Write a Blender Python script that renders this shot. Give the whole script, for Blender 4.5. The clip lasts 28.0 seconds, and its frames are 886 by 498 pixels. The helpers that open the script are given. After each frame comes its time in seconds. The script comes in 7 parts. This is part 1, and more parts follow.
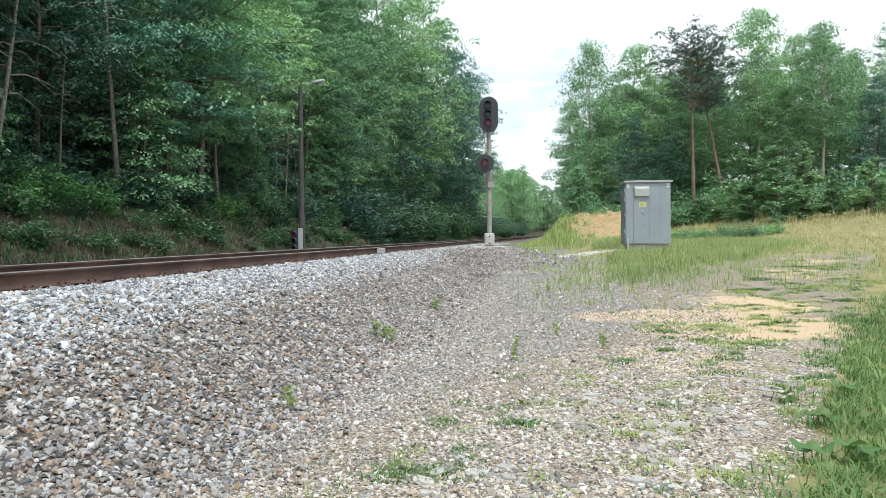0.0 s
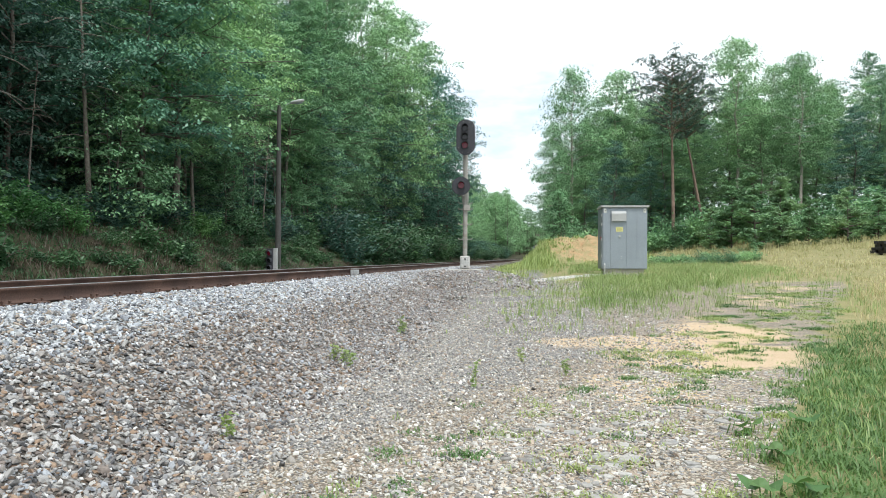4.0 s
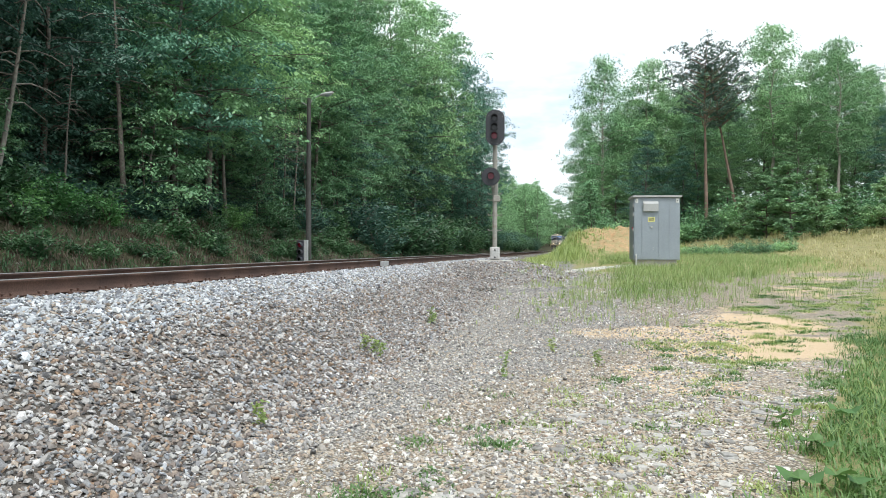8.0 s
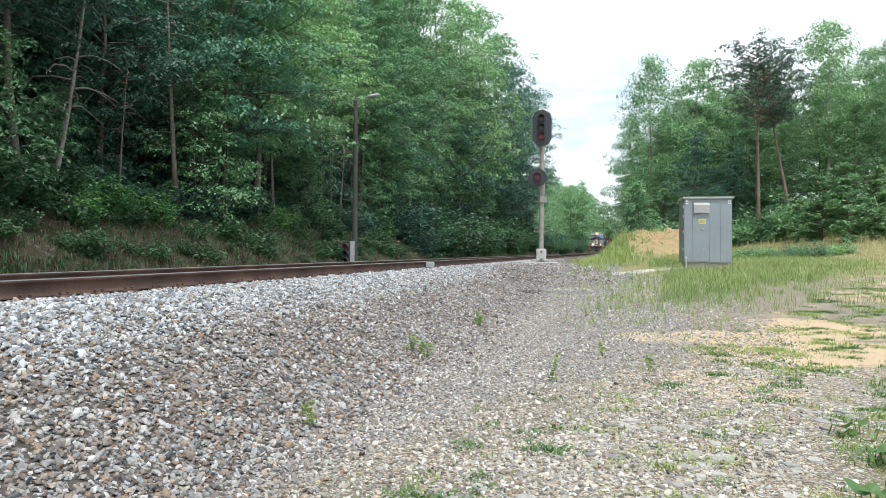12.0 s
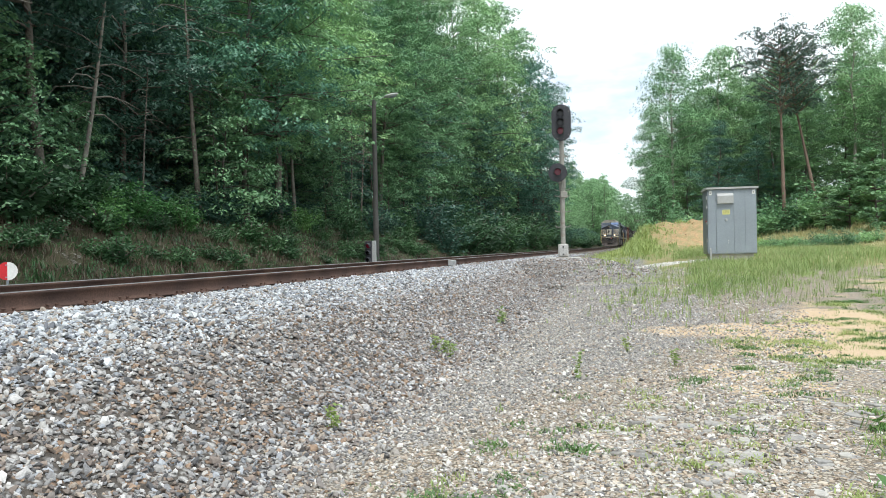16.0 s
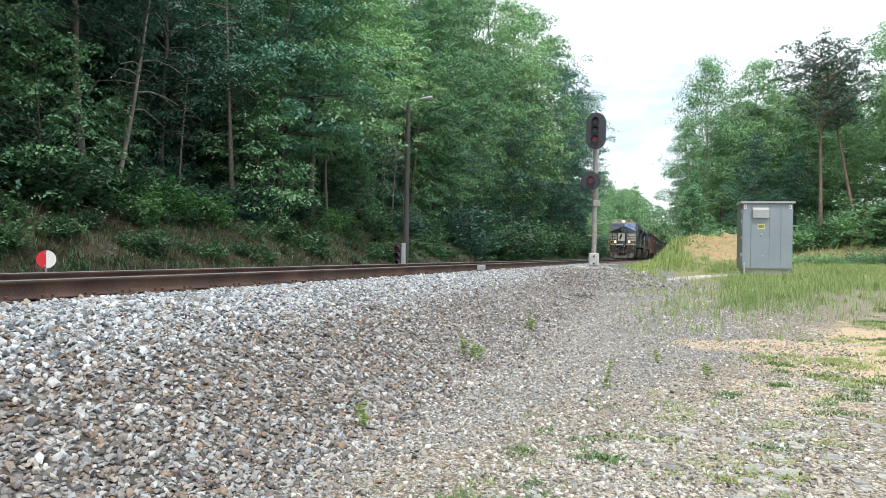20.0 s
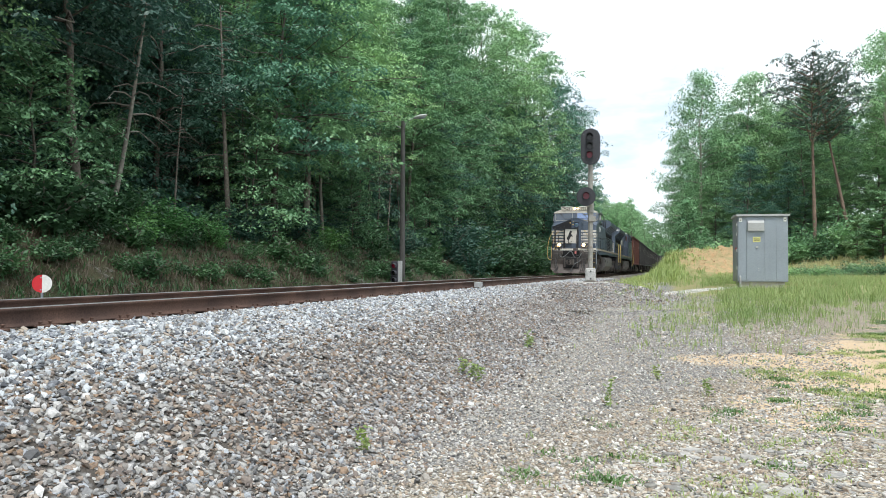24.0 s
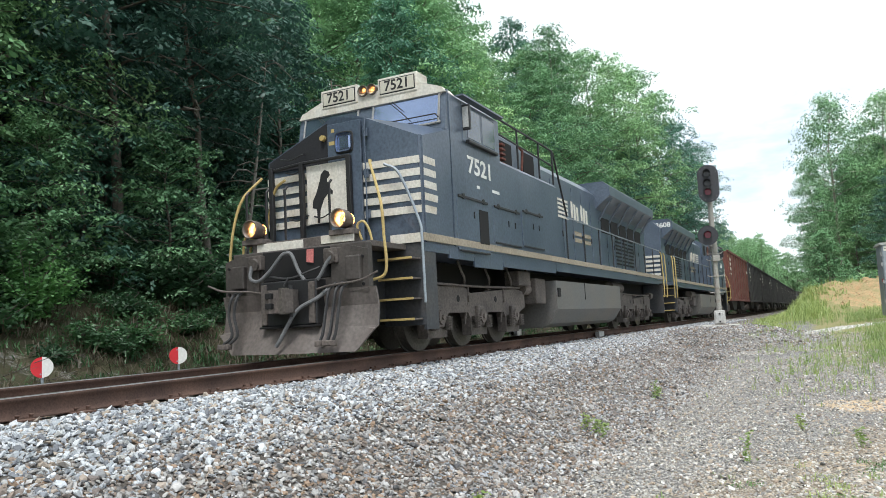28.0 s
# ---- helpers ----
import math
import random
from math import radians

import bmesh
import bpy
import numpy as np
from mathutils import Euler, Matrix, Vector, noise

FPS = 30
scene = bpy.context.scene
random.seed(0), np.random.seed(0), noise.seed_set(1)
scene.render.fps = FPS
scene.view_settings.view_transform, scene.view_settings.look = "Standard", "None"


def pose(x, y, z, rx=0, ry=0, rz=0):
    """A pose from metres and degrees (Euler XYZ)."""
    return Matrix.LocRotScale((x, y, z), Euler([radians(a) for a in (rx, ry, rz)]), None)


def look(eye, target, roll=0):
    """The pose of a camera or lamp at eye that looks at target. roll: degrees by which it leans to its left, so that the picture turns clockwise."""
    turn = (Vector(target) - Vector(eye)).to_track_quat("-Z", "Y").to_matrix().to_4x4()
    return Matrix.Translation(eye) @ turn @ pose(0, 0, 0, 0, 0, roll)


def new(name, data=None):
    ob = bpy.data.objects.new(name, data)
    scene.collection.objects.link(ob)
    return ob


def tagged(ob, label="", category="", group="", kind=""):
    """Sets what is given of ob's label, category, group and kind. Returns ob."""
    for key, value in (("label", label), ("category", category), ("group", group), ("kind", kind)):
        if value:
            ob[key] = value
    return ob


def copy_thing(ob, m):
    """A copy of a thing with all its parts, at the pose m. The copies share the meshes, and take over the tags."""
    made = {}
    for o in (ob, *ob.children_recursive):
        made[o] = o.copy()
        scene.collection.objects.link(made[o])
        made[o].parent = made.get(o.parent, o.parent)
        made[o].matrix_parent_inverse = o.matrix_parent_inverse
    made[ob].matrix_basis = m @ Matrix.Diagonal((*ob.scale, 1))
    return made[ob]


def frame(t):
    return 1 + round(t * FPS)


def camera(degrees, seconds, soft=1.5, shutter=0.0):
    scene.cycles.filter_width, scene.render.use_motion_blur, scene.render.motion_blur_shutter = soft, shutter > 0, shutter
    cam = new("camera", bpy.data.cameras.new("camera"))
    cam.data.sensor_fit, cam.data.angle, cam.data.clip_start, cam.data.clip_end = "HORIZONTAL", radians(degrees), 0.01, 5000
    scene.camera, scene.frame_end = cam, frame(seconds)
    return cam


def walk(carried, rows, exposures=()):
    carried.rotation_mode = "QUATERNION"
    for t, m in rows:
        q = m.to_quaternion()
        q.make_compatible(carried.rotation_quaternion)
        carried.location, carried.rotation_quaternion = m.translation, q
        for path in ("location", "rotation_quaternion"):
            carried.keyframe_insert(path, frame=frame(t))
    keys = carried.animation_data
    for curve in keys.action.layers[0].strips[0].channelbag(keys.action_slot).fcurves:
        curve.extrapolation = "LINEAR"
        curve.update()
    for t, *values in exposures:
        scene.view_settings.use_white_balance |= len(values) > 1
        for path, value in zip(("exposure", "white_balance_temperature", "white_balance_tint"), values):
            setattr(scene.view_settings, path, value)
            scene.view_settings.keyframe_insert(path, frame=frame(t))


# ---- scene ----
cam = camera(61.83, 28.0, soft=0.7)


def aim(x, y, z, yaw, pitch, roll):
    """Camera pose: yaw to the left of +y, pitch up, roll, in degrees."""
    return pose(x, y, z, 90 + pitch, 0, yaw) @ pose(0, 0, 0, 0, 0, roll)


PATH = [
    (0, -0.274, -0.301, 0.347, -6.337, -1.049, -0.452),
    (0.5, -0.254, -0.276, 0.338, -5.786, -0.378, 0.058),
    (1, -0.188, -0.230, 0.328, -4.406, 0.177, -0.833),
    (1.5, -0.126, -0.178, 0.366, -5.782, 0.820, -1.245),
    (2, -0.072, -0.157, 0.392, -8.423, 1.014, -0.670),
    (2.5, -0.019, -0.135, 0.375, -7.645, 0.437, -0.378),
    (3, -0.009, -0.154, 0.384, -7.866, 0.352, 0.433),
    (3.5, 0.016, -0.168, 0.371, -7.698, 0.642, 0.408),
    (5.5, 0.048, -0.151, 0.362, -7.058, 0.389, 0.750),
    (6, 0.030, -0.128, 0.351, -6.513, 0.187, 1.316),
    (6.5, 0.013, -0.102, 0.343, -4.985, -0.086, 1.004),
    (7, 0.029, -0.079, 0.347, -4.056, -0.403, 0.929),
    (7.5, 0.036, -0.087, 0.341, -4.237, -0.328, 0.705),
    (8, 0.036, -0.114, 0.335, -5.296, 0.010, 0.174),
    (8.5, 0.043, -0.100, 0.346, -5.732, -0.047, -0.244),
    (9, 0.040, -0.089, 0.348, -4.628, 0.050, -0.155),
    (9.5, 0.030, -0.062, 0.341, -3.391, 0.350, -0.186),
    (10, 0.015, -0.039, 0.330, -2.419, 0.600, 0.199),
    (10.5, 0.014, -0.019, 0.335, -1.850, 0.329, 0.185),
    (11, 0.017, -0.028, 0.321, -1.773, 0.088, -0.018),
    (11.5, 0.004, -0.022, 0.321, -1.925, 0.572, 0.500),
    (12, -0.004, -0.027, 0.324, -1.862, 0.128, 0.413),
    (12.5, 0.026, -0.047, 0.322, -1.840, -1.281, -0.449),
    (14.5, 0.026, 0.010, 0.367, 0.120, -0.553, -0.886),
    (15, 0.025, -0.001, 0.347, -0.251, -0.161, -0.369),
    (15.5, 0.020, 0.001, 0.352, -0.511, -0.047, -0.481),
    (16, 0.015, -0.007, 0.354, -0.152, -0.098, -0.997),
    (16.5, -0.006, -0.019, 0.354, -0.058, 0.222, -1.134),
    (17, 0.001, 0.001, 0.364, -0.133, 0.409, -1.298),
    (17.5, -0.011, -0.015, 0.361, -0.234, 0.861, -0.338),
    (18, -0.022, -0.011, 0.348, 0.619, 1.065, 0.594),
    (18.5, -0.038, -0.002, 0.341, 1.700, 0.695, 0.699),
    (19, -0.034, 0.013, 0.338, 2.308, 0.084, 0.458),
    (19.5, -0.039, 0.009, 0.339, 2.080, -0.040, 0.724),
    (20, -0.038, 0.003, 0.329, 2.019, 0.280, 1.070),
    (20.5, -0.037, -0.002, 0.346, 2.075, 0.635, 0.983),
    (21, -0.046, -0.000, 0.351, 2.381, 1.180, 0.929),
    (21.5, -0.059, 0.018, 0.353, 3.187, 1.638, 0.842),
    (23.5, -0.072, 0.014, 0.377, 2.944, 1.310, -0.015),
    (24, -0.068, 0.007, 0.376, 1.696, 1.519, 0.253),
    (24.5, -0.065, -0.014, 0.383, 0.961, 2.044, 0.534),
    (25, -0.076, 0.006, 0.401, 1.245, 3.588, -0.022),
    (25.5, -0.085, 0.039, 0.403, 2.708, 4.909, -0.429),
    (26, -0.045, 0.067, 0.411, 4.298, 5.530, -0.645),
    (26.5, 0.007, 0.056, 0.416, 4.426, 5.368, -1.121),
    (27, 0.052, 0.072, 0.416, 4.854, 5.129, -0.835),
    (27.5, 0.045, 0.075, 0.432, 5.229, 5.111, -1.037),
    (28, 0.026, 0.115, 0.418, 10.738, 5.782, -2.884),
]
walk(cam, [(t, aim(*p)) for t, *p in PATH], exposures=[(0, 0.0), (28, 0.0)])

# ---- world and sun ----
SUN_EL, SUN_AZ = radians(60), radians(177)
world = bpy.data.worlds.new("sky")
scene.world = world
world.use_nodes = True
wt = world.node_tree
wt.nodes.clear()


def wnode(kind, **props):
    n = wt.nodes.new(kind)
    for k, v in props.items():
        if k == "noise_dimensions":
            n.noise_dimensions = v
        elif k == "sky_type":
            n.sky_type = v
        elif k == "blend":
            n.data_type, n.blend_type = "RGBA", v
    return n


sky = wnode("ShaderNodeTexSky", sky_type="NISHITA")
sky.sun_disc = False
sky.sun_elevation, sky.sun_rotation = SUN_EL, SUN_AZ
sky.dust_density, sky.air_density = 2.0, 1.0
dim = wnode("ShaderNodeMix", blend="MULTIPLY")
dim.inputs[0].default_value = 1.0
dim.inputs[7].default_value = (0.12, 0.12, 0.12, 1)
wt.links.new(sky.outputs[0], dim.inputs[6])
wco = wnode("ShaderNodeTexCoord")
wmap = wnode("ShaderNodeMapping")
wmap.inputs["Scale"].default_value = (1.0, 1.0, 3.2)
wmap.inputs["Location"].default_value = (0.35, 0.1, 0.0)
wt.links.new(wco.outputs["Generated"], wmap.inputs["Vector"])
cloud = wnode("ShaderNodeTexNoise")
cloud.inputs["Scale"].default_value, cloud.inputs["Detail"].default_value = 2.3, 7.0
cloud.inputs["Roughness"].default_value = 0.55
wt.links.new(wmap.outputs[0], cloud.inputs["Vector"])
cramp = wnode("ShaderNodeValToRGB")
cramp.color_ramp.elements[0].position, cramp.color_ramp.elements[1].position = 0.34, 0.48
cramp.color_ramp.elements[0].color = (0.3, 0.3, 0.3, 1)
wt.links.new(cloud.outputs[0], cramp.inputs[0])
cover = wnode("ShaderNodeMix", blend="MIX")
cover.inputs[7].default_value = (0.92, 1.0, 1.06, 1)
wt.links.new(cramp.outputs[0], cover.inputs[0])
wt.links.new(dim.outputs[2], cover.inputs[6])
bg = wnode("ShaderNodeBackground")
bg.inputs["Strength"].default_value = 1.42
wt.links.new(cover.outputs[2], bg.inputs["Color"])
wout = wnode("ShaderNodeOutputWorld")
wt.links.new(bg.outputs[0], wout.inputs["Surface"])

sun_data = bpy.data.lights.new("sun", "SUN")
sun_data.energy, sun_data.angle, sun_data.color = 2.6, radians(16), (1.0, 0.985, 0.94)
sun = new("sun", sun_data)
# veiled light from behind the camera, nearly along the line
sun.matrix_world = look((3, -36, 92), (0, 15, 0))

# ---- materials ----


def mat(name, base=(0.5, 0.5, 0.5), rough=0.7, metal=0.0, vary=0.2, scale=3.0, fine=40.0, bump=0.2, dist=0.01,
        second=None, cover=0.5, edge=0.12, per_object=0.0, per_island=0.0, emit=None, power=0.0, spec=0.5, trans=0.0, palette=()):
    """Node material: base colour broken up at two scales, an optional second colour in patches, fine relief."""
    m = bpy.data.materials.new(name)
    m.use_nodes = True
    nt = m.node_tree
    b = nt.nodes["Principled BSDF"]
    b.inputs["Roughness"].default_value, b.inputs["Metallic"].default_value = rough, metal
    b.inputs["Specular IOR Level"].default_value = spec
    co = nt.nodes.new("ShaderNodeTexCoord")
    big = nt.nodes.new("ShaderNodeTexNoise")
    big.inputs["Scale"].default_value, big.inputs["Detail"].default_value = scale, 5.0
    small = nt.nodes.new("ShaderNodeTexNoise")
    small.inputs["Scale"].default_value, small.inputs["Detail"].default_value = fine, 3.0
    for n in (big, small):
        nt.links.new(co.outputs["Object"], n.inputs["Vector"])

    def mix(kind, fac, a, c):
        n = nt.nodes.new("ShaderNodeMix")
        n.data_type, n.blend_type = "RGBA", kind
        for slot, v in ((0, fac), (6, a), (7, c)):
            if isinstance(v, (int, float)):
                n.inputs[slot].default_value = v
            elif isinstance(v, tuple):
                n.inputs[slot].default_value = (*v, 1) if len(v) == 3 else v
            else:
                nt.links.new(v, n.inputs[slot])
        return n.outputs[2]

    def span(src, lo, hi, to0=0.0, to1=1.0):
        n = nt.nodes.new("ShaderNodeMapRange")
        for k, v in zip(("From Min", "From Max", "To Min", "To Max"), (lo, hi, to0, to1)):
            n.inputs[k].default_value = v
        nt.links.new(src, n.inputs["Value"])
        return n.outputs[0]

    col = base
    if palette:
        ramp = nt.nodes.new("ShaderNodeValToRGB")
        ramp.color_ramp.interpolation = "CONSTANT"
        for k, c in enumerate(palette):
            e = ramp.color_ramp.elements[k] if k < 2 else ramp.color_ramp.elements.new(k / len(palette))
            e.position, e.color = k / len(palette), (*c, 1)
        nt.links.new(nt.nodes.new("ShaderNodeNewGeometry").outputs["Random Per Island"], ramp.inputs[0])
        col = base = ramp.outputs[0]
    if second:
        col = mix("MIX", span(big.outputs[0], 0.5 + (0.5 - cover) * 0.5 - edge / 2, 0.5 + (0.5 - cover) * 0.5 + edge / 2), base, second)
    v = span(small.outputs[0], 0.3, 0.7, 1 - vary, 1 + vary)
    w = span(big.outputs[0], 0.3, 0.7, 1 - vary * 0.6, 1 + vary * 0.6)
    for f in (v, w):
        g = nt.nodes.new("ShaderNodeCombineColor")
        for k in range(3):
            nt.links.new(f, g.inputs[k])
        col = mix("MULTIPLY", 1.0, col, g.outputs[0])
    if per_object or per_island:
        if per_object:
            src = nt.nodes.new("ShaderNodeObjectInfo").outputs["Random"]
        else:
            src = nt.nodes.new("ShaderNodeNewGeometry").outputs["Random Per Island"]
        amount = per_object or per_island
        hsv = nt.nodes.new("ShaderNodeHueSaturation")
        nt.links.new(col, hsv.inputs["Color"])
        nt.links.new(span(src, 0, 1, 1 - amount, 1 + amount), hsv.inputs["Value"])
        col = hsv.outputs[0]
    nt.links.new(col, b.inputs["Base Color"])
    if bump:
        bp = nt.nodes.new("ShaderNodeBump")
        bp.inputs["Strength"].default_value, bp.inputs["Distance"].default_value = bump, dist
        nt.links.new(small.outputs[0], bp.inputs["Height"])
        nt.links.new(bp.outputs[0], b.inputs["Normal"])
    if emit:
        b.inputs["Emission Color"].default_value, b.inputs["Emission Strength"].default_value = (*emit, 1), power
    if trans:
        b.inputs["Transmission Weight"].default_value = trans
    return m


def leaf_mat(name, base, back, vary=0.35):
    """Foliage: per-leaf shade, some light through the blade."""
    m = bpy.data.materials.new(name)
    m.use_nodes = True
    nt = m.node_tree
    nt.nodes.clear()
    geo, info = nt.nodes.new("ShaderNodeNewGeometry"), nt.nodes.new("ShaderNodeObjectInfo")
    co, nz = nt.nodes.new("ShaderNodeTexCoord"), nt.nodes.new("ShaderNodeTexNoise")
    nz.inputs["Scale"].default_value, nz.inputs["Detail"].default_value = 0.6, 4.0
    nt.links.new(co.outputs["Object"], nz.inputs["Vector"])
    ramp = nt.nodes.new("ShaderNodeMix")
    ramp.data_type = "RGBA"
    ramp.inputs[6].default_value, ramp.inputs[7].default_value = (*base, 1), (*back, 1)
    add = nt.nodes.new("ShaderNodeMath")
    add.operation, add.inputs[1].default_value = "MULTIPLY_ADD", 0.38
    rng = nt.nodes.new("ShaderNodeMapRange")
    rng.inputs["From Min"].default_value, rng.inputs["From Max"].default_value = 0.35, 0.7
    nt.links.new(nz.outputs[0], rng.inputs["Value"])
    half = nt.nodes.new("ShaderNodeMath")
    half.operation, half.inputs[1].default_value = "MULTIPLY", 0.68
    nt.links.new(rng.outputs[0], half.inputs[0])
    nt.links.new(geo.outputs["Random Per Island"], add.inputs[0])
    nt.links.new(half.outputs[0], add.inputs[2])
    nt.links.new(add.outputs[0], ramp.inputs[0])
    hsv = nt.nodes.new("ShaderNodeHueSaturation")
    val = nt.nodes.new("ShaderNodeMapRange")
    val.inputs["To Min"].default_value, val.inputs["To Max"].default_value = 1 - vary, 1 + vary
    nt.links.new(info.outputs["Random"], val.inputs["Value"])
    nt.links.new(val.outputs[0], hsv.inputs["Value"])
    hue = nt.nodes.new("ShaderNodeMapRange")
    hue.inputs["To Min"].default_value, hue.inputs["To Max"].default_value = 0.515, 0.485
    nt.links.new(info.outputs["Random"], hue.inputs["Value"])
    nt.links.new(hue.outputs[0], hsv.inputs["Hue"])
    nt.links.new(ramp.outputs[2], hsv.inputs["Color"])
    dif, tr, gl = nt.nodes.new("ShaderNodeBsdfDiffuse"), nt.nodes.new("ShaderNodeBsdfTranslucent"), nt.nodes.new("ShaderNodeBsdfGlossy")
    gl.inputs["Roughness"].default_value = 0.5
    gl.inputs["Color"].default_value = (0.7, 0.75, 0.72, 1)
    a, b = nt.nodes.new("ShaderNodeMixShader"), nt.nodes.new("ShaderNodeMixShader")
    a.inputs[0].default_value, b.inputs[0].default_value = 0.34, 0.07
    for n in (dif, tr):
        nt.links.new(hsv.outputs[0], n.inputs["Color"])
    nt.links.new(dif.outputs[0], a.inputs[1])
    nt.links.new(tr.outputs[0], a.inputs[2])
    nt.links.new(a.outputs[0], b.inputs[1])
    nt.links.new(gl.outputs[0], b.inputs[2])
    out = nt.nodes.new("ShaderNodeOutputMaterial")
    nt.links.new(b.outputs[0], out.inputs["Surface"])
    return m


# leaf tones: shade and light along the wooded bank are put into these colours
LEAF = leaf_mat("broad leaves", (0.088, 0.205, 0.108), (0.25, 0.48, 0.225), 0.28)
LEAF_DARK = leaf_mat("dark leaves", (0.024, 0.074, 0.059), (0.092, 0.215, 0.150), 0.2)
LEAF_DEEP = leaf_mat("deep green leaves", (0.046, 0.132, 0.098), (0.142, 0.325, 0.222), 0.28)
NEEDLE = leaf_mat("pine needles", (0.06, 0.115, 0.085), (0.13, 0.20, 0.15), 0.15)
YOUNG_NEEDLE = leaf_mat("young pine needles", (0.135, 0.27, 0.125), (0.29, 0.47, 0.225), 0.15)
BUSH = leaf_mat("bush leaves", (0.027, 0.086, 0.038), (0.092, 0.212, 0.078), 0.3)
LUSH = leaf_mat("lush bush leaves", (0.060, 0.185, 0.055), (0.19, 0.42, 0.13), 0.2)
# pale green; also carries distance haze and light on crowns in its colour
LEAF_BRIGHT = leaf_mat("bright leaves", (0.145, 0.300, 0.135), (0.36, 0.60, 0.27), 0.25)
GRASS = leaf_mat("grass blades", (0.18, 0.29, 0.07), (0.41, 0.49, 0.17), 0.1)
VERGE = leaf_mat("lush verge blades", (0.060, 0.155, 0.036), (0.165, 0.30, 0.085), 0.1)
GRASS_PALE = leaf_mat("pale grass blades", (0.26, 0.35, 0.11), (0.52, 0.54, 0.24), 0.1)
DRY = leaf_mat("dry grass", (0.40, 0.34, 0.16), (0.66, 0.55, 0.31), 0.1)
FIELD = leaf_mat("field grass blades", (0.33, 0.35, 0.14), (0.60, 0.55, 0.30), 0.1)
DEADSTALK = leaf_mat("dead stalks", (0.085, 0.066, 0.046), (0.165, 0.132, 0.092), 0.1)
BARK = mat("bark", (0.135, 0.118, 0.10), 0.95, vary=0.35, scale=1.5, fine=14, bump=0.6, dist=0.03, per_object=0.3)
BARK_PALE = mat("pale bark", (0.33, 0.30, 0.26), 0.95, vary=0.3, scale=1.5, fine=14, bump=0.5, dist=0.02, per_object=0.2)
RUST = mat("rusted rail", (0.072, 0.042, 0.033), 0.9, 0.0, 0.3, 1.5, 60, 0.3, 0.004, second=(0.115, 0.066, 0.048), cover=0.4, edge=0.3)
RAILTOP = mat("worn rail top", (0.32, 0.31, 0.30), 0.35, 0.9, 0.15, 2, 60, 0.05)
TIE = mat("creosoted timber", (0.09, 0.07, 0.055), 0.95, vary=0.4, scale=3, fine=25, bump=0.6, second=(0.2, 0.15, 0.12), cover=0.35, per_object=0.3)
STONE = mat("ballast stone", rough=0.9, vary=0.18, scale=3, fine=60, bump=0.5, dist=0.006, palette=(
    (0.43, 0.421, 0.413), (0.249, 0.202, 0.168), (0.318, 0.31, 0.301), (0.172, 0.146, 0.133), (0.533, 0.525, 0.516), (0.224, 0.224, 0.228), (0.344, 0.292, 0.245),
    (0.275, 0.271, 0.267), (0.103, 0.103, 0.107), (0.284, 0.202, 0.142), (0.378, 0.37, 0.353), (0.232, 0.211, 0.194), (0.335, 0.353, 0.378), (0.206, 0.172, 0.15)))
STONE_PALE = mat("fresh ballast stone", rough=0.9, vary=0.15, scale=3, fine=60, bump=0.4, dist=0.006, palette=(
    (0.47, 0.496, 0.521), (0.319, 0.344, 0.37), (0.588, 0.613, 0.63), (0.235, 0.252, 0.277), (0.412, 0.428, 0.445), (0.286, 0.269, 0.252), (0.512, 0.529, 0.554),
    (0.361, 0.386, 0.42), (0.143, 0.151, 0.168), (0.437, 0.445, 0.445), (0.336, 0.286, 0.235)))
STONE_PATH = mat("path gravel", rough=0.9, vary=0.15, scale=3, fine=60, bump=0.4, dist=0.004, palette=(
    (0.442, 0.416, 0.374), (0.315, 0.293, 0.264), (0.561, 0.54, 0.501), (0.383, 0.327, 0.264), (0.238, 0.23, 0.217), (0.476, 0.459, 0.425), (0.348, 0.34, 0.327),
    (0.306, 0.238, 0.183), (0.646, 0.629, 0.595), (0.399, 0.374, 0.336), (0.153, 0.149, 0.145), (0.451, 0.374, 0.289)))
SLAB = mat("flat rock", (0.36, 0.345, 0.315), 0.9, vary=0.2, scale=5, fine=40, bump=0.4, dist=0.006, second=(0.25, 0.25, 0.25), cover=0.4, edge=0.3, per_object=0.35)
SHARD = mat("broken rock chips", rough=0.9, vary=0.2, scale=3, fine=50, bump=0.4, dist=0.004, palette=(
    (0.46, 0.42, 0.355), (0.31, 0.305, 0.295), (0.40, 0.33, 0.25), (0.60, 0.58, 0.53), (0.235, 0.23, 0.225), (0.42, 0.385, 0.335), (0.33, 0.265, 0.205), (0.50, 0.44, 0.36)))
STONE_WHITE = mat("whitish gravel", (0.56, 0.55, 0.51), 0.9, vary=0.12, scale=2, fine=50, bump=0.4, dist=0.004, per_island=0.35)
CLOD = mat("orange earth clods", (0.54, 0.37, 0.22), 0.95, vary=0.2, scale=1.5, fine=40, bump=0.4, dist=0.01, second=(0.40, 0.25, 0.14), cover=0.4, edge=0.3, per_island=0.35)
GALV = mat("galvanised steel", (0.285, 0.325, 0.365), 0.45, 0.35, 0.10, 1.2, 30, 0.05)
GALV_ROOF = mat("weathered roof sheet", (0.42, 0.43, 0.43), 0.6, 0.3, 0.15, 2, 30, 0.05)
MAST = mat("aluminium mast paint", (0.34, 0.33, 0.30), 0.6, 0.3, 0.2, 3, 40, 0.1, second=(0.25, 0.21, 0.17), cover=0.3)
BLACK = mat("black paint", (0.018, 0.018, 0.02), 0.5, vary=0.25, scale=2, fine=30, bump=0.05)
CONCRETE = mat("concrete", (0.42, 0.41, 0.38), 0.9, vary=0.2, scale=3, fine=40, bump=0.3)
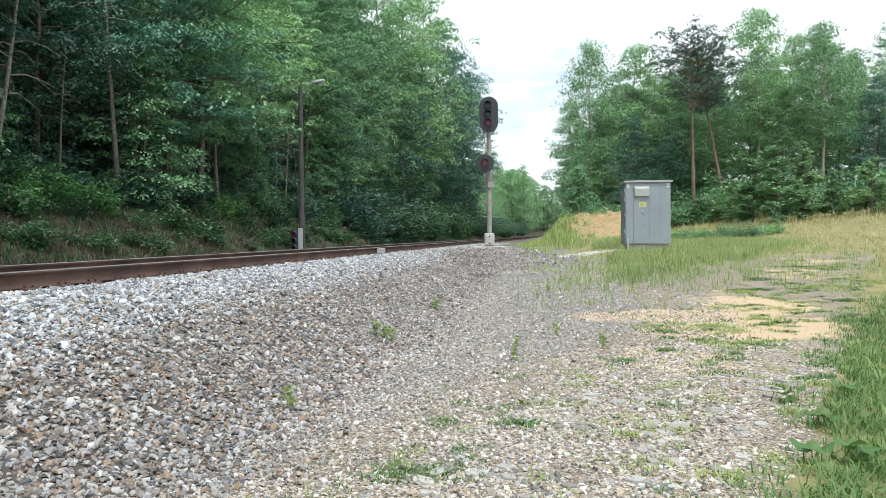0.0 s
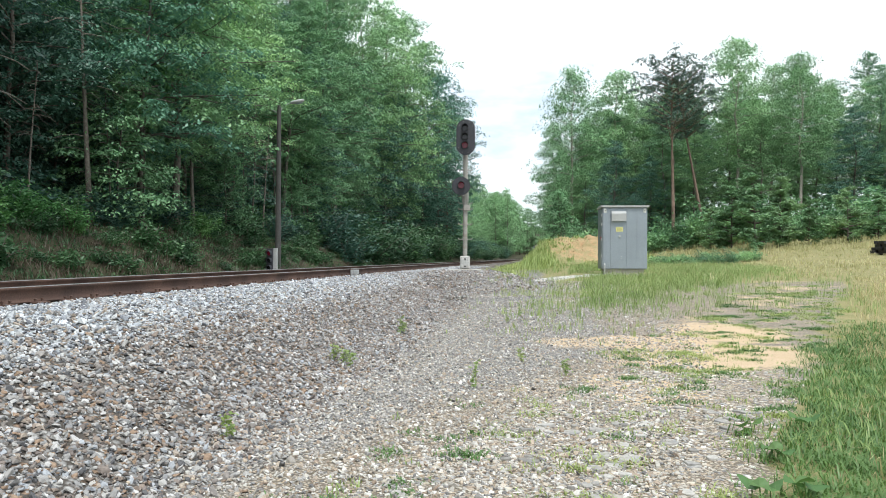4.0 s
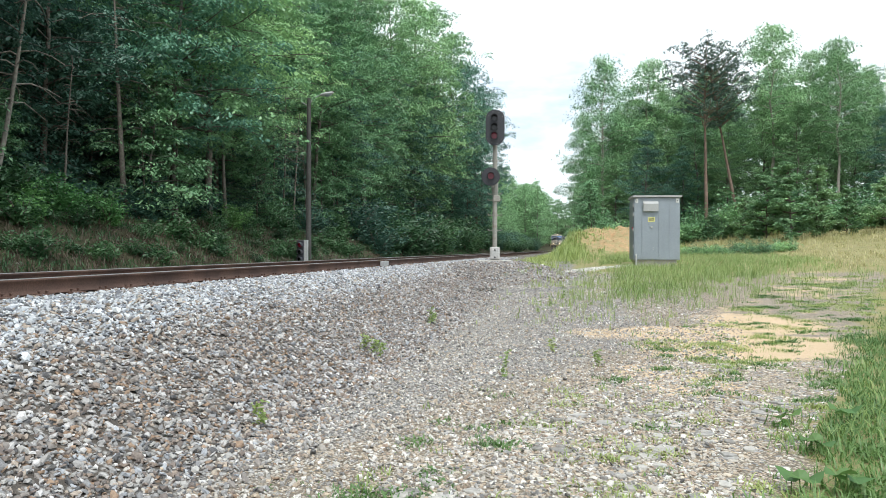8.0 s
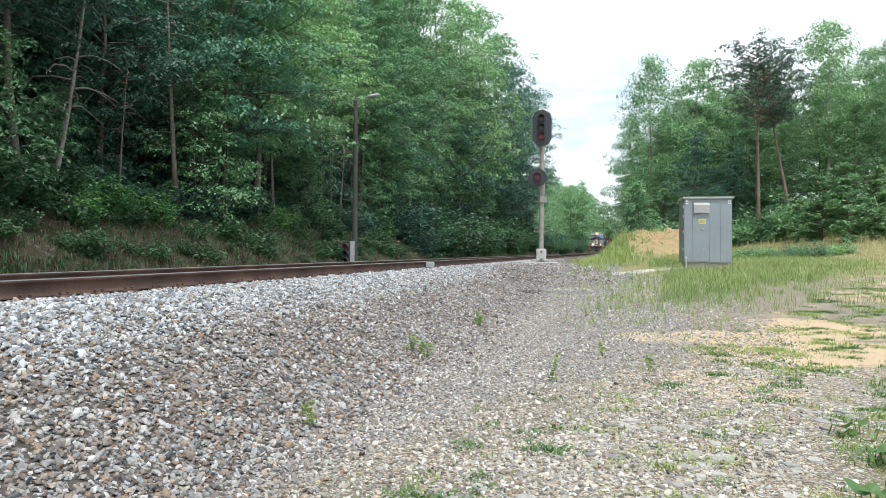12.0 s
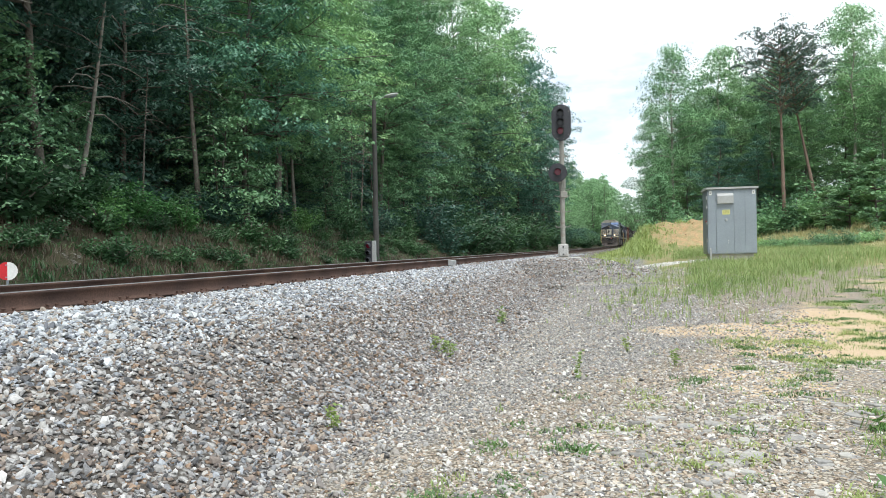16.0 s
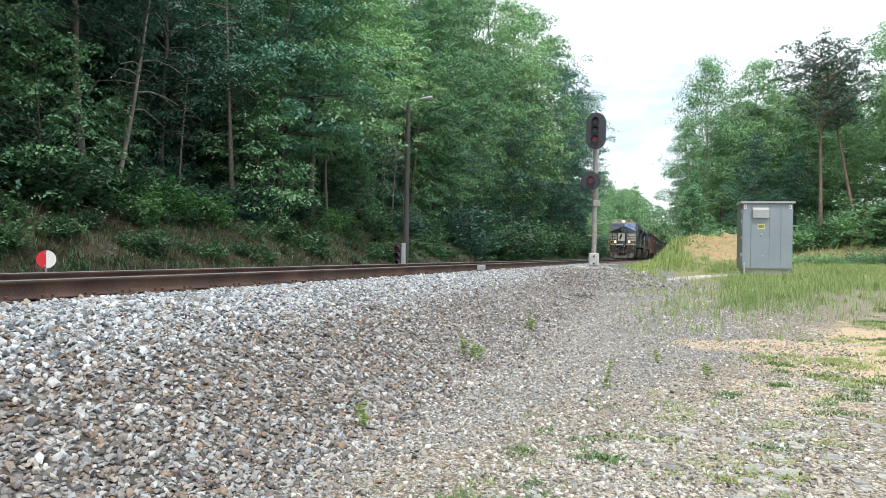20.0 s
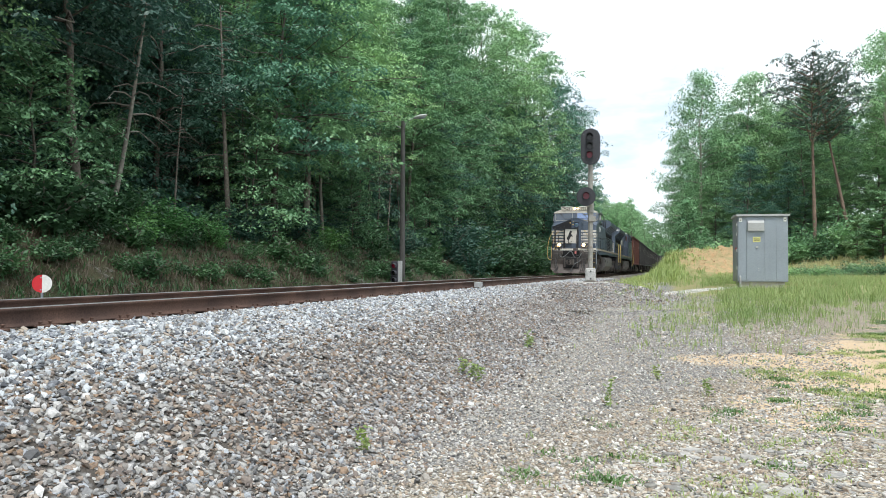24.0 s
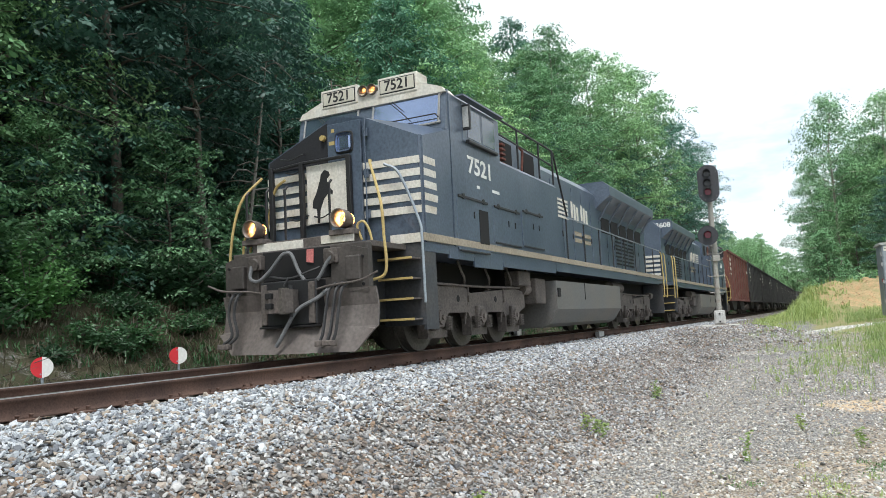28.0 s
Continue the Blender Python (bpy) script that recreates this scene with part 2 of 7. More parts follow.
WHITE = mat("white paint", (0.75, 0.75, 0.73), 0.6, vary=0.08, scale=2, fine=30, bump=0.03)
RED = mat("red reflective sheet", (0.6, 0.02, 0.03), 0.45, vary=0.08)
POLE = mat("weathered pole", (0.075, 0.074, 0.07), 0.95, vary=0.3, scale=2, fine=30, bump=0.4)

# ---- builders ----


def box(bm, x0, x1, y0, y1, z0, z1, bevel=0.0):
    m = Matrix.LocRotScale(((x0 + x1) / 2, (y0 + y1) / 2, (z0 + z1) / 2), None, (abs(x1 - x0), abs(y1 - y0), abs(z1 - z0)))
    geo = bmesh.ops.create_cube(bm, size=1, matrix=m)["verts"]
    if bevel:
        edges = list({e for v in geo for e in v.link_edges})
        bmesh.ops.bevel(bm, geom=edges, offset=bevel, segments=2, affect="EDGES", profile=0.5)
    return bm


def rod(bm, a, b, r0, r1=None, n=8):
    """A round bar from a to b."""
    a, b = Vector(a), Vector(b)
    d = b - a
    m = Matrix.Translation((a + b) / 2) @ d.to_track_quat("Z", "Y").to_matrix().to_4x4()
    bmesh.ops.create_cone(bm, cap_ends=True, segments=n, radius1=r0, radius2=r0 if r1 is None else r1, depth=d.length, matrix=m)
    return bm


def bar(bm, pts, r, n=6):
    """A bent round bar through pts."""
    for a, b in zip(pts, pts[1:]):
        rod(bm, a, b, r, r, n)
    for p in pts[1:-1]:
        bmesh.ops.create_icosphere(bm, subdivisions=1, radius=r * 1.02, matrix=Matrix.Translation(p))
    return bm


def hose(bm, pts, r, n=8, fine=6):
    """A smoothly curved round bar through pts."""
    p = [Vector(q) for q in pts]
    p = [2 * p[0] - p[1]] + p + [2 * p[-1] - p[-2]]
    way = []
    for a, b, c, d in zip(p, p[1:], p[2:], p[3:]):
        for k in range(fine):
            u = k / fine
            way.append(0.5 * (2 * b + (c - a) * u + (2 * a - 5 * b + 4 * c - d) * u * u + (3 * b - a - 3 * c + d) * u**3))
    way.append(p[-2])
    rings = []
    for k, q in enumerate(way):
        d = (way[min(k + 1, len(way) - 1)] - way[max(k - 1, 0)]).normalized()
        s1 = d.orthogonal().normalized() if not rings else (side - d * side.dot(d)).normalized()
        side, s2 = s1, d.cross(s1)
        rings.append([bm.verts.new(q + r * (math.cos(i * 2 * math.pi / n) * s1 + math.sin(i * 2 * math.pi / n) * s2)) for i in range(n)])
    for a, b in zip(rings, rings[1:]):
        for i in range(n):
            bm.faces.new((a[i], a[(i + 1) % n], b[(i + 1) % n], b[i]))
    bm.faces.new(rings[0])
    bm.faces.new(rings[-1])
    bmesh.ops.recalc_face_normals(bm, faces=bm.faces)
    return bm


def prism(bm, poly, axis, lo, hi):
    """Extrude a polygon (2D points in the two other axes, in x-y-z order) along an axis."""
    def place(p, w):
        q = list(p)
        q.insert("xyz".index(axis), w)
        return bm.verts.new(q)
    a, b = [place(p, lo) for p in poly], [place(p, hi) for p in poly]
    faces = [bm.faces.new(a), bm.faces.new(b)]
    n = len(poly)
    for i in range(n):
        faces.append(bm.faces.new((a[i], a[(i + 1) % n], b[(i + 1) % n], b[i])))
    bmesh.ops.recalc_face_normals(bm, faces=faces)
    return bm


def mesh_of(name, bm, material, smooth=False):
    me = bpy.data.meshes.new(name)
    bm.to_mesh(me)
    bm.free()
    for m in material if isinstance(material, (list, tuple)) else [material]:
        me.materials.append(m)
    if smooth:
        me.shade_smooth()
    return me


def part(name, bm, material, parent, label="", smooth=False):
    """Link a bmesh as one mesh object under a thing or a part."""
    ob = new(name, mesh_of(name, bm, material, smooth))
    ob.parent = parent
    if label:
        ob["label"] = label
    return ob


def piece(name, me, parent, m=None):
    """One more object on a shared mesh, under its thing."""
    ob = new(name, me)
    ob.parent = parent
    if m is not None:
        ob.matrix_basis = m
    return ob


def raw_mesh(name, verts, faces_n, material, attrs=None):
    """Mesh from numpy: verts (n,3) and faces (k,3 or 4)."""
    me = bpy.data.meshes.new(name)
    k, w = faces_n.shape
    me.vertices.add(len(verts))
    me.vertices.foreach_set("co", np.ascontiguousarray(verts, dtype=np.float32).ravel())
    me.loops.add(k * w)
    me.loops.foreach_set("vertex_index", np.ascontiguousarray(faces_n, dtype=np.int32).ravel())
    me.polygons.add(k)
    me.polygons.foreach_set("loop_start", np.arange(0, k * w, w, dtype=np.int32))
    me.update(calc_edges=True)
    for m in material if isinstance(material, (list, tuple)) else [material]:
        me.materials.append(m)
    for key, values in (attrs or {}).items():
        at = me.attributes.new(key, "FLOAT", "POINT")
        at.data.foreach_set("value", np.ascontiguousarray(values, dtype=np.float32))
    return me


# ---- the line of the track: s metres along it from the point nearest the camera, q metres to its near side ----
HEAD = radians(-105.84)
AWAY = np.array([-math.cos(HEAD), -math.sin(HEAD)])
NEAR = np.array([-math.sin(HEAD), math.cos(HEAD)])
FOOT = -6.691 * NEAR


def bend(s):
    """Sideways drift of the centre line from the straight, to the near side."""
    far = np.clip(np.asarray(s, float) - 205, 0, None)
    turn = np.minimum(far, 120.0)
    return turn**2 / 900 + (far - turn) * 240 / 900


def spot(s, q):
    """World x, y of track coordinates."""
    s, q = np.asarray(s, float), np.asarray(q, float)
    w = q + bend(s)
    return FOOT[0] + s * AWAY[0] + w * NEAR[0], FOOT[1] + s * AWAY[1] + w * NEAR[1]


def coords(x, y):
    """Track coordinates of world x, y."""
    dx, dy = np.asarray(x, float) - FOOT[0], np.asarray(y, float) - FOOT[1]
    s = dx * AWAY[0] + dy * AWAY[1]
    return s, dx * NEAR[0] + dy * NEAR[1] - bend(s)


def smooth(a, b, v):
    u = np.clip((np.asarray(v, float) - a) / (b - a), 0, 1)
    return u * u * (3 - 2 * u)


def wave(x, y, seed=0.0):
    """Cheap smooth unevenness, about -1 to 1."""
    x, y = np.asarray(x, float), np.asarray(y, float)
    return (np.sin(x * 0.9 + 1.3 * np.sin(y * 0.7 + seed)) + np.sin(y * 1.1 + 1.7 * np.sin(x * 0.6 - seed) + 2.0)
            + 0.5 * np.sin(2.3 * x - 1.9 * y + seed * 3) + 0.5 * np.sin(2.7 * y + 1.3 * x + seed)) / 3


def height(x, y):
    """Ground height; the rail tops are at 0."""
    s, q = coords(x, y)
    low = -1.17 + 0.95 * smooth(9, 34, s) + 0.02 * wave(x * 2, y * 2)
    low = low + 0.05 * wave(x, y, 2) * smooth(8, 14, q)
    # field rising to the woods, earth heap beyond the cabinet
    low = low + 2.2 * smooth(34, 85, s) * smooth(7, 22, q) + 1.8 * smooth(10, 40, q) * smooth(5, 60, s)
    mound = smooth(0.12, 0.75, np.exp(-((s - 53) / 8) ** 2 - ((q - 9.0) / 4.4) ** 2)) * smooth(4.4, 6.6, q)
    low = low + mound * (1.45 + 0.55 * wave(x * 0.9, y * 0.9, 3) + 0.3 * wave(x * 2.6, y * 2.6, 1) + 0.1 * wave(x * 7, y * 7, 2))
    low = low + 0.45 * np.exp(-((s - 45) / 9) ** 2 - ((q - 6.3) / 1.7) ** 2) * smooth(4.0, 5.6, q)
    crown = -0.21 - 0.02 * smooth(1.2, 1.7, np.abs(q))
    edge = smooth(1.75, 4.6, q)
    near = crown * (1 - edge) + low * edge
    # spread stone round the foot of the signal
    near = np.maximum(near, -0.10 - 0.6 * smooth(0.8, 3.6, np.hypot((s - 24.6) * 0.8, q - 3.9)) - 3 * smooth(4.2, 4.6, np.hypot((s - 24.6) * 0.8, q - 3.9)))
    ditch = crown * (1 - smooth(1.8, 3.3, -q)) - 0.75 * smooth(1.8, 3.3, -q)
    bank = ditch + 2.1 * smooth(3.4, 8.6, -q) + 15.0 * smooth(9.5, 48, -q) + 0.12 * wave(x, y, 5) * smooth(3.5, 6, -q)
    z = np.where(q >= 0, near, bank)
    far = np.hypot(x, y)
    return z + 6 * smooth(120, 500, far) * smooth(20, 120, np.abs(q))


# ---- ground ----
def ground_mat():
    m = bpy.data.materials.new("ground")
    m.use_nodes = True
    nt = m.node_tree
    b = nt.nodes["Principled BSDF"]
    b.inputs["Roughness"].default_value = 0.95
    b.inputs["Specular IOR Level"].default_value = 0.2
    geo = nt.nodes.new("ShaderNodeNewGeometry")

    def noise_at(scale, detail=4.0, rough=0.55):
        n = nt.nodes.new("ShaderNodeTexNoise")
        n.inputs["Scale"].default_value, n.inputs["Detail"].default_value, n.inputs["Roughness"].default_value = scale, detail, rough
        nt.links.new(geo.outputs["Position"], n.inputs["Vector"])
        return n.outputs[0]

    def attr(name):
        n = nt.nodes.new("ShaderNodeAttribute")
        n.attribute_name = name
        return n.outputs["Fac"]

    def span(src, lo, hi, a=0.0, c=1.0):
        n = nt.nodes.new("ShaderNodeMapRange")
        for k, v in zip(("From Min", "From Max", "To Min", "To Max"), (lo, hi, a, c)):
            n.inputs[k].default_value = v
        nt.links.new(src, n.inputs["Value"])
        return n.outputs[0]

    def math_(op, a, c):
        n = nt.nodes.new("ShaderNodeMath")
        n.operation = op
        for k, v in enumerate((a, c)):
            if isinstance(v, float):
                n.inputs[k].default_value = v
            else:
                nt.links.new(v, n.inputs[k])
        return n.outputs[0]

    def mix(fac, a, c, kind="MIX"):
        n = nt.nodes.new("ShaderNodeMix")
        n.data_type, n.blend_type = "RGBA", kind
        for slot, v in ((0, fac), (6, a), (7, c)):
            if isinstance(v, float):
                n.inputs[slot].default_value = v
            elif isinstance(v, tuple):
                n.inputs[slot].default_value = (*v, 1)
            else:
                nt.links.new(v, n.inputs[slot])
        return n.outputs[2]

    def stones(scale):
        n = nt.nodes.new("ShaderNodeTexVoronoi")
        n.inputs["Scale"].default_value = scale
        nt.links.new(geo.outputs["Position"], n.inputs["Vector"])
        return n.outputs["Distance"], n.outputs["Color"]

    d1, c1 = stones(17.0)
    d2, c2 = stones(42.0)
    mid, grit, fine = noise_at(2.6), noise_at(13.0, 4.0, 0.65), noise_at(45.0, 3.0)
    sep1, sep2 = nt.nodes.new("ShaderNodeSeparateColor"), nt.nodes.new("ShaderNodeSeparateColor")
    nt.links.new(c1, sep1.inputs[0])
    nt.links.new(c2, sep2.inputs[0])

    def stony(sep, dist, a, c, e, gap=(0.09, 0.08, 0.07)):
        col = mix(span(sep.outputs[0], 0.0, 1.0), a, c)
        col = mix(span(sep.outputs[1], 0.7, 0.8), col, e)
        return mix(span(dist, 0.3, 0.62), col, gap)

    ballast = stony(sep1, d1, (0.17, 0.165, 0.16), (0.5, 0.49, 0.47), (0.30, 0.21, 0.15))
    gravel = stony(sep2, d2, (0.33, 0.29, 0.24), (0.57, 0.515, 0.435), (0.45, 0.36, 0.26), (0.17, 0.145, 0.115))
    grey = stony(sep2, d2, (0.30, 0.292, 0.28), (0.54, 0.53, 0.51), (0.40, 0.36, 0.31), (0.13, 0.125, 0.12))
    gravel = mix(span(math_("ADD", attr("dusty"), math_("MULTIPLY", math_("SUBTRACT", mid, 0.5), 0.8)), 0.3, 0.7), grey, gravel)
    sand = mix(span(mid, 0.35, 0.65), (0.58, 0.46, 0.31), (0.64, 0.50, 0.37))
    sand = mix(span(fine, 0.3, 0.7), sand, (0.50, 0.37, 0.23))
    clay = mix(span(mid, 0.35, 0.65), (0.50, 0.31, 0.17), (0.60, 0.44, 0.29))
    clay = mix(span(fine, 0.3, 0.7), clay, (0.40, 0.27, 0.15))
    green = mix(span(mid, 0.3, 0.7), (0.20, 0.23, 0.08), (0.38, 0.34, 0.17))
    green = mix(span(fine, 0.25, 0.75), green, (0.26, 0.22, 0.12))
    # leaf litter, its browns kept darker for the shade inside the wood
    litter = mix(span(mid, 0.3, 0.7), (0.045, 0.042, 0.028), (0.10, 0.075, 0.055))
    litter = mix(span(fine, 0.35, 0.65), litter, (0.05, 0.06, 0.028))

    def key(name, blur=0.5):
        edge = math_("ADD", math_("MULTIPLY", math_("SUBTRACT", mid, 0.5), 1.1), math_("MULTIPLY", math_("SUBTRACT", grit, 0.5), 1.0))
        return span(math_("ADD", attr(name), edge), 0.5 - blur / 2, 0.5 + blur / 2)

    col = mix(key("sandy", 0.25), gravel, sand)
    col = mix(key("clayey", 0.25), col, clay)
    col = mix(key("grassy", 0.3), col, green)
    col = mix(key("pale", 0.4), col, (0.46, 0.44, 0.39))
    col = mix(key("stony", 0.2), col, ballast)
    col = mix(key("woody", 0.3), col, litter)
    nt.links.new(col, b.inputs["Base Color"])
    rocky = math_("MAXIMUM", span(d1, 0.0, 0.6, 1.0, 0.0), 0.0)
    hgt = math_("ADD", math_("MULTIPLY", rocky, attr("stony")), math_("MULTIPLY", span(d2, 0.0, 0.6, 1.0, 0.0), 0.4))
    hgt = math_("ADD", hgt, math_("MULTIPLY", fine, 0.3))
    bp = nt.nodes.new("ShaderNodeBump")
    bp.inputs["Strength"].default_value, bp.inputs["Distance"].default_value = 0.7, 0.03
    nt.links.new(hgt, bp.inputs["Height"])
    nt.links.new(bp.outputs[0], b.inputs["Normal"])
    return m


def steps(near0, near1, fine, lo, hi, grow=1.14):
    """Even steps in the near stretch, growing ones outside it."""
    mid = list(np.arange(near0, near1, fine))
    up, d = [near1], fine
    while up[-1] < hi:
        d = min(d * grow, 400)
        up.append(up[-1] + d)
    down, d = [near0 - fine], fine
    while down[-1] > lo:
        d = min(d * grow, 400)
        down.append(down[-1] - d)
    return np.array(sorted(down) + mid + up)


def verge(x, y):
    """Metres to the grassy side of the edge of the tall grass."""
    return (x - (0.77 * y - 0.85)) / 1.26 + 0.22 * wave(x * 1.7, y * 1.7, 3)


def spill_line(s):
    """Middle of the strip of spilled gravel in front of the cabinet."""
    return 5.7 + 0.62 * (s - 25.0)


def cover_masks(x, y):
    """What covers the ground, 0 to 1 each."""
    s, q = coords(x, y)
    v = verge(x, y)
    stony = smooth(4.9, 3.9, q + 0.3 * wave(x * 1.5, y * 1.5, 1)) * smooth(-4.2, -3.0, q)
    heap = np.exp(-((s - 52) / 9) ** 2 - ((q - 9.2) / 3.6) ** 2)
    clayey = smooth(0.25, 0.5, heap + 0.22 * wave(x, y, 7))
    sandy = (0.34 + 0.25 * wave(x * 1.3, y * 1.3, 4)) * smooth(-4.2, -2.0, v) * smooth(0.8, -0.5, v) * smooth(6.5, 8, y)
    for sx, sy, rx, ry in ((3.5, 8.2, 0.62, 0.95), (5.0, 10.2, 1.0, 1.2), (6.3, 10.9, 1.1, 1.3), (5.3, 12.2, 1.3, 0.9), (3.9, 12.4, 0.45, 0.6), (7.3, 13.2, 1.1, 1.2), (14.8, 24.5, 2.0, 1.6)):
        sandy = np.maximum(sandy, 1.4 * np.exp(-((x - sx) / rx) ** 2 - ((y - sy) / ry) ** 2) + 0.12 * wave(x * 2.2, y * 2.2, sx))
    sandy = sandy + 0.9 * smooth(-0.5, 2, v) * smooth(16, 22, y) * (0.5 + 0.5 * wave(x * 0.25, y * 0.25, 4))
    grassy = 0.95 * smooth(-0.3, 0.5, v) - 0.6 * smooth(15, 23, y) * smooth(-0.5, 1, v)
    grassy = grassy + 0.2 * smooth(-5, -2, v) * (0.6 + 0.6 * wave(x * 1.9, y * 1.9, 6)) + 0.5 * smooth(-0.5, 2.5, y - 0.95 * x - 10.5) * smooth(6.0, 7.0, q)
    grassy = grassy + 0.7 * smooth(6.0, 7.2, q) * smooth(24, 28, s) * (1 - clayey)
    grassy = grassy + 0.8 * smooth(4.2, 5.2, q) * smooth(30, 34, s) * (1 - clayey)
    grassy = np.maximum(grassy, smooth(-3.6, -4.6, q) * (0.5 + 0.3 * wave(x, y, 8)))
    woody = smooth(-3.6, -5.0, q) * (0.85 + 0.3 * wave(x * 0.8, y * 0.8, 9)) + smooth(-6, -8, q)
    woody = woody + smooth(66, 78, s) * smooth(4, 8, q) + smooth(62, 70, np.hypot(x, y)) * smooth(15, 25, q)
    pale = 0.8 * smooth(0.8, 0.2, np.abs(q - spill_line(s) - 0.22 * wave(x * 2, y * 2, 2))) * smooth(23.5, 25, s) * smooth(31.5, 30, s)
    dusty = np.maximum(smooth(-3.8, -2.2, v), smooth(11, 15, y) * smooth(7.0, 8.5, q))
    return dict(dusty=dusty, stony=stony, clayey=clayey, sandy=np.clip(sandy, 0, 1), grassy=np.clip(grassy, 0, 1), woody=np.clip(woody, 0, 1), pale=pale)


def build_ground():
    ss, qq = steps(-8, 62, 0.22, -900, 3000), steps(-9, 16, 0.18, -2500, 2500)
    S, Q = np.meshgrid(ss, qq, indexing="ij")
    x, y = spot(S, Q)
    v = np.stack([x, y, height(x, y)], -1).reshape(-1, 3)
    n, k = len(ss), len(qq)
    i = np.arange(n * k).reshape(n, k)
    f = np.stack([i[:-1, :-1], i[:-1, 1:], i[1:, 1:], i[1:, :-1]], -1).reshape(-1, 4)[:, ::-1]
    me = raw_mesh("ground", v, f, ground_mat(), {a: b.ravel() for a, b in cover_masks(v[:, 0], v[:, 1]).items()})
    me.shade_smooth()
    tagged(new("ground", me), "gravel and sandy ground with patchy grass beside the railway", "ground", kind="structure")


build_ground()


# ---- track ----
def rail_mesh(q0, s0, s1):
    """Rail section swept along the line: foot, web and head."""
    prof = [(-0.07, -0.186), (-0.07, -0.172), (-0.012, -0.15), (-0.01, -0.05), (-0.036, -0.036), (-0.037, -0.008), (-0.026, 0.0),
            (0.026, 0.0), (0.037, -0.008), (0.036, -0.036), (0.01, -0.05), (0.012, -0.15), (0.07, -0.172), (0.07, -0.186)]
    ss = np.concatenate([np.arange(s0, 60, 1.0), np.arange(60, s1, 5.0)])
    rings = []
    for a, z in prof:
        x, y = spot(ss, q0 + a)
        rings.append(np.stack([x, y, np.full_like(x, z)], -1))
    v = np.stack(rings, 1)
    n, k = v.shape[:2]
    i = np.arange(n * k).reshape(n, k)
    f = np.stack([i[:-1], np.roll(i[:-1], -1, 1), np.roll(i[1:], -1, 1), i[1:]], -1).reshape(-1, 4)
    me = raw_mesh("rail", v.reshape(-1, 3), f, [RUST, RAILTOP])
    mi = np.zeros((n - 1, k), np.int32)
    mi[:, 5:8] = 1
    me.polygons.foreach_set("material_index", mi.ravel())
    return me


track = tagged(new("railway_track"), "single railway track of rusty rails on timber ties", "railway track", kind="structure")
for q0 in (0.755, -0.755):
    piece("rail", rail_mesh(q0, -60, 560), track)


def tie_mesh():
    bm = box(bmesh.new(), -0.115, 0.115, -1.3, 1.3, -0.16, 0.0, 0.012)
    for v in bm.verts:
        v.co += 0.006 * Vector((wave(v.co.y * 9, 3), 0, wave(v.co.y * 7, v.co.x * 20)))
    return mesh_of("tie", bm, TIE)


def track_pose(s, z=0.0, turn=0.0):
    """Pose on the track: x along it away from the camera, y to the far side."""
    x, y = spot(s, 0.0)
    x1, y1 = spot(s + 0.5, 0.0)
    return Matrix.Translation((float(x), float(y), z)) @ Matrix.Rotation(math.atan2(y1 - y, x1 - x), 4, "Z") @ pose(0, 0, 0, 0, 0, turn)


TIE_ME = tie_mesh()
rng = np.random.default_rng(5)
for k in range(240):
    s = -14 + 0.53 * k + rng.uniform(-0.03, 0.03)
    piece("tie", TIE_ME, track, track_pose(s, -0.2 + rng.uniform(-0.008, 0.004), rng.uniform(-1.2, 1.2)))


def plate_mesh():
    """Tie plate with its spikes."""
    bm = box(bmesh.new(), -0.1, 0.1, -0.18, 0.18, 0.0, 0.016, 0.003)
    for a, b in ((-0.06, -0.1), (0.06, -0.1), (-0.06, 0.1), (0.06, 0.1)):
        box(bm, a - 0.009, a + 0.009, b - 0.009, b + 0.009, 0.01, 0.045)
        box(bm, a - 0.016, a + 0.016, b - 0.02, b + 0.012, 0.04, 0.055, 0.004)
    return mesh_of("tie_plate", bm, RUST)


PLATE_ME = plate_mesh()
for k in range(90):
    s = -14 + 0.53 * k
    for q0 in (-0.755, 0.755):
        piece("tie_plate", PLATE_ME, track, track_pose(s, -0.196) @ pose(0, -q0, 0))


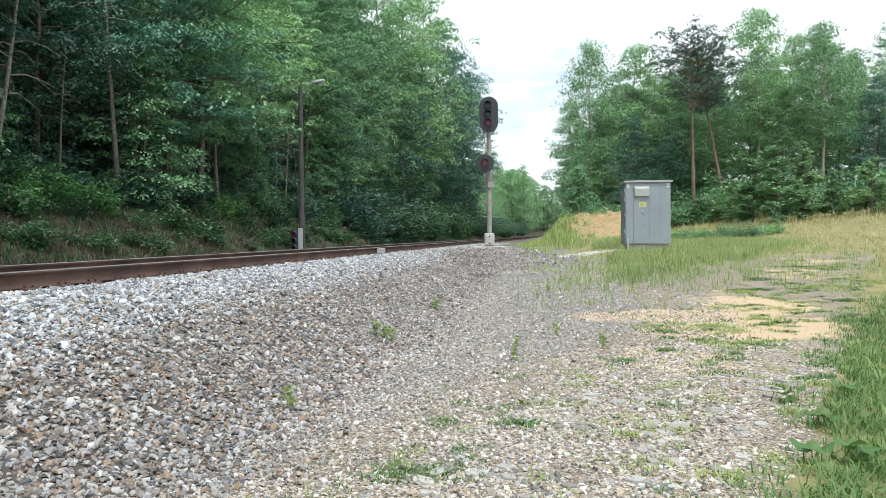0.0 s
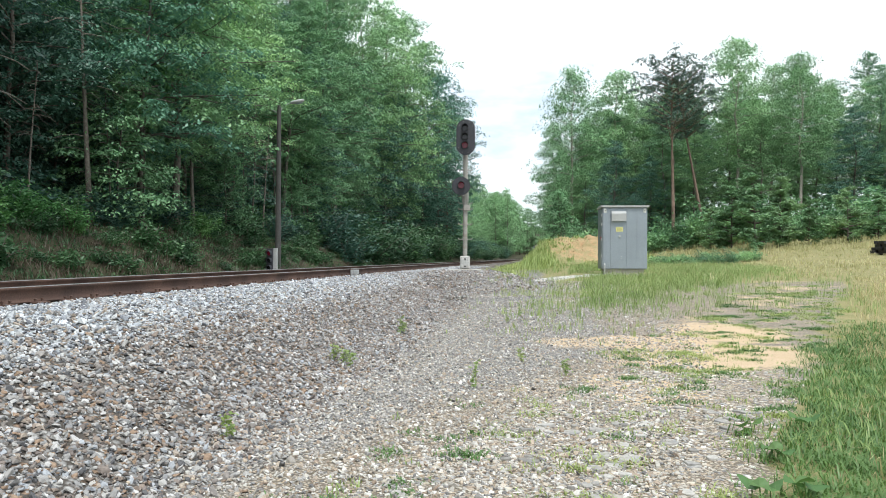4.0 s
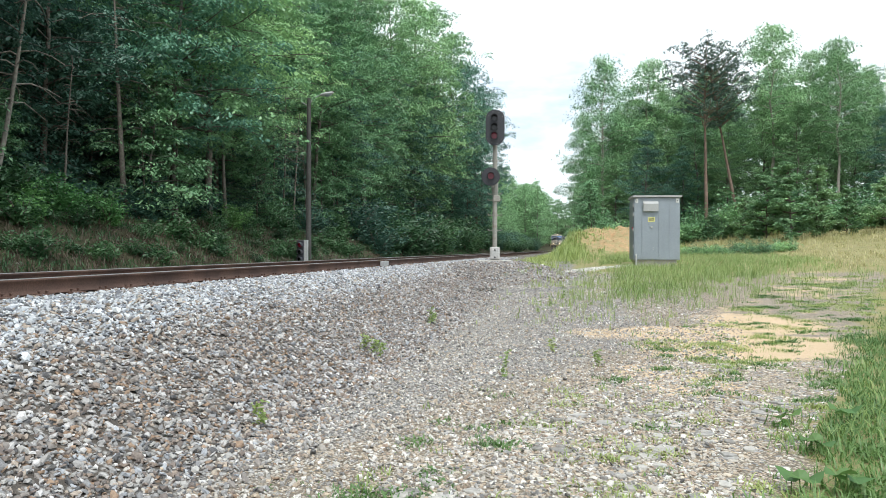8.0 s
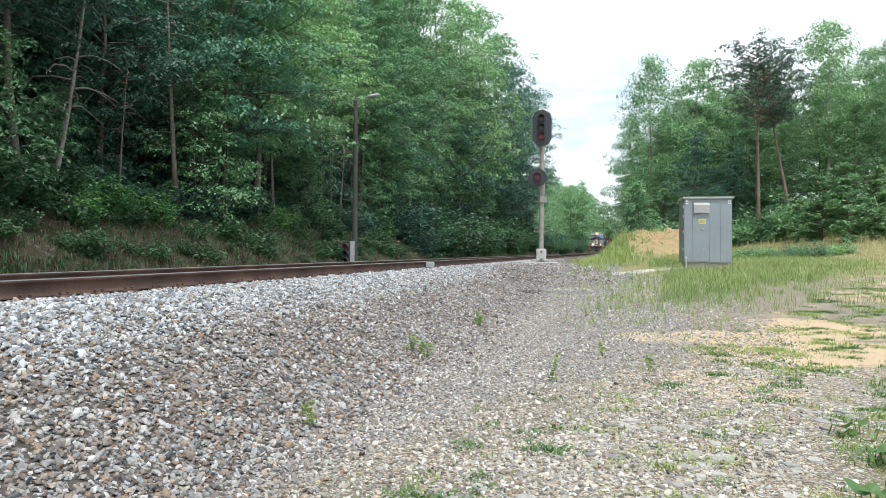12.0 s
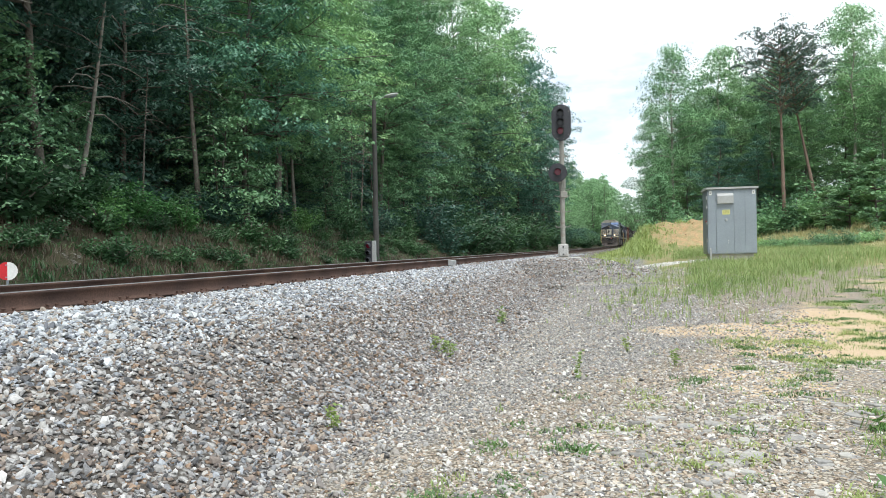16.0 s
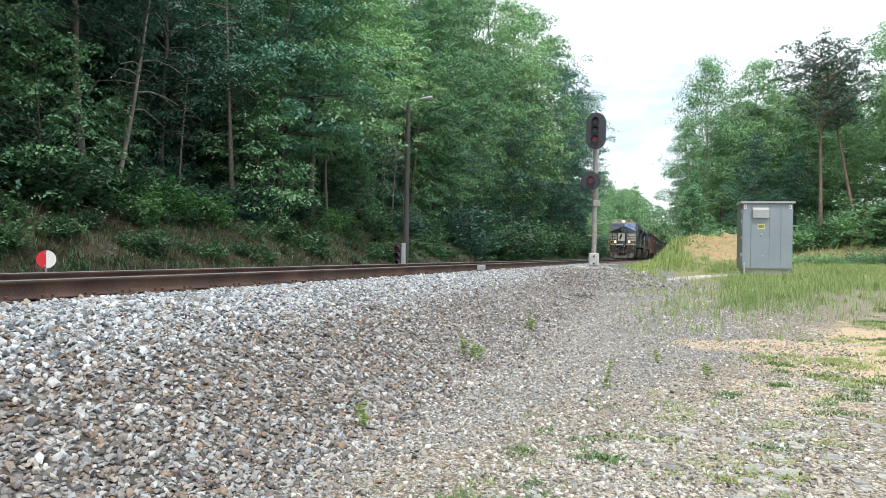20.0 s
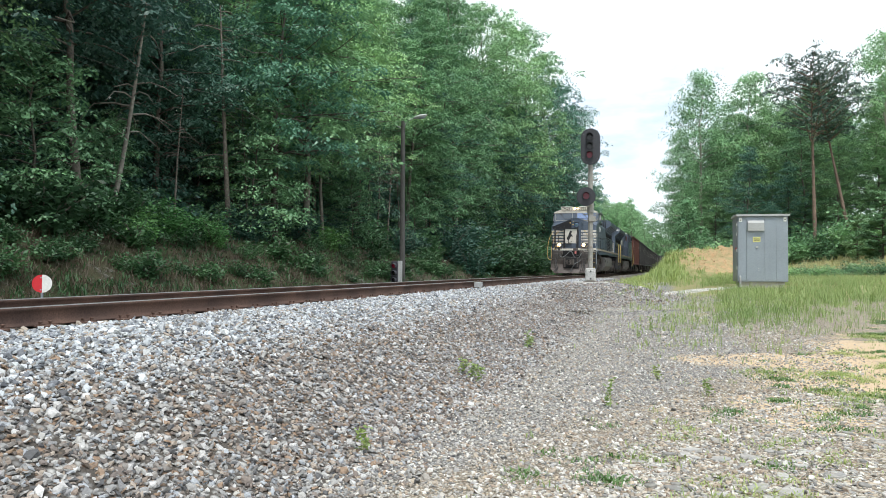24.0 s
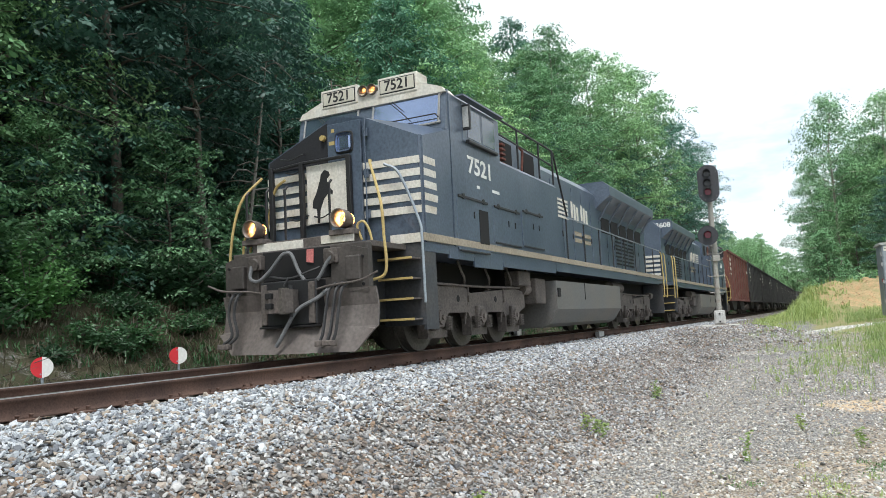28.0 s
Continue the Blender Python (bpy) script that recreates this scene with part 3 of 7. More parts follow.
# ---- loose stone ----
def stone_field(name, n, spread, size, seed, material, label, lift=0.3, flat=1.0):
    """Broken stone: many small irregular blocks in one mesh."""
    g = np.random.default_rng(seed)
    base = np.array([(1, 0.15, -0.3), (-1, 0.1, -0.3), (0.1, 1, -0.3), (-0.1, -1, -0.3), (0.62, -0.5, 0.75), (-0.55, 0.55, 0.8),
                     (0.55, 0.6, 0.62), (-0.6, -0.58, 0.66)], float)
    hull = bmesh.new()
    for p in base:
        hull.verts.new(p)
    bmesh.ops.convex_hull(hull, input=hull.verts)
    hull.verts.index_update()
    bmesh.ops.triangulate(hull, faces=hull.faces)
    tri = np.array([[v.index for v in f.verts] for f in hull.faces])
    hull.free()
    s, q = spread(g, n)
    x, y = spot(s, q)
    z = height(x, y)
    r = size * np.exp(g.normal(0, 0.27, n))
    p = base[None] * (1 + g.uniform(-0.28, 0.28, (n, len(base), 3)))
    p *= (r[:, None] * np.stack([g.uniform(0.7, 1.25, n), g.uniform(0.6, 1.0, n), flat * g.uniform(0.4, 0.75, n)], 1))[:, None, :] * 0.5
    a, t1, t2 = g.uniform(0, 6.283, n), g.normal(0, 0.35 * flat, n), g.normal(0, 0.35 * flat, n)
    ca, sa = np.cos(a), np.sin(a)
    px = p[..., 0] * ca[:, None] - p[..., 1] * sa[:, None]
    py = p[..., 0] * sa[:, None] + p[..., 1] * ca[:, None]
    pz = p[..., 2] + px * t1[:, None] + py * t2[:, None]
    v = np.stack([px + x[:, None], py + y[:, None], pz + (z + lift * r * g.uniform(-0.3, 1.0, n))[:, None]], -1)
    f = (tri[None] + (np.arange(n) * len(base))[:, None, None]).reshape(-1, 3)
    me = raw_mesh(name, v.reshape(-1, 3), f, material)
    me.shade_flat()
    return tagged(new(name, me), label, "gravel", kind="stuff")


def along(g, n, s0, s1, power):
    """Places along the line, denser towards the camera's stretch."""
    return s0 + (s1 - s0) * g.uniform(0, 1, n) ** power


def fresh(g, n):
    q = 1.0 + 1.7 * g.uniform(0, 1, n) + 0.12 * g.normal(0, 1, n)
    return along(g, n, -4, 48, 1.7), np.where(q < 1.0, 1.0 + 0.3 * (1.0 - q), q)


def weathered(g, n):
    return along(g, n, -4, 36, 1.75), 2.4 + 2.1 * g.uniform(0, 1, n) + 0.18 * g.normal(0, 1, n)


def crib(g, n):
    return along(g, n, -10, 45, 1.0), g.uniform(-2.6, 0.62, n)


def path_gravel(g, n):
    s = along(g, n, -3.0, 26, 1.6)
    return s, 4.2 + (2.5 + 0.2 * np.clip(s, 0, 14)) * g.uniform(0, 1, n) ** 1.1 + 0.15 * g.normal(0, 1, n)


def round_signal(g, n):
    r, a = 3.4 * g.uniform(0, 1, n) ** 0.7, g.uniform(0, 6.283, n)
    return 24.6 + r * np.cos(a) * 1.2, 3.9 + r * np.sin(a) * 0.9


stone_field("fresh_ballast", 62000, fresh, 0.046, 1, STONE_PALE, "pale grey crushed stone ballast beside the rail", 0.35)
stone_field("old_ballast", 80000, weathered, 0.042, 2, STONE, "brown and grey weathered ballast on the slope", 0.35)
stone_field("crib_ballast", 5000, crib, 0.065, 3, STONE, "dusty ballast between the ties", 0.1)
stone_field("path_gravel", 76000, path_gravel, 0.031, 4, STONE_PATH, "loose pale gravel on the trackside path", 0.2)
stone_field("signal_ballast", 9000, round_signal, 0.055, 6, STONE, "heaped brown ballast round the signal foot", 0.35)


def slab_field(n, seed):
    """Flat broken rocks trodden into the path."""
    g = np.random.default_rng(seed)
    for k in range(n):
        y = g.uniform(3.6, 7.2)
        x = 0.77 * y - 0.85 - g.uniform(0.2, 2.6)
        r = g.uniform(0.03, 0.075) if k > 16 else g.uniform(0.08, 0.12)
        bm = bmesh.new()
        m = g.integers(5, 8)
        poly = [(r * g.uniform(0.75, 1.2) * math.cos(a), r * 0.75 * g.uniform(0.75, 1.2) * math.sin(a)) for a in np.arange(m) * 6.283 / m + g.uniform(-0.25, 0.25, m)]
        prism(bm, poly, "z", -0.04, g.uniform(0.006, 0.024))
        bmesh.ops.bevel(bm, geom=list(bm.edges), offset=0.005, segments=1, affect="EDGES")
        ob = tagged(new("flat_rock", mesh_of("flat_rock", bm, SLAB)), "flat pale rock trodden into the gravel", "rock", "flat rocks on the path")
        ob.matrix_basis = pose(x, y, float(height(x, y)), g.uniform(-6, 6), g.uniform(-6, 6), g.uniform(0, 360))


def shards(g, n):
    y = 2.8 + 6.6 * g.uniform(0, 1, n) ** 1.1
    return coords(0.77 * y - 0.85 - 2.9 * g.uniform(0, 1, n) ** 0.9 + 0.15, y)


stone_field("flat_shards", 9000, shards, 0.046, 8, SHARD, "flat broken pale rock chips in the path", 0.02, 0.35)


def dumped(g, n):
    r, a = g.uniform(0, 1, n) ** 0.6, g.uniform(0, 6.283, n)
    s = 27.2 + 2.6 * r * np.cos(a)
    return s, spill_line(s) + 0.42 * r * np.sin(a)


stone_field("white_gravel", 3600, dumped, 0.045, 9, STONE_WHITE, "spilled whitish gravel beside the cabinet", 0.3)


def spoil(g, n):
    return 52 + 5.5 * g.normal(0, 1, n), 9.2 + 1.8 * g.normal(0, 1, n)


stone_field("earth_clods", 2600, spoil, 0.07, 10, CLOD, "clods of orange earth on the mound", 0.2)
slab_field(120, 12)


# ---- trees ----
def leaf_quads(g, centres, size, per, flat=0.55, droop=0.25, spread=2.2):
    """Sprays of leaves round the given centres: kite-shaped blades, mostly lying flat."""
    n = len(centres) * per
    c = np.repeat(centres, per, 0)
    c = c + g.normal(0, 1, (n, 3)) * np.array([1, 1, 0.4]) * size * spread
    a = g.uniform(0, 6.283, n)
    d = np.stack([np.cos(a), np.sin(a), g.normal(-droop, 0.35, n)], 1)
    d /= np.linalg.norm(d, axis=1, keepdims=True)
    up = np.stack([g.normal(0, flat, n), g.normal(0, flat, n), np.ones(n)], 1)
    w = np.cross(d, up)
    w /= np.linalg.norm(w, axis=1, keepdims=True) + 1e-9
    L = size * g.uniform(0.7, 1.35, n)[:, None]
    tip, root, l, r = c + d * L, c - d * L, c + w * L * 0.5 + d * L * 0.1, c - w * L * 0.5 + d * L * 0.1
    v = np.stack([root, r, tip, l], 1).reshape(-1, 3)
    return v, np.arange(n * 4).reshape(n, 4)


def leaf_clumps(g, tips, size, per, billow=0.0):
    """Clumps of leaves: flattened drooping layers (billow 0) up to full rounded heads (billow 1); blades face outwards."""
    mids = np.repeat(np.array([m for m, _ in tips]), per, 0)
    R = np.repeat(np.array([r for _, r in tips]), per)
    n = len(mids)
    a = g.uniform(0, 6.283, n)
    top = g.uniform(-0.35 if billow else 0.0, 1, n)
    r = np.where(g.uniform(0, 1, n) < billow, np.sqrt(1 - top**2), np.sqrt(g.uniform(0, 1, n)))
    r = r * (1 + 0.25 * np.sin(3 * a + mids[:, 0] * 5))
    ca, sa = np.cos(a), np.sin(a)
    layer = 0.5 * (1 - r * r) - 0.2
    rise = (1 - billow) * layer + billow * 0.72 * top
    c = mids + np.stack([ca * r * R, sa * r * R, R * (rise + g.normal(0, 0.08, n))], 1)
    b = a + g.normal(0, 0.8, n)
    d = np.stack([np.cos(b), np.sin(b), -0.2 - 0.6 * r + g.normal(0, 0.3, n)], 1)
    d /= np.linalg.norm(d, axis=1, keepdims=True)
    out = 0.7 + 0.5 * billow
    up = np.stack([ca * r * out + g.normal(0, 0.4, n), sa * r * out + g.normal(0, 0.4, n), 1 - billow + billow * (0.25 + top)], 1)
    w = np.cross(d, up)
    w /= np.linalg.norm(w, axis=1, keepdims=True) + 1e-9
    L = size * g.uniform(0.6, 1.35, n)[:, None]
    v = np.stack([c - d * L, c - w * L * 0.5 + d * L * 0.1, c + d * L, c + w * L * 0.5 + d * L * 0.1], 1).reshape(-1, 3)
    return v, np.arange(n * 4).reshape(n, 4)


def tube(path, radii, n=7):
    """Tapered tube along a path; verts and quads."""
    path, radii = np.asarray(path, float), np.asarray(radii, float)
    a = np.arange(n) * 2 * np.pi / n
    d = np.gradient(path, axis=0)
    d /= np.linalg.norm(d, axis=1, keepdims=True)
    ref = np.where(np.abs(d[:, 2:3]) > 0.9, np.array([[1.0, 0, 0]]), np.array([[0, 0, 1.0]]))
    u = np.cross(d, ref)
    u /= np.linalg.norm(u, axis=1, keepdims=True)
    w = np.cross(d, u)
    v = path[:, None] + radii[:, None, None] * (np.cos(a)[None, :, None] * u[:, None] + np.sin(a)[None, :, None] * w[:, None])
    k = len(path)
    i = np.arange(k * n).reshape(k, n)
    f = np.stack([i[:-1], np.roll(i[:-1], -1, 1), np.roll(i[1:], -1, 1), i[1:]], -1).reshape(-1, 4)
    return v.reshape(-1, 3), f


def joined(chunks):
    vs, fs, k = [], [], 0
    for v, f in chunks:
        vs.append(v)
        fs.append(f + k)
        k += len(v)
    return np.concatenate(vs), np.concatenate(fs)


def broadleaf_shape(seed, tall, low, wide, leaf, limbs, sprays, per, thick=0.2, shape=0.8, lean=0.03, clump=0.75, billow=0.0):
    """Wood and leaves of a forest tree: trunk with limbs, crown of leaf sprays carried by the limbs."""
    g = np.random.default_rng(seed)
    hs = np.linspace(0, 1, 9)
    bendx, bendy = g.normal(0, lean, 2) * tall
    wob = g.normal(0, 0.012 * tall, (9, 2)) * hs[:, None]
    trunk = np.stack([bendx * hs**1.5 + wob[:, 0], bendy * hs**1.5 + wob[:, 1], tall * 0.96 * hs], 1)
    wood = [tube(trunk, thick * (1 - 0.93 * hs) * (1 + 0.5 * np.exp(-hs * 25)))]
    tips = []
    for k in range(limbs):
        u = low + (0.98 - low) * ((k + g.uniform(0, 1)) / limbs)
        at = np.array([np.interp(u, hs, trunk[:, j]) for j in range(3)])
        rel = (u - low) / (1 - low)
        reach = wide * (np.sin(np.pi * min(max(rel, 0.0), 1.0) ** shape * 0.93 + 0.18)) * g.uniform(0.55, 1.15) + 0.25
        a = k * 2.4 + g.uniform(-0.5, 0.5)
        rise = g.uniform(0.15, 0.75) * (0.4 + rel) + 0.5 * billow * rel
        ts = np.linspace(0, 1, 5)
        p = at + np.stack([np.cos(a) * reach * ts, np.sin(a) * reach * ts, reach * (rise * ts - 0.35 * ts**2)], 1)
        p += g.normal(0, 0.05 * reach, p.shape) * ts[:, None]
        wood.append(tube(p, thick * (1 - 0.9 * u) * 0.4 * (1 - 0.85 * ts) + 0.008, 3))
        m = max(2, int(sprays * (0.4 + reach / wide)))
        for c in range(m):
            tt = 0.3 + 0.75 * (c + g.uniform(0, 1)) / m
            mid = np.array([np.interp(tt, ts, p[:, j]) for j in range(3)])
            off = g.normal(0, 0.26 * reach) * (0.3 + 0.6 * tt)
            mid = mid + np.array([-np.sin(a) * off, np.cos(a) * off, g.normal(0, 0.1 * reach) - 0.1 * abs(off)])
            tips.append((mid, clump * g.uniform(0.6, 1.25)))
    return joined(wood), leaf_clumps(g, tips, leaf, per, billow)


def broadleaf(seed, tall, low, wide, leaf, limbs, sprays, per, material, bark=BARK, **form):
    """Meshes of a forest tree."""
    (wv, wf), (v, f) = broadleaf_shape(seed, tall, low, wide, leaf, limbs, sprays, per, **form)
    return raw_mesh("trunk", wv, wf, bark), raw_mesh("crown", v, f, material)


FAR_LEAVES, FAR_WOOD = [], []


def far_tree(x, y, turn, scale, kind):
    """One more tree of the distant woods, which are joined in the end."""
    a, z = radians(turn), float(height(x, y)) - 0.1
    spin = np.array([[math.cos(a), -math.sin(a), 0], [math.sin(a), math.cos(a), 0], [0, 0, 1]])
    for (v, f), heap in zip(FAR_SHAPES[kind], (FAR_WOOD, FAR_LEAVES)):
        heap.append((scale * v @ spin.T + np.array([x, y, z]), f))


def pine(seed, tall, low, wide, thick=0.22, bark=BARK, sprays=500, leaf=0.22, per=8, old=False):
    """Meshes of a pine: bare lower trunk, whorls of level limbs with needle tufts."""
    g = np.random.default_rng(seed)
    hs = np.linspace(0, 1, 9)
    trunk = np.stack([g.normal(0, 0.02) * tall * hs, g.normal(0, 0.02) * tall * hs, tall * 0.98 * hs], 1)
    wood = [tube(trunk, thick * (1 - 0.92 * hs))]
    tips = []
    limbs = 34
    for k in range(limbs):
        u = low + (0.99 - low) * (k + g.uniform(0, 1)) / limbs
        rel = (u - low) / (1 - low)
        reach = wide * (1 - rel * 0.75) * g.uniform(0.5, 1.1) * (0.5 + min(rel * 3, 0.5))
        if old:
            reach = wide * g.uniform(0.35, 1.0) * (0.55 + 0.6 * math.sin(math.pi * min(rel * 0.85 + 0.1, 1)))
        a = g.uniform(0, 6.283)
        ts = np.linspace(0, 1, 4)
        at = np.array([np.interp(u, hs, trunk[:, j]) for j in range(3)])
        p = at + np.stack([np.cos(a) * reach * ts, np.sin(a) * reach * ts, reach * ((0.4 * ts if old else 0.1 * ts) + 0.15 * ts**2)], 1)
        wood.append(tube(p, 0.05 * (1 - 0.8 * ts) + 0.006, 4))
        if old:
            for tt in (0.55, 0.75, 0.9, 1.0):
                mid = np.array([np.interp(tt, ts, p[:, j]) for j in range(3)]) + g.normal(0, 0.22, 3)
                tips.append((mid, g.uniform(0.42, 0.75)))
            continue
        m = max(4, int(sprays / limbs))
        tt = g.uniform(0.4, 1.05, m)
        c = np.stack([np.interp(tt, ts, p[:, j]) for j in range(3)], 1) + g.normal(0, 0.14 * reach, (m, 3)) * np.array([1, 1, 0.5])
        tips.append(c)
    v, f = leaf_clumps(g, tips, 0.10, 56) if old else leaf_quads(g, np.concatenate(tips), leaf, per, flat=1.2, droop=-0.15, spread=1.1)
    wv, wf = joined(wood)
    return raw_mesh("trunk", wv, wf, bark), raw_mesh("crown", v, f, NEEDLE if old else YOUNG_NEEDLE)


PINE_BARK = mat("reddish pine bark", (0.20, 0.14, 0.11), 0.95, vary=0.35, scale=2, fine=14, bump=0.6, dist=0.02)


def plant(name, meshes, x, y, turn, scale, label, category="tree", group="woods beside the railway", sink=0.1, tilt=0.0):
    root = tagged(new(name), label, category, group)
    z = float(height(x, y)) - sink
    root.matrix_basis = Matrix.Translation((x, y, z)) @ pose(0, 0, 0, tilt, 0, turn) @ Matrix.Diagonal((scale, scale, scale, 1))
    for me in meshes:
        piece(me.name.split(".")[0], me, root)
    return root


def shrub(seed, tall, wide, leaf, sprays, per, material):
    """Meshes of a bush: several stems from the ground, leaves all over."""
    g = np.random.default_rng(seed)
    wood, tips = [], []
    for k in range(9):
        a, r = g.uniform(0, 6.283), wide * g.uniform(0.2, 1.0)
        top = tall * g.uniform(0.55, 1.0) * (1 - 0.35 * r / wide)
        ts = np.linspace(0, 1, 5)
        p = np.stack([np.cos(a) * r * ts**1.4, np.sin(a) * r * ts**1.4, top * ts], 1)
        wood.append(tube(p, 0.03 * (1 - 0.8 * ts) + 0.004, 4))
        m = sprays // 9
        tt = g.uniform(0.12, 1.03, m)
        c = np.stack([np.interp(tt, ts, p[:, j]) for j in range(3)], 1) + g.normal(0, 0.2 * wide, (m, 3)) * np.array([1, 1, 0.5])
        c[:, 2] = np.maximum(c[:, 2], 0.05)
        tips.append(c)
    v, f = leaf_quads(g, np.concatenate(tips), leaf, per, flat=0.7)
    wv, wf = joined(wood)
    return raw_mesh("stem", wv, wf, BARK), raw_mesh("foliage", v, f, material)


def bare_tree(seed, tall, thick, lean, bark):
    """Mesh of a dead tree: leaning trunk with short broken branches."""
    g = np.random.default_rng(seed)
    hs = np.linspace(0, 1, 9)
    p = np.stack([lean * tall * hs, 0.1 * np.sin(hs * 4), tall * hs], 1)
    wood = [tube(p, thick * (1 - 0.8 * hs))]
    for k in range(26):
        u = g.uniform(0.35, 0.98)
        at = np.array([np.interp(u, hs, p[:, j]) for j in range(3)])
        a, r = g.uniform(0, 6.283), g.uniform(0.3, 1.5)
        ts = np.linspace(0, 1, 4)
        b = at + np.stack([np.cos(a) * r * ts, np.sin(a) * r * ts, r * (0.35 * ts - 0.6 * ts**2)], 1) + g.normal(0, 0.05, (4, 3)) * ts[:, None]
        wood.append(tube(b, 0.022 * (1 - 0.7 * ts) + 0.003, 4))
    v, f = joined(wood)
    return (raw_mesh("trunk", v, f, bark),)


DEADWOOD = mat("dead wood", (0.22, 0.20, 0.175), 0.95, vary=0.3, scale=1.5, fine=14, bump=0.5, dist=0.02)
EDGE_TREES = [broadleaf(11 + k, 14 + 1.5 * k, (0.24, 0.30, 0.34, 0.20)[k], 4.0, 0.078, 60, 7.0, 70, (LEAF_DARK, LEAF, LEAF_DARK, LEAF_DARK)[k], thick=0.15, shape=0.5, clump=0.62, billow=0.25) for k in range(4)]
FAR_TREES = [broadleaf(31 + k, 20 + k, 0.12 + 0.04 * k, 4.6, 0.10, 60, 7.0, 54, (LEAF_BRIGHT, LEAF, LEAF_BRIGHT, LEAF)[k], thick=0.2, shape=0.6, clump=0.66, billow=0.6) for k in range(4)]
FAR_SHAPES = [broadleaf_shape(51 + k, 20 + k, 0.06, 5.0, 0.26, 40, 5.0, 15, thick=0.2, shape=0.55, clump=1.0, billow=0.7) for k in range(3)]
SHRUBS = [shrub(71 + k, 2.2 + 0.6 * k, 1.3 + 0.3 * k, 0.10, 300, 6, (BUSH, LEAF_DARK, BUSH)[k]) for k in range(3)]
FIELD_SHRUBS = [shrub(78 + k, 2.4 + 0.7 * k, 1.4 + 0.3 * k, 0.11, 300, 6, (LEAF_BRIGHT, LEAF)[k]) for k in range(2)]
LUSH_SHRUBS = [shrub(81 + k, 2.4 + 0.5 * k, 1.5, 0.085, 420, 7, LUSH) for k in range(2)]
LOW_SHRUBS = [shrub(75 + k, 0.9 + 0.3 * k, 0.8, 0.07, 220, 5, BUSH) for k in range(2)]


def in_leaf(kits, material):
    """The same trees with leaves in another lit or shaded tone."""
    out = []
    for trunk_me, crown_me in kits:
        crown_me = crown_me.copy()
        crown_me.materials.clear()
        crown_me.materials.append(material)
        out.append((trunk_me, crown_me))
    return out


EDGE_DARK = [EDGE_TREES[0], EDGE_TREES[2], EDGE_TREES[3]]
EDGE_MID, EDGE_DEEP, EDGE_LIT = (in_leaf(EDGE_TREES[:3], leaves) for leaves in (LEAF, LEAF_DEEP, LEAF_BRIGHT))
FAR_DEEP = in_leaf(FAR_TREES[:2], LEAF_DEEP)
RIGHT_WOOD = FAR_DEEP[:1] + [FAR_TREES[2], FAR_TREES[1], FAR_TREES[3], FAR_TREES[1], FAR_TREES[0], FAR_TREES[2]]


def wood_height(s, row):
    """How tall the wood stands s metres along the line, against its nearest stretch."""
    if s < 38:
        return 1.0
    if s < 64:
        return (0.84, 0.97, 1.04, 1.04)[row]
    return 0.86 if s < 120 else 0.62


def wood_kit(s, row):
    """Tree kits s metres along the line, row by row up the bank; leaf tones carry its shade and light."""
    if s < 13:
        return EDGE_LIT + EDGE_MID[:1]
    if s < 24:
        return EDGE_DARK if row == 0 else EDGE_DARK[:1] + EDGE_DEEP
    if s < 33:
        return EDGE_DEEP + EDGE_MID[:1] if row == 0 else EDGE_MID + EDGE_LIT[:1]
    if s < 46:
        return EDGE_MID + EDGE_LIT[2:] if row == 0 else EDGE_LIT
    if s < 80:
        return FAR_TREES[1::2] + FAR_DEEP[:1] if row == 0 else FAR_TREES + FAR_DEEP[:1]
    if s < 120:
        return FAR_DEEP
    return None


LEAFY = "tall leafy green tree on the wooded bank"
g = np.random.default_rng(77)
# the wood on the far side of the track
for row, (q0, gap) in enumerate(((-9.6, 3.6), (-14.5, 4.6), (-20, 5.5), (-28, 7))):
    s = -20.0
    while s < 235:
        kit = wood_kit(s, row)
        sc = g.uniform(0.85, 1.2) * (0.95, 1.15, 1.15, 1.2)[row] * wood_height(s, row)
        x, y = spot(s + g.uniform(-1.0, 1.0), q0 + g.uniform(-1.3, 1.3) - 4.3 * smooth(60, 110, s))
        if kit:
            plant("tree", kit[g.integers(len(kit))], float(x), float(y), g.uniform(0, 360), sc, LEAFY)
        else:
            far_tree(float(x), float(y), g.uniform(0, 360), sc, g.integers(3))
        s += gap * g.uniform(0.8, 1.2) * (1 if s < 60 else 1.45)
# small trees under the edge of the wood, dark leaves in its shaded stretch
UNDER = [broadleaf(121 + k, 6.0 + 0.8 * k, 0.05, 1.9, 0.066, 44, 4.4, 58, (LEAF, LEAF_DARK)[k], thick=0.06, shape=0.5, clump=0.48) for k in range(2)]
for k in range(40):
    s = -14 + 1.55 * k
    if 13 < s < 44 and k % 3:
        continue
    x, y = spot(s + g.uniform(-0.7, 0.7), -8.5 - 1.3 * (k % 2) + g.uniform(-0.4, 0.4))
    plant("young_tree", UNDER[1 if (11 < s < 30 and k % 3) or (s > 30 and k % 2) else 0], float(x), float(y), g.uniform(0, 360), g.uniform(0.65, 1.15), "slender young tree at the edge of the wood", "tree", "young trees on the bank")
# fill for the open inside of the wood; dark leaves stand for its shade
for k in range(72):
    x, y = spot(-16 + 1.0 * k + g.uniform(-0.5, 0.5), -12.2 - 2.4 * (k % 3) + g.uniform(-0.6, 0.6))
    plant("young_tree", UNDER[1], float(x), float(y), g.uniform(0, 360), g.uniform(0.85, 1.3), "young tree inside the wood, shade in its dark leaves", "tree", "young trees in the wood")
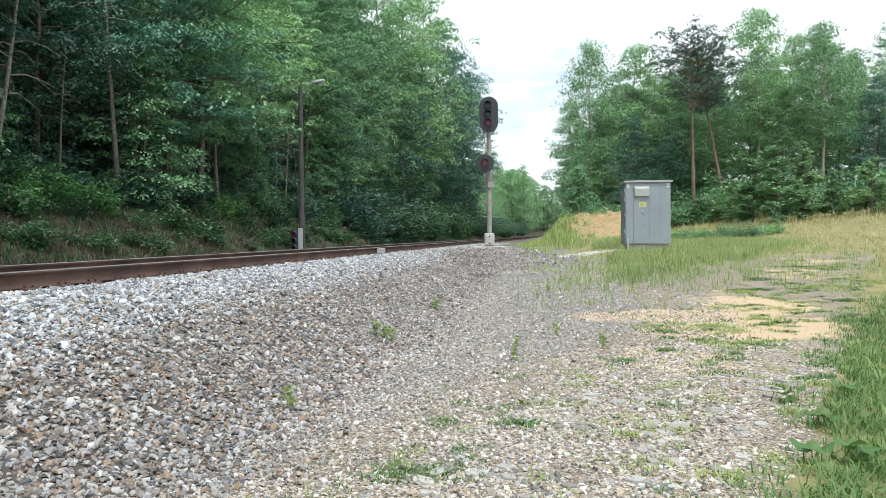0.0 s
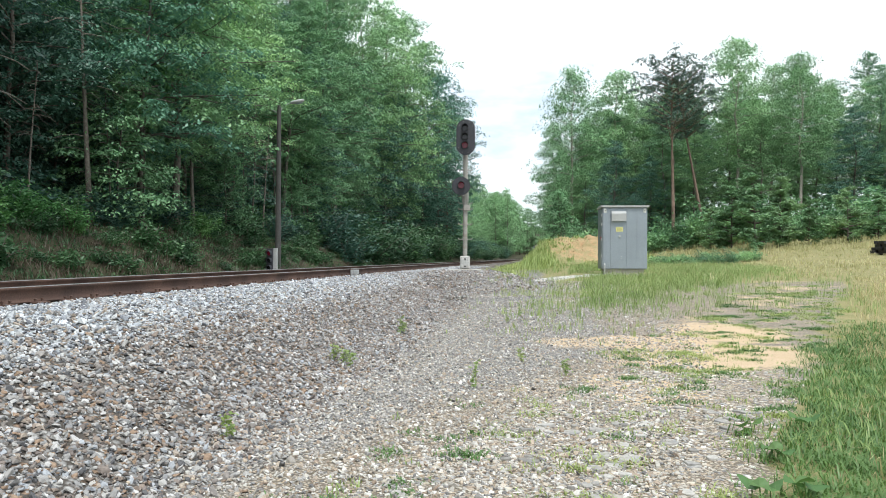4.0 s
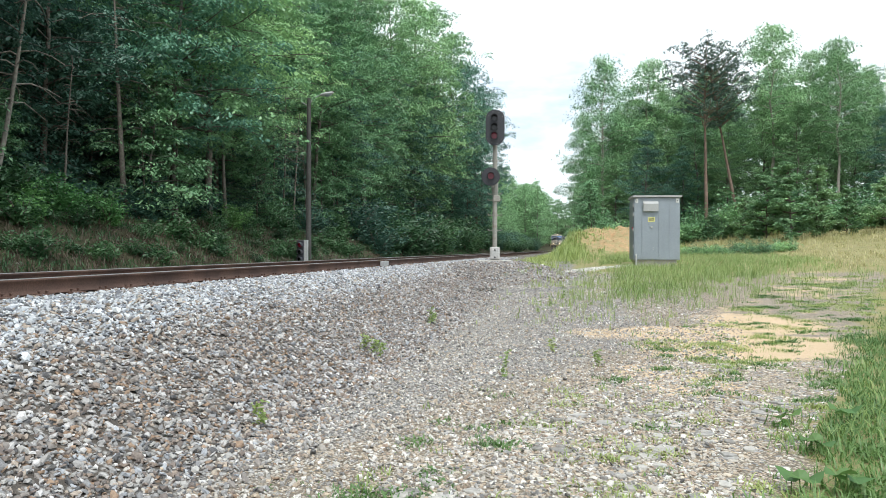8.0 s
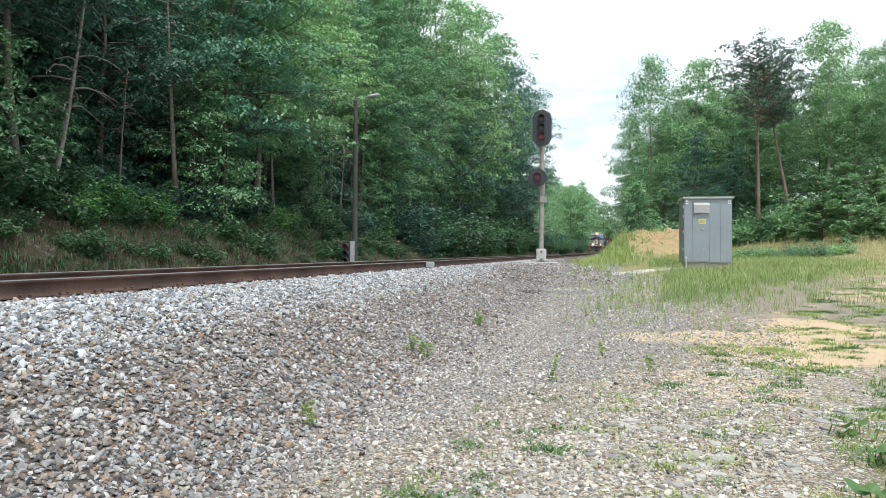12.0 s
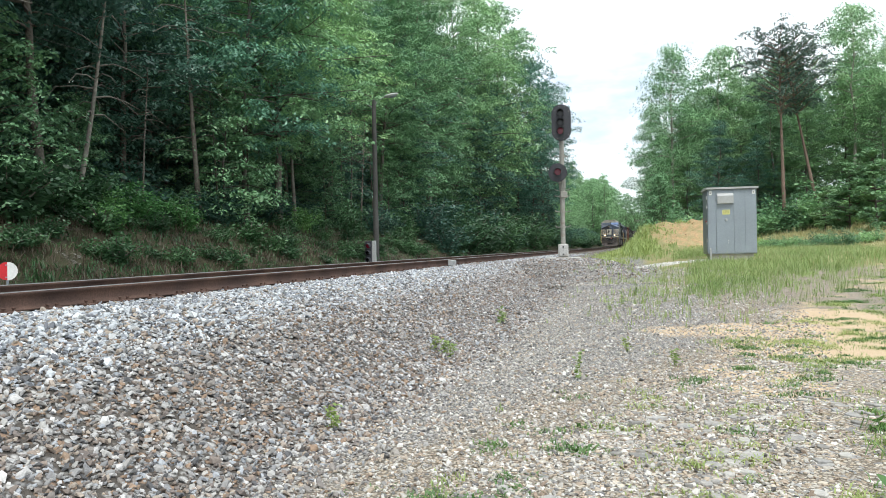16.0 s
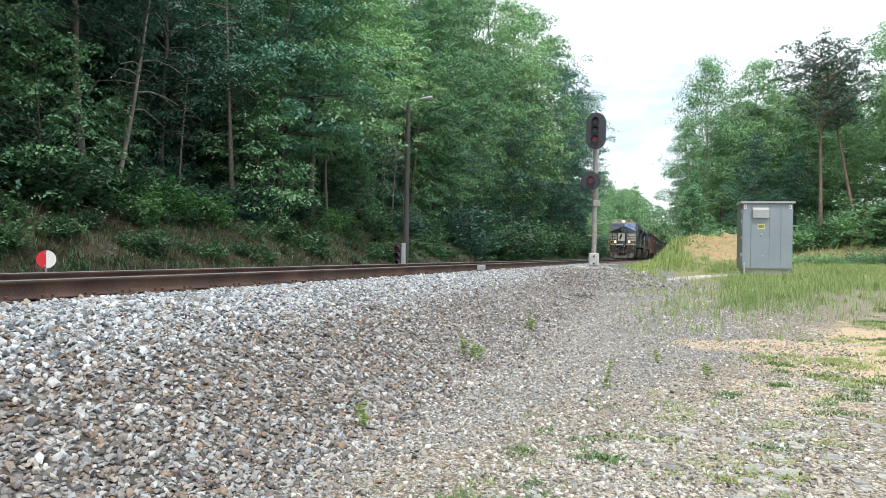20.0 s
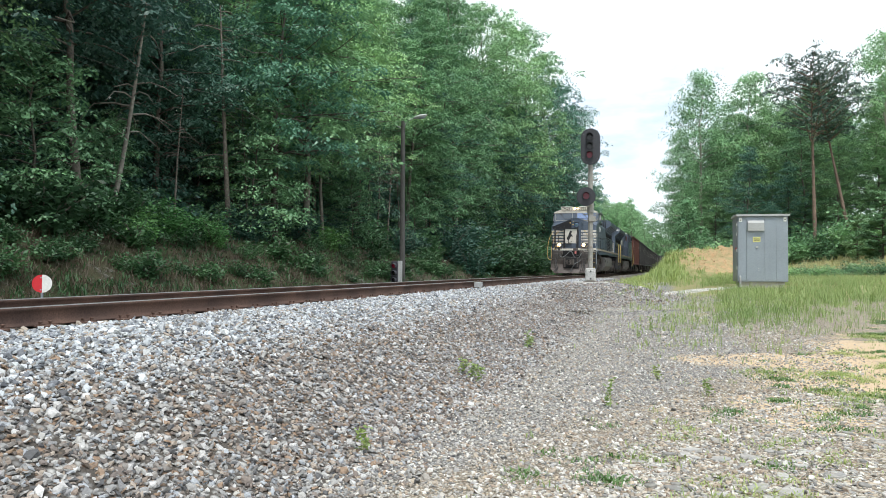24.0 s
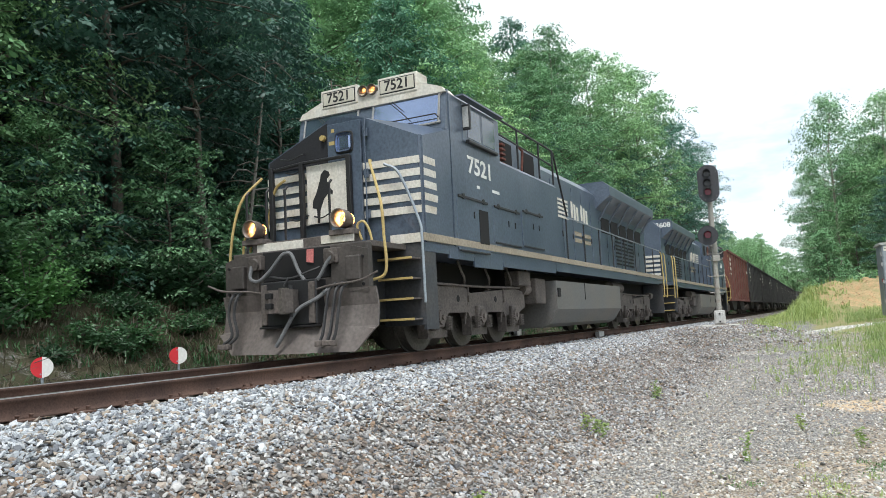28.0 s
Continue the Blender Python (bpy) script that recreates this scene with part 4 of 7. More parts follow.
# brush on the bank
for k in range(96):
    s = -14 + 110 * (k / 96) ** 1.25
    q = -8.6 + g.normal(0, 0.6) if k % 3 else -10.2 + g.normal(0, 0.8)
    x, y = spot(s, q)
    plant("bush", SHRUBS[g.integers(3)], float(x), float(y), g.uniform(0, 360), g.uniform(0.5, 0.95), "leafy green bush on the bank below the trees", "bush", "bushes on the bank", 0.05)
for k in range(120):
    x, y = spot(-8 + 62 * (k / 120) ** 1.15, (-7.6, -6.9, -6.2, -5.6)[k % 4] + g.normal(0, 0.4))
    plant("bush", LOW_SHRUBS[g.integers(2)], float(x), float(y), g.uniform(0, 360), g.uniform(0.35, 0.95), "low green weed bush beside the ditch", "bush", "low bushes by the ditch", 0.03)


def at_bearing(deg, d):
    b = radians(deg)
    return d * math.sin(b), d * math.cos(b)


# the wood beyond the field on the near side
for deg0, d0, n, lo, hi in ((19.0, 70, 15, 0.45, 0.62), (18.5, 78, 14, 0.6, 0.78), (17.8, 86, 13, 0.72, 0.85), (17.2, 98, 14, 0.75, 0.9)):
    for k in range(n):
        x, y = at_bearing(deg0 + 29 * k / n + g.uniform(-0.8, 0.8), d0 + g.uniform(-3, 3))
        plant("tree", RIGHT_WOOD[g.integers(7 if d0 < 90 else 5)], x, y, g.uniform(0, 360), g.uniform(lo, hi), LEAFY)
for k in range(46):
    x, y = at_bearing(18.3 + 30 * k / 46, 64 + g.uniform(-2, 2))
    plant("bush", FIELD_SHRUBS[k % 2], x, y, g.uniform(0, 360), g.uniform(0.8, 1.5), "leafy green bush at the edge of the field", "bush", "bushes at the field edge", 0.05)
for k in range(16):
    x, y = at_bearing(23.5 + 7.5 * k / 16, 45 + g.uniform(-1.5, 2.5))
    plant("weed_bush", FIELD_SHRUBS[k % 2], x, y, g.uniform(0, 360), g.uniform(0.28, 0.42), "low sprawling green weeds on the field", "bush", "weeds on the field", 0.15)
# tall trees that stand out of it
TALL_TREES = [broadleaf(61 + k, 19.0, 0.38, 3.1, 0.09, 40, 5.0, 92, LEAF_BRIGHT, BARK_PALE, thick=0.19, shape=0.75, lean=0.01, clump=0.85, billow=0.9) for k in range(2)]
TALL_TREES.append(broadleaf(63, 19.0, 0.25, 3.4, 0.09, 50, 5.2, 92, LEAF, BARK_PALE, thick=0.19, shape=0.6, lean=0.01, clump=0.88, billow=0.9))
for deg, d, kit, sc, turn in ((17.5, 74, TALL_TREES[2], 1.06, 10), (16.2, 92, TALL_TREES[2], 0.9, 130), (19.2, 80, TALL_TREES[2], 0.85, 200), (20.6, 76, TALL_TREES[1], 1.02, 80), (22.2, 78, TALL_TREES[0], 0.84, 180), (29.4, 70, TALL_TREES[1], 0.98, 200), (33.5, 70, TALL_TREES[0], 0.85, 290), (31.5, 76, TALL_TREES[1], 0.88, 100), (38, 72, FAR_TREES[3], 0.62, 40)):
    x, y = at_bearing(deg, d)
    plant("tree", kit, x, y, turn, sc, "tall pale-trunked leafy tree standing out of the wood")
PINES = [pine(91, 17.0, 0.58, 4.2, 0.2, PINE_BARK, 330, 0.16, 9, True), pine(92, 14.5, 0.62, 3.6, 0.17, PINE_BARK, 260, 0.16, 9, True)]
x, y = at_bearing(25.0, 64)
plant("pine_tree", PINES[0], x, y, -90, 0.94, "tall pine with a bare trunk and sparse crown", "pine tree", "pines", tilt=2)
x, y = at_bearing(27.3, 66)
plant("pine_tree", PINES[1], x, y, -85, 1.02, "leaning pine with a bare reddish trunk", "pine tree", "pines", tilt=9)
YOUNG = [pine(95 + k, 4.2, 0.04, 1.7, 0.06, sprays=900, leaf=0.075, per=12) for k in range(2)]
for k, (deg, d, sc) in enumerate(((29.0, 57, 1.15), (30.6, 55, 1.3), (32.2, 57, 1.2), (34.0, 57, 0.8), (36.4, 57, 0.95), (27.5, 60, 0.8), (38.2, 58, 0.8))):
    x, y = at_bearing(deg, d)
    plant("young_pine", YOUNG[k % 2], x, y, 50 * k, sc, "young bushy pine at the edge of the field", "pine tree", "young pines")
# both sides of the line where it curves away
for k in range(44):
    s, q = g.uniform(95, 215), g.uniform(12, 28)
    x, y = spot(s, q)
    far_tree(float(x), float(y), g.uniform(0, 360), g.uniform(0.6, 0.95), g.integers(3))
for k in range(70):
    s, q = g.uniform(215, 340), g.uniform(-70, 40)
    x, y = spot(s, q)
    if abs(q) > 7:
        far_tree(float(x), float(y), g.uniform(0, 360), g.uniform(0.8, 1.1), g.integers(3))
# the near corner of the wood beside the line, its crowns reaching over it
CORNER_TREES = [broadleaf(57 + k, 15 + 2 * k, 0.32, 3.6, 0.115, 54, 6.5, 46, (LEAF, LEAF_BRIGHT)[k], thick=0.17, shape=0.75, clump=0.7, billow=0.6) for k in range(2)]
for s, q, k, sc in ((96, 9.6, 0, 0.8), (108, 8.8, 1, 0.8), (120, 9.6, 0, 0.95), (136, 8.6, 1, 0.95), (152, 9.6, 0, 1.1), (170, 8.8, 1, 1.1), (188, 9.5, 0, 1.15)):
    x, y = spot(s, q)
    plant("tree", CORNER_TREES[k], float(x), float(y), s * 7, sc, "leafy tree with a high crown beside the line")
SAPLING = broadleaf(59, 6.6, 0.06, 1.75, 0.09, 54, 4.2, 34, LEAF, thick=0.07, shape=0.42, clump=0.5)
x, y = at_bearing(16.75, 61)
plant("young_tree", SAPLING, x, y, 20, 0.92, "young bushy tree behind the earth mound", "tree")
for deg, d, sc in ((17.6, 58, 0.5), (16.2, 57, 0.32), (18.9, 60, 0.6)):
    x, y = at_bearing(deg, d)
    plant("bush", FIELD_SHRUBS[1], x, y, deg * 40, sc, "leafy bush on the earth mound", "bush", "bushes on the mound", 0.05)
# tall trees that close the far wood against the sky, haze and light in their leaf tone
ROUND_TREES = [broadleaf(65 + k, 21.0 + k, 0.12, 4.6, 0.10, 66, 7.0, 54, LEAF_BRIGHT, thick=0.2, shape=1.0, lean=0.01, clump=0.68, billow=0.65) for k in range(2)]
ROUND_DEEP = in_leaf(ROUND_TREES, LEAF_DEEP)
for s, q, k, sc in ((54, -12.0, 1, 0.95), (60, -11.5, 0, 1.06), (66, -10.8, 1, 1.12), (72, -9.8, 0, 1.2), (79, -8.8, 1, 1.2), (87, -8.4, 0, 1.18), (96, -8.0, 1, 1.1), (104, -7.8, 0, 1.08), (113, -8.2, 1, 1.0)):
    x, y = spot(s, q)
    plant("tree", (ROUND_TREES if s < 84 else ROUND_DEEP)[k], float(x), float(y), s * 11, sc, "tall bright green tree at the edge of the wood")
# foliage down to the line farther along
for k in range(70):
    s = 44 + 180 * (k / 70) ** 1.2
    x, y = spot(s + g.uniform(-1, 1), -5.4 - 1.6 * (k % 2) + g.normal(0, 0.3) - 0.6 * smooth(60, 110, s))
    plant("bush", SHRUBS[g.integers(3)], float(x), float(y), g.uniform(0, 360), g.uniform(0.9, 1.5), "leafy green bush on the bank beside the line", "bush", "bushes on the bank", 0.05)
# woods that fill the end of the view
for k in range(34):
    s = 236 + 70 * (k / 34)
    x, y = spot(s, g.uniform(-38, -9))
    far_tree(float(x), float(y), g.uniform(0, 360), g.uniform(0.85, 1.1), g.integers(3))
for k in range(12):
    x, y = at_bearing(12.4 + 0.33 * k, 308 + g.uniform(-8, 14))
    far_tree(x, y, g.uniform(0, 360), g.uniform(0.8, 1.05), g.integers(3))
# far leaves take the bright tone, so haze is put into their colour
for name, heap, stuff, words in (("far_trunks", FAR_WOOD, BARK, "trunks of the distant woods along the line"), ("far_foliage", FAR_LEAVES, LEAF_BRIGHT, "foliage of the distant woods, haze in its bright green")):
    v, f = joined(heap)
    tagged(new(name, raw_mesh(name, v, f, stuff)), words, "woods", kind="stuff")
# lush bushes at the foot of the wood
for s, q, sc in ((16.8, -7.4, 0.5), (18.4, -7.6, 0.62), (19.9, -7.2, 0.45), (9.5, -7.2, 0.6), (7.6, -6.6, 0.45), (28.4, -7.4, 0.55)):
    x, y = spot(s, q)
    plant("bush", LUSH_SHRUBS[int(s) % 2], float(x), float(y), s * 77, sc, "lush bright green bush at the foot of the wood", "bush", "bushes on the bank", 0.05)
# dead and slender trunks in front of the left wood
DEAD = bare_tree(101, 7.2, 0.085, 0.18, DEADWOOD)
x, y = spot(16.9, -8.6)
plant("dead_tree", DEAD, float(x), float(y), -10, 1.0, "pale dead tree leaning with broken bare branches", "dead tree")
SLIM = [bare_tree(103 + k, 8.5, 0.07 + 0.04 * k, 0.05, BARK) for k in range(2)]
for s, q, k, sc in ((22.7, -8.5, 1, 1.0), (23.4, -8.2, 0, 0.6), (25.3, -8.2, 0, 0.65), (19.4, -8.3, 0, 0.6), (34.0, -8.1, 0, 0.75), (34.9, -8.0, 0, 0.8), (36.4, -8.0, 0, 0.75), (30.2, -8.6, 1, 0.9), (13, -10, 1, 0.9), (5, -11, 1, 1.0), (41, -9.0, 0, 0.8)):
    x, y = spot(s, q)
    plant("bare_trunk", SLIM[k], float(x), float(y), s * 40, sc, "slender brown trunk under the leaves", "tree", "slender trunks")


# ---- grass and weeds ----
def grass(name, xs, ys, tall, blades, seed, material, label, width=0.006, lean=0.35, spread=0.05):
    """Tufts of thin bent blades in one mesh."""
    g = np.random.default_rng(seed)
    n = len(xs) * blades
    zs = height(xs, ys)
    x = np.repeat(xs, blades) + g.normal(0, 1, n) * spread
    y = np.repeat(ys, blades) + g.normal(0, 1, n) * spread
    z = np.repeat(zs, blades) - 0.015
    t = np.repeat(tall * g.uniform(0.55, 1.25, len(xs)), blades) * g.uniform(0.45, 1.1, n)
    a = g.uniform(0, 6.283, n)
    out = t * lean * g.uniform(0.2, 1.6, n)
    w = width * g.uniform(0.7, 1.4, n)
    dx, dy = np.cos(a), np.sin(a)
    px, py = -dy * w, dx * w
    base = np.stack([x, y, z], 1)
    mid = base + np.stack([dx * out * 0.35, dy * out * 0.35, t * 0.6], 1)
    tip = base + np.stack([dx * out, dy * out, t * (1 - 0.25 * lean)], 1)
    p = np.stack([px, py, np.zeros(n)], 1)
    v = np.stack([base - p, base + p, mid + p * 0.8, tip, mid - p * 0.8], 1).reshape(-1, 3)
    i = np.arange(n)[:, None] * 5
    f = np.concatenate([i + np.array([[0, 1, 2]]), i + np.array([[0, 2, 4]]), i + np.array([[4, 2, 3]])])
    return tagged(new(name, raw_mesh(name, v, f, material)), label, "grass", kind="stuff")


def sow(g, n, x0, x1, y0, y1, keep):
    x, y = g.uniform(x0, x1, n), g.uniform(y0, y1, n)
    m = g.uniform(0, 1, n) < keep(x, y)
    return x[m], y[m]


g = np.random.default_rng(404)
# dense verge to the near side
x, y = sow(g, 30000, -3, 14, -4, 15, lambda x, y: smooth(-0.25, 0.5, verge(x, y)) * smooth(6.5, 4.0, verge(x, y)) * smooth(14.5, 9, y + 1.5 * wave(x, y, 6)))
grass("verge_grass", x, y, 0.15, 14, 1, VERGE, "lush green verge grass", 0.005, 1.1, 0.07)
x, y = sow(g, 5000, 1.2, 15, 2.6, 16, lambda x, y: smooth(-0.2, 0.6, verge(x, y)) * smooth(5.5, 3.0, verge(x, y)) * smooth(0.0, 0.5, wave(x * 1.6, y * 1.6, 21)) * smooth(13, 8, y + 1.5 * wave(x, y, 6)))
grass("verge_clumps", x, y, 0.20, 9, 21, GRASS, "bright lush clumps in the verge", 0.006, 0.9, 0.08)
x, y = sow(g, 15000, 1.8, 22, 3.2, 25, lambda x, y: (0.25 + 0.75 * smooth(7, 10, y)) * smooth(0.2, 1.0, verge(x, y)) * smooth(8, 4.0, verge(x, y)) * smooth(25, 19, y) * (0.6 + 0.4 * wave(x, y, 4)))
grass("dry_grass", x, y, 0.34, 6, 2, DRY, "tall dry straw-coloured grass", 0.003, 1.4, 0.08)
# patches on gravel and sand


def clusters(g, n, near, far, reach, density, skip=0.0):
    """Scattered cushions of tufts on the open ground."""
    cx, cy = sow(g, n, -1, 15, near, far, lambda x, y: smooth(-3.2, -1.5, verge(x, y)) * smooth(0.4, 0.0, verge(x, y)) * smooth(0.5, -1.0, y - 0.95 * x - 10.5))
    r = reach * np.exp(g.normal(0, 0.45, len(cx))) * (0.75 + 0.025 * cy)
    k = np.maximum((density * r * r).astype(int), 3)
    i = np.repeat(np.arange(len(cx)), k)
    a, d = g.uniform(0, 6.283, len(i)), r[i] * np.abs(g.normal(0, 0.6, len(i)))
    return cx[i] + 1.3 * d * np.cos(a), cy[i] + 0.8 * d * np.sin(a)


x, y = clusters(g, 1000, 3.4, 22, 0.15, 420)
grass("patch_grass", x, y, 0.07, 8, 3, GRASS, "short patchy grass on sandy gravel", 0.005, 0.9, 0.06)
x, y = clusters(g, 620, 3.4, 20, 0.13, 460)
grass("patch_weeds", x, y, 0.065, 11, 14, VERGE, "small green weed patches on sandy gravel", 0.006, 1.0, 0.05)
x, y = sow(g, 900, -1, 8, 3.2, 16, lambda x, y: smooth(-3.6, -1.8, verge(x, y)) * 0.5)
grass("stray_grass", x, y, 0.09, 7, 4, GRASS, "stray weeds on the gravel", 0.004, 0.5, 0.03)
def open_gravel(x, y):
    s, q = coords(x, y)
    return smooth(12, 16, s) * smooth(26, 22, s) * smooth(4.4, 6.0, q) * smooth(9.5, 7.5, q) * (0.35 + 0.4 * wave(x * 1.6, y * 1.6, 9))


x, y = sow(g, 3600, 1, 12, 11, 27, open_gravel)
grass("gravel_weeds", x, y, 0.24, 5, 18, GRASS, "thin upright weeds on the open gravel", 0.006, 0.35, 0.05)
# round the cabinet and on the heap
def near_cabinet(x, y):
    s, q = coords(x, y)
    body = smooth(28.0, 28.6, s) * smooth(33, 32, s) * smooth(8.2, 8.6, q) * smooth(10.9, 10.5, q)
    spill = smooth(1.0, 0.5, np.abs(q - spill_line(s))) * smooth(23, 25, s) * smooth(31.5, 30, s)
    open_side = 0.10 + 0.90 * smooth(0.31, 0.36, x / y + 0.012 * wave(x, y, 2))
    return (0.16 + 0.84 * smooth(-0.6, 1.6, y - 0.95 * x - 10.5 + 0.8 * wave(x, y, 1))) * open_side * smooth(5.6, 6.6, q) * smooth(15, 19, s) * smooth(18, 14, q) * (0.75 + 0.35 * wave(x * 1.5, y * 1.5, 8)) * (1 - body) * (1 - 0.95 * spill)


x, y = sow(g, 17000, 3, 20, 15, 42, near_cabinet)
grass("cabinet_grass", x, y, 0.30, 10, 5, GRASS, "tall green grass round the cabinet", 0.005, 0.55, 0.1)
x, y = sow(g, 12000, 3, 20, 15, 42, near_cabinet)
grass("seeding_grass", x, y, 0.42, 5, 25, GRASS_PALE, "taller pale seeding stalks in the grass", 0.003, 0.4, 0.08)


def by_the_line(x, y):
    s, q = coords(x, y)
    edge = 5.5 - 0.03 * np.clip(s - 34, 0, 40)
    return smooth(0, 0.9, q - edge) * smooth(7.3, 6.4, q) * smooth(29, 35, s) * smooth(56, 48, s)


def lineside(x, y):
    s, q = coords(x, y)
    return smooth(3.9, 4.5, q + 0.3 * wave(x * 2, y * 2, 2)) * smooth(6.5, 5.5, q) * smooth(25, 29, s) * smooth(80, 60, s)


x, y = sow(g, 20000, 4, 34, 20, 80, lineside)
grass("lineside_grass", x, y, 0.26, 9, 16, GRASS, "low grass along the edge of the ballast", 0.008, 0.6, 0.12)
x, y = sow(g, 20000, 4, 34, 24, 66, by_the_line)
grass("bank_grass", x, y, 0.55, 9, 6, GRASS, "tall green grass on the low bank beside the line", 0.009, 0.45, 0.12)


def field(x, y):
    s, q = coords(x, y)
    return smooth(9, 12, q) * smooth(13, 22, y) * np.maximum(smooth(-0.3, 1.2, verge(x, y)), smooth(22, 27, y)) * (0.55 + 0.45 * wave(x * 0.4, y * 0.4, 3)) * smooth(66, 60, np.hypot(x, y)) * (1 - 0.95 * smooth(0.2, 0.42, np.exp(-((s - 52) / 10) ** 2 - ((q - 9.6) / 4.6) ** 2) + 0.3 * wave(x, y, 7)))


x, y = sow(g, 22000, 8, 60, 13, 66, field)
grass("field_grass", x, y, 0.22, 7, 7, FIELD, "yellow-green field grass", 0.014, 0.4, 0.2)
x, y = sow(g, 9000, 12, 60, 26, 64, lambda x, y: field(x, y) * smooth(48, 54, np.hypot(x, y)))
grass("field_fringe", x, y, 0.6, 7, 8, FIELD, "tall pale seeding grass at the field edge", 0.012, 0.3, 0.2)
# far side of the ditch
def bank_places(g, n, far, power, lo, hi):
    s, q = -10 + (far + 10) * g.uniform(0, 1, n) ** power, g.uniform(lo, hi, n)
    x, y = spot(s, q)
    m = g.uniform(0, 1, n) < 0.6 + 0.5 * wave(x * 0.8, y * 0.8, 5)
    return x[m], y[m]


x, y = bank_places(g, 9000, 90, 1.2, -9.5, -3.6)
grass("ditch_grass", x, y, 0.28, 10, 9, BUSH, "rough green grass on the far bank", 0.011, 1.3, 0.14)
x, y = bank_places(g, 8000, 60, 1.2, -8.0, -3.5)
grass("ditch_straw", x, y, 0.40, 7, 10, DEADSTALK, "brown dead stalks on the far bank", 0.008, 1.6, 0.14)


def brush_sticks(n, seed):
    """Cut branches lying about on the bank, in one mesh."""
    g = np.random.default_rng(seed)
    x, y = spot(g.uniform(-8, 42, n), g.uniform(-7.6, -3.6, n))
    z, chunks = height(x, y), []
    for k in range(n):
        a, L = g.uniform(0, 6.283), g.uniform(0.3, 1.3)
        ts = np.linspace(0, 1, 4)[:, None]
        p = np.array([x[k], y[k], z[k] + 0.05]) + ts * np.array([math.cos(a) * L, math.sin(a) * L, g.uniform(-0.1, 0.5) * L]) + g.normal(0, 0.04, (4, 3)) * ts
        chunks.append(tube(p, g.uniform(0.005, 0.012) * (1 - 0.6 * ts[:, 0]), 4))
    v, f = joined(chunks)
    tagged(new("brushwood", raw_mesh("brushwood", v, f, BARK)), "brown dead branches lying on the far bank", "brushwood", kind="stuff")


brush_sticks(200, 33)


def on_mound(x, y):
    s, q = coords(x, y)
    m = np.exp(-((s - 53) / 8) ** 2 - ((q - 9.6) / 4.2) ** 2)
    return smooth(0.15, 0.4, m) * smooth(0.0, 0.4, wave(x * 1.1, y * 1.1, 12))


x, y = sow(g, 7000, 10, 34, 38, 66, on_mound)
grass("mound_grass", x, y, 0.28, 9, 17, GRASS, "green tufts on the earth mound", 0.016, 0.5, 0.15)


def weed_mesh(seed, tall):
    """A single upright weed with leaves up its stem."""
    g = np.random.default_rng(seed)
    z = np.linspace(0.05, tall, 16)
    c = np.stack([0.02 * np.sin(z * 9), 0.02 * np.cos(z * 7), z], 1)
    v, f = leaf_quads(g, c, 0.022, 5, 0.9, 0.2, 1.3)
    sv, sf = tube(np.stack([0 * z, 0 * z, z - 0.05], 1), np.full(16, 0.003), 4)
    return raw_mesh("stem", sv, sf, GRASS), raw_mesh("foliage", v, f, GRASS)


WEEDS = [weed_mesh(1, 0.34), weed_mesh(2, 0.22)]
for x, y, k in ((1.05, 13.2, 0), (1.12, 13.3, 1), (0.03, 9.8, 1), (0.12, 9.7, 1), (-0.1, 9.9, 1), (1.55, 8.3, 0), (2.9, 9.2, 1), (-0.9, 6.0, 1), (2.6, 10.4, 1), (3.4, 15.0, 0), (3.9, 16.0, 0), (4.6, 17.5, 0)):
    plant("weed", WEEDS[k], x, y, 77 * x, 1.0, "single green weed growing in the gravel", "weed", "weeds on the path", 0.01)


def broad_weed(x, y, seed):
    """Low plant of a few large leaves in the verge."""
    g = np.random.default_rng(seed)
    root = tagged(new("broadleaf_weed"), "low weed with a few large green leaves", "weed", "broad weeds in the verge")
    root.matrix_basis = pose(x, y, float(height(x, y)))
    for k in range(3):
        bm = bmesh.new()
        n = 9
        rim = [bm.verts.new((0.075 * math.cos(i * 6.283 / n) * (1.3 if i == 0 else 1) + 0.07, 0.06 * math.sin(i * 6.283 / n), 0.02 * math.cos(i * 1.4))) for i in range(n)]
        mid = bm.verts.new((0.07, 0, -0.012))
        for i in range(n):
            bm.faces.new((mid, rim[i], rim[(i + 1) % n]))
        rod(bm, (0, 0, -0.2), (0.06, 0, -0.01), 0.004, 0.004, 4)
        ob = part("large_leaf", bm, VERGE, root)
        ob.matrix_basis = pose(0, 0, 0.09 + g.uniform(-0.06, 0.08), g.uniform(-20, 20), g.uniform(-20, 20), 120 * k + g.uniform(-30, 30))


for k, (x, y) in enumerate(((2.71, 4.3), (2.92, 4.2), (3.54, 5.9), (4.03, 5.87), (3.3, 5.1))):
    broad_weed(x, y, 20 + k)


# ---- signal ----
def at_ground(x, y, dz=0.0):
    return float(height(x, y)) + dz


RED_LENS = mat("lit red lens", (0.13, 0.012, 0.03), 0.2, vary=0.0, bump=0.0, emit=(0.9, 0.03, 0.09), power=0.03)
DARK_LENS = mat("unlit lens", (0.008, 0.01, 0.012), 0.25, vary=0.0, bump=0.0, spec=0.5)
HEADPAINT = mat("grey-black signal paint", (0.036, 0.038, 0.046), 0.6, vary=0.2, scale=3, fine=30, bump=0.04)
BASE_GREY = mat("weathered pale paint", (0.48, 0.48, 0.47), 0.7, vary=0.2, scale=4, fine=30, bump=0.08, second=(0.34, 0.31, 0.28), cover=0.3, edge=0.3)
YELLOWTAG = mat("pale yellow notice", (0.66, 0.64, 0.24), 0.6, vary=0.1)


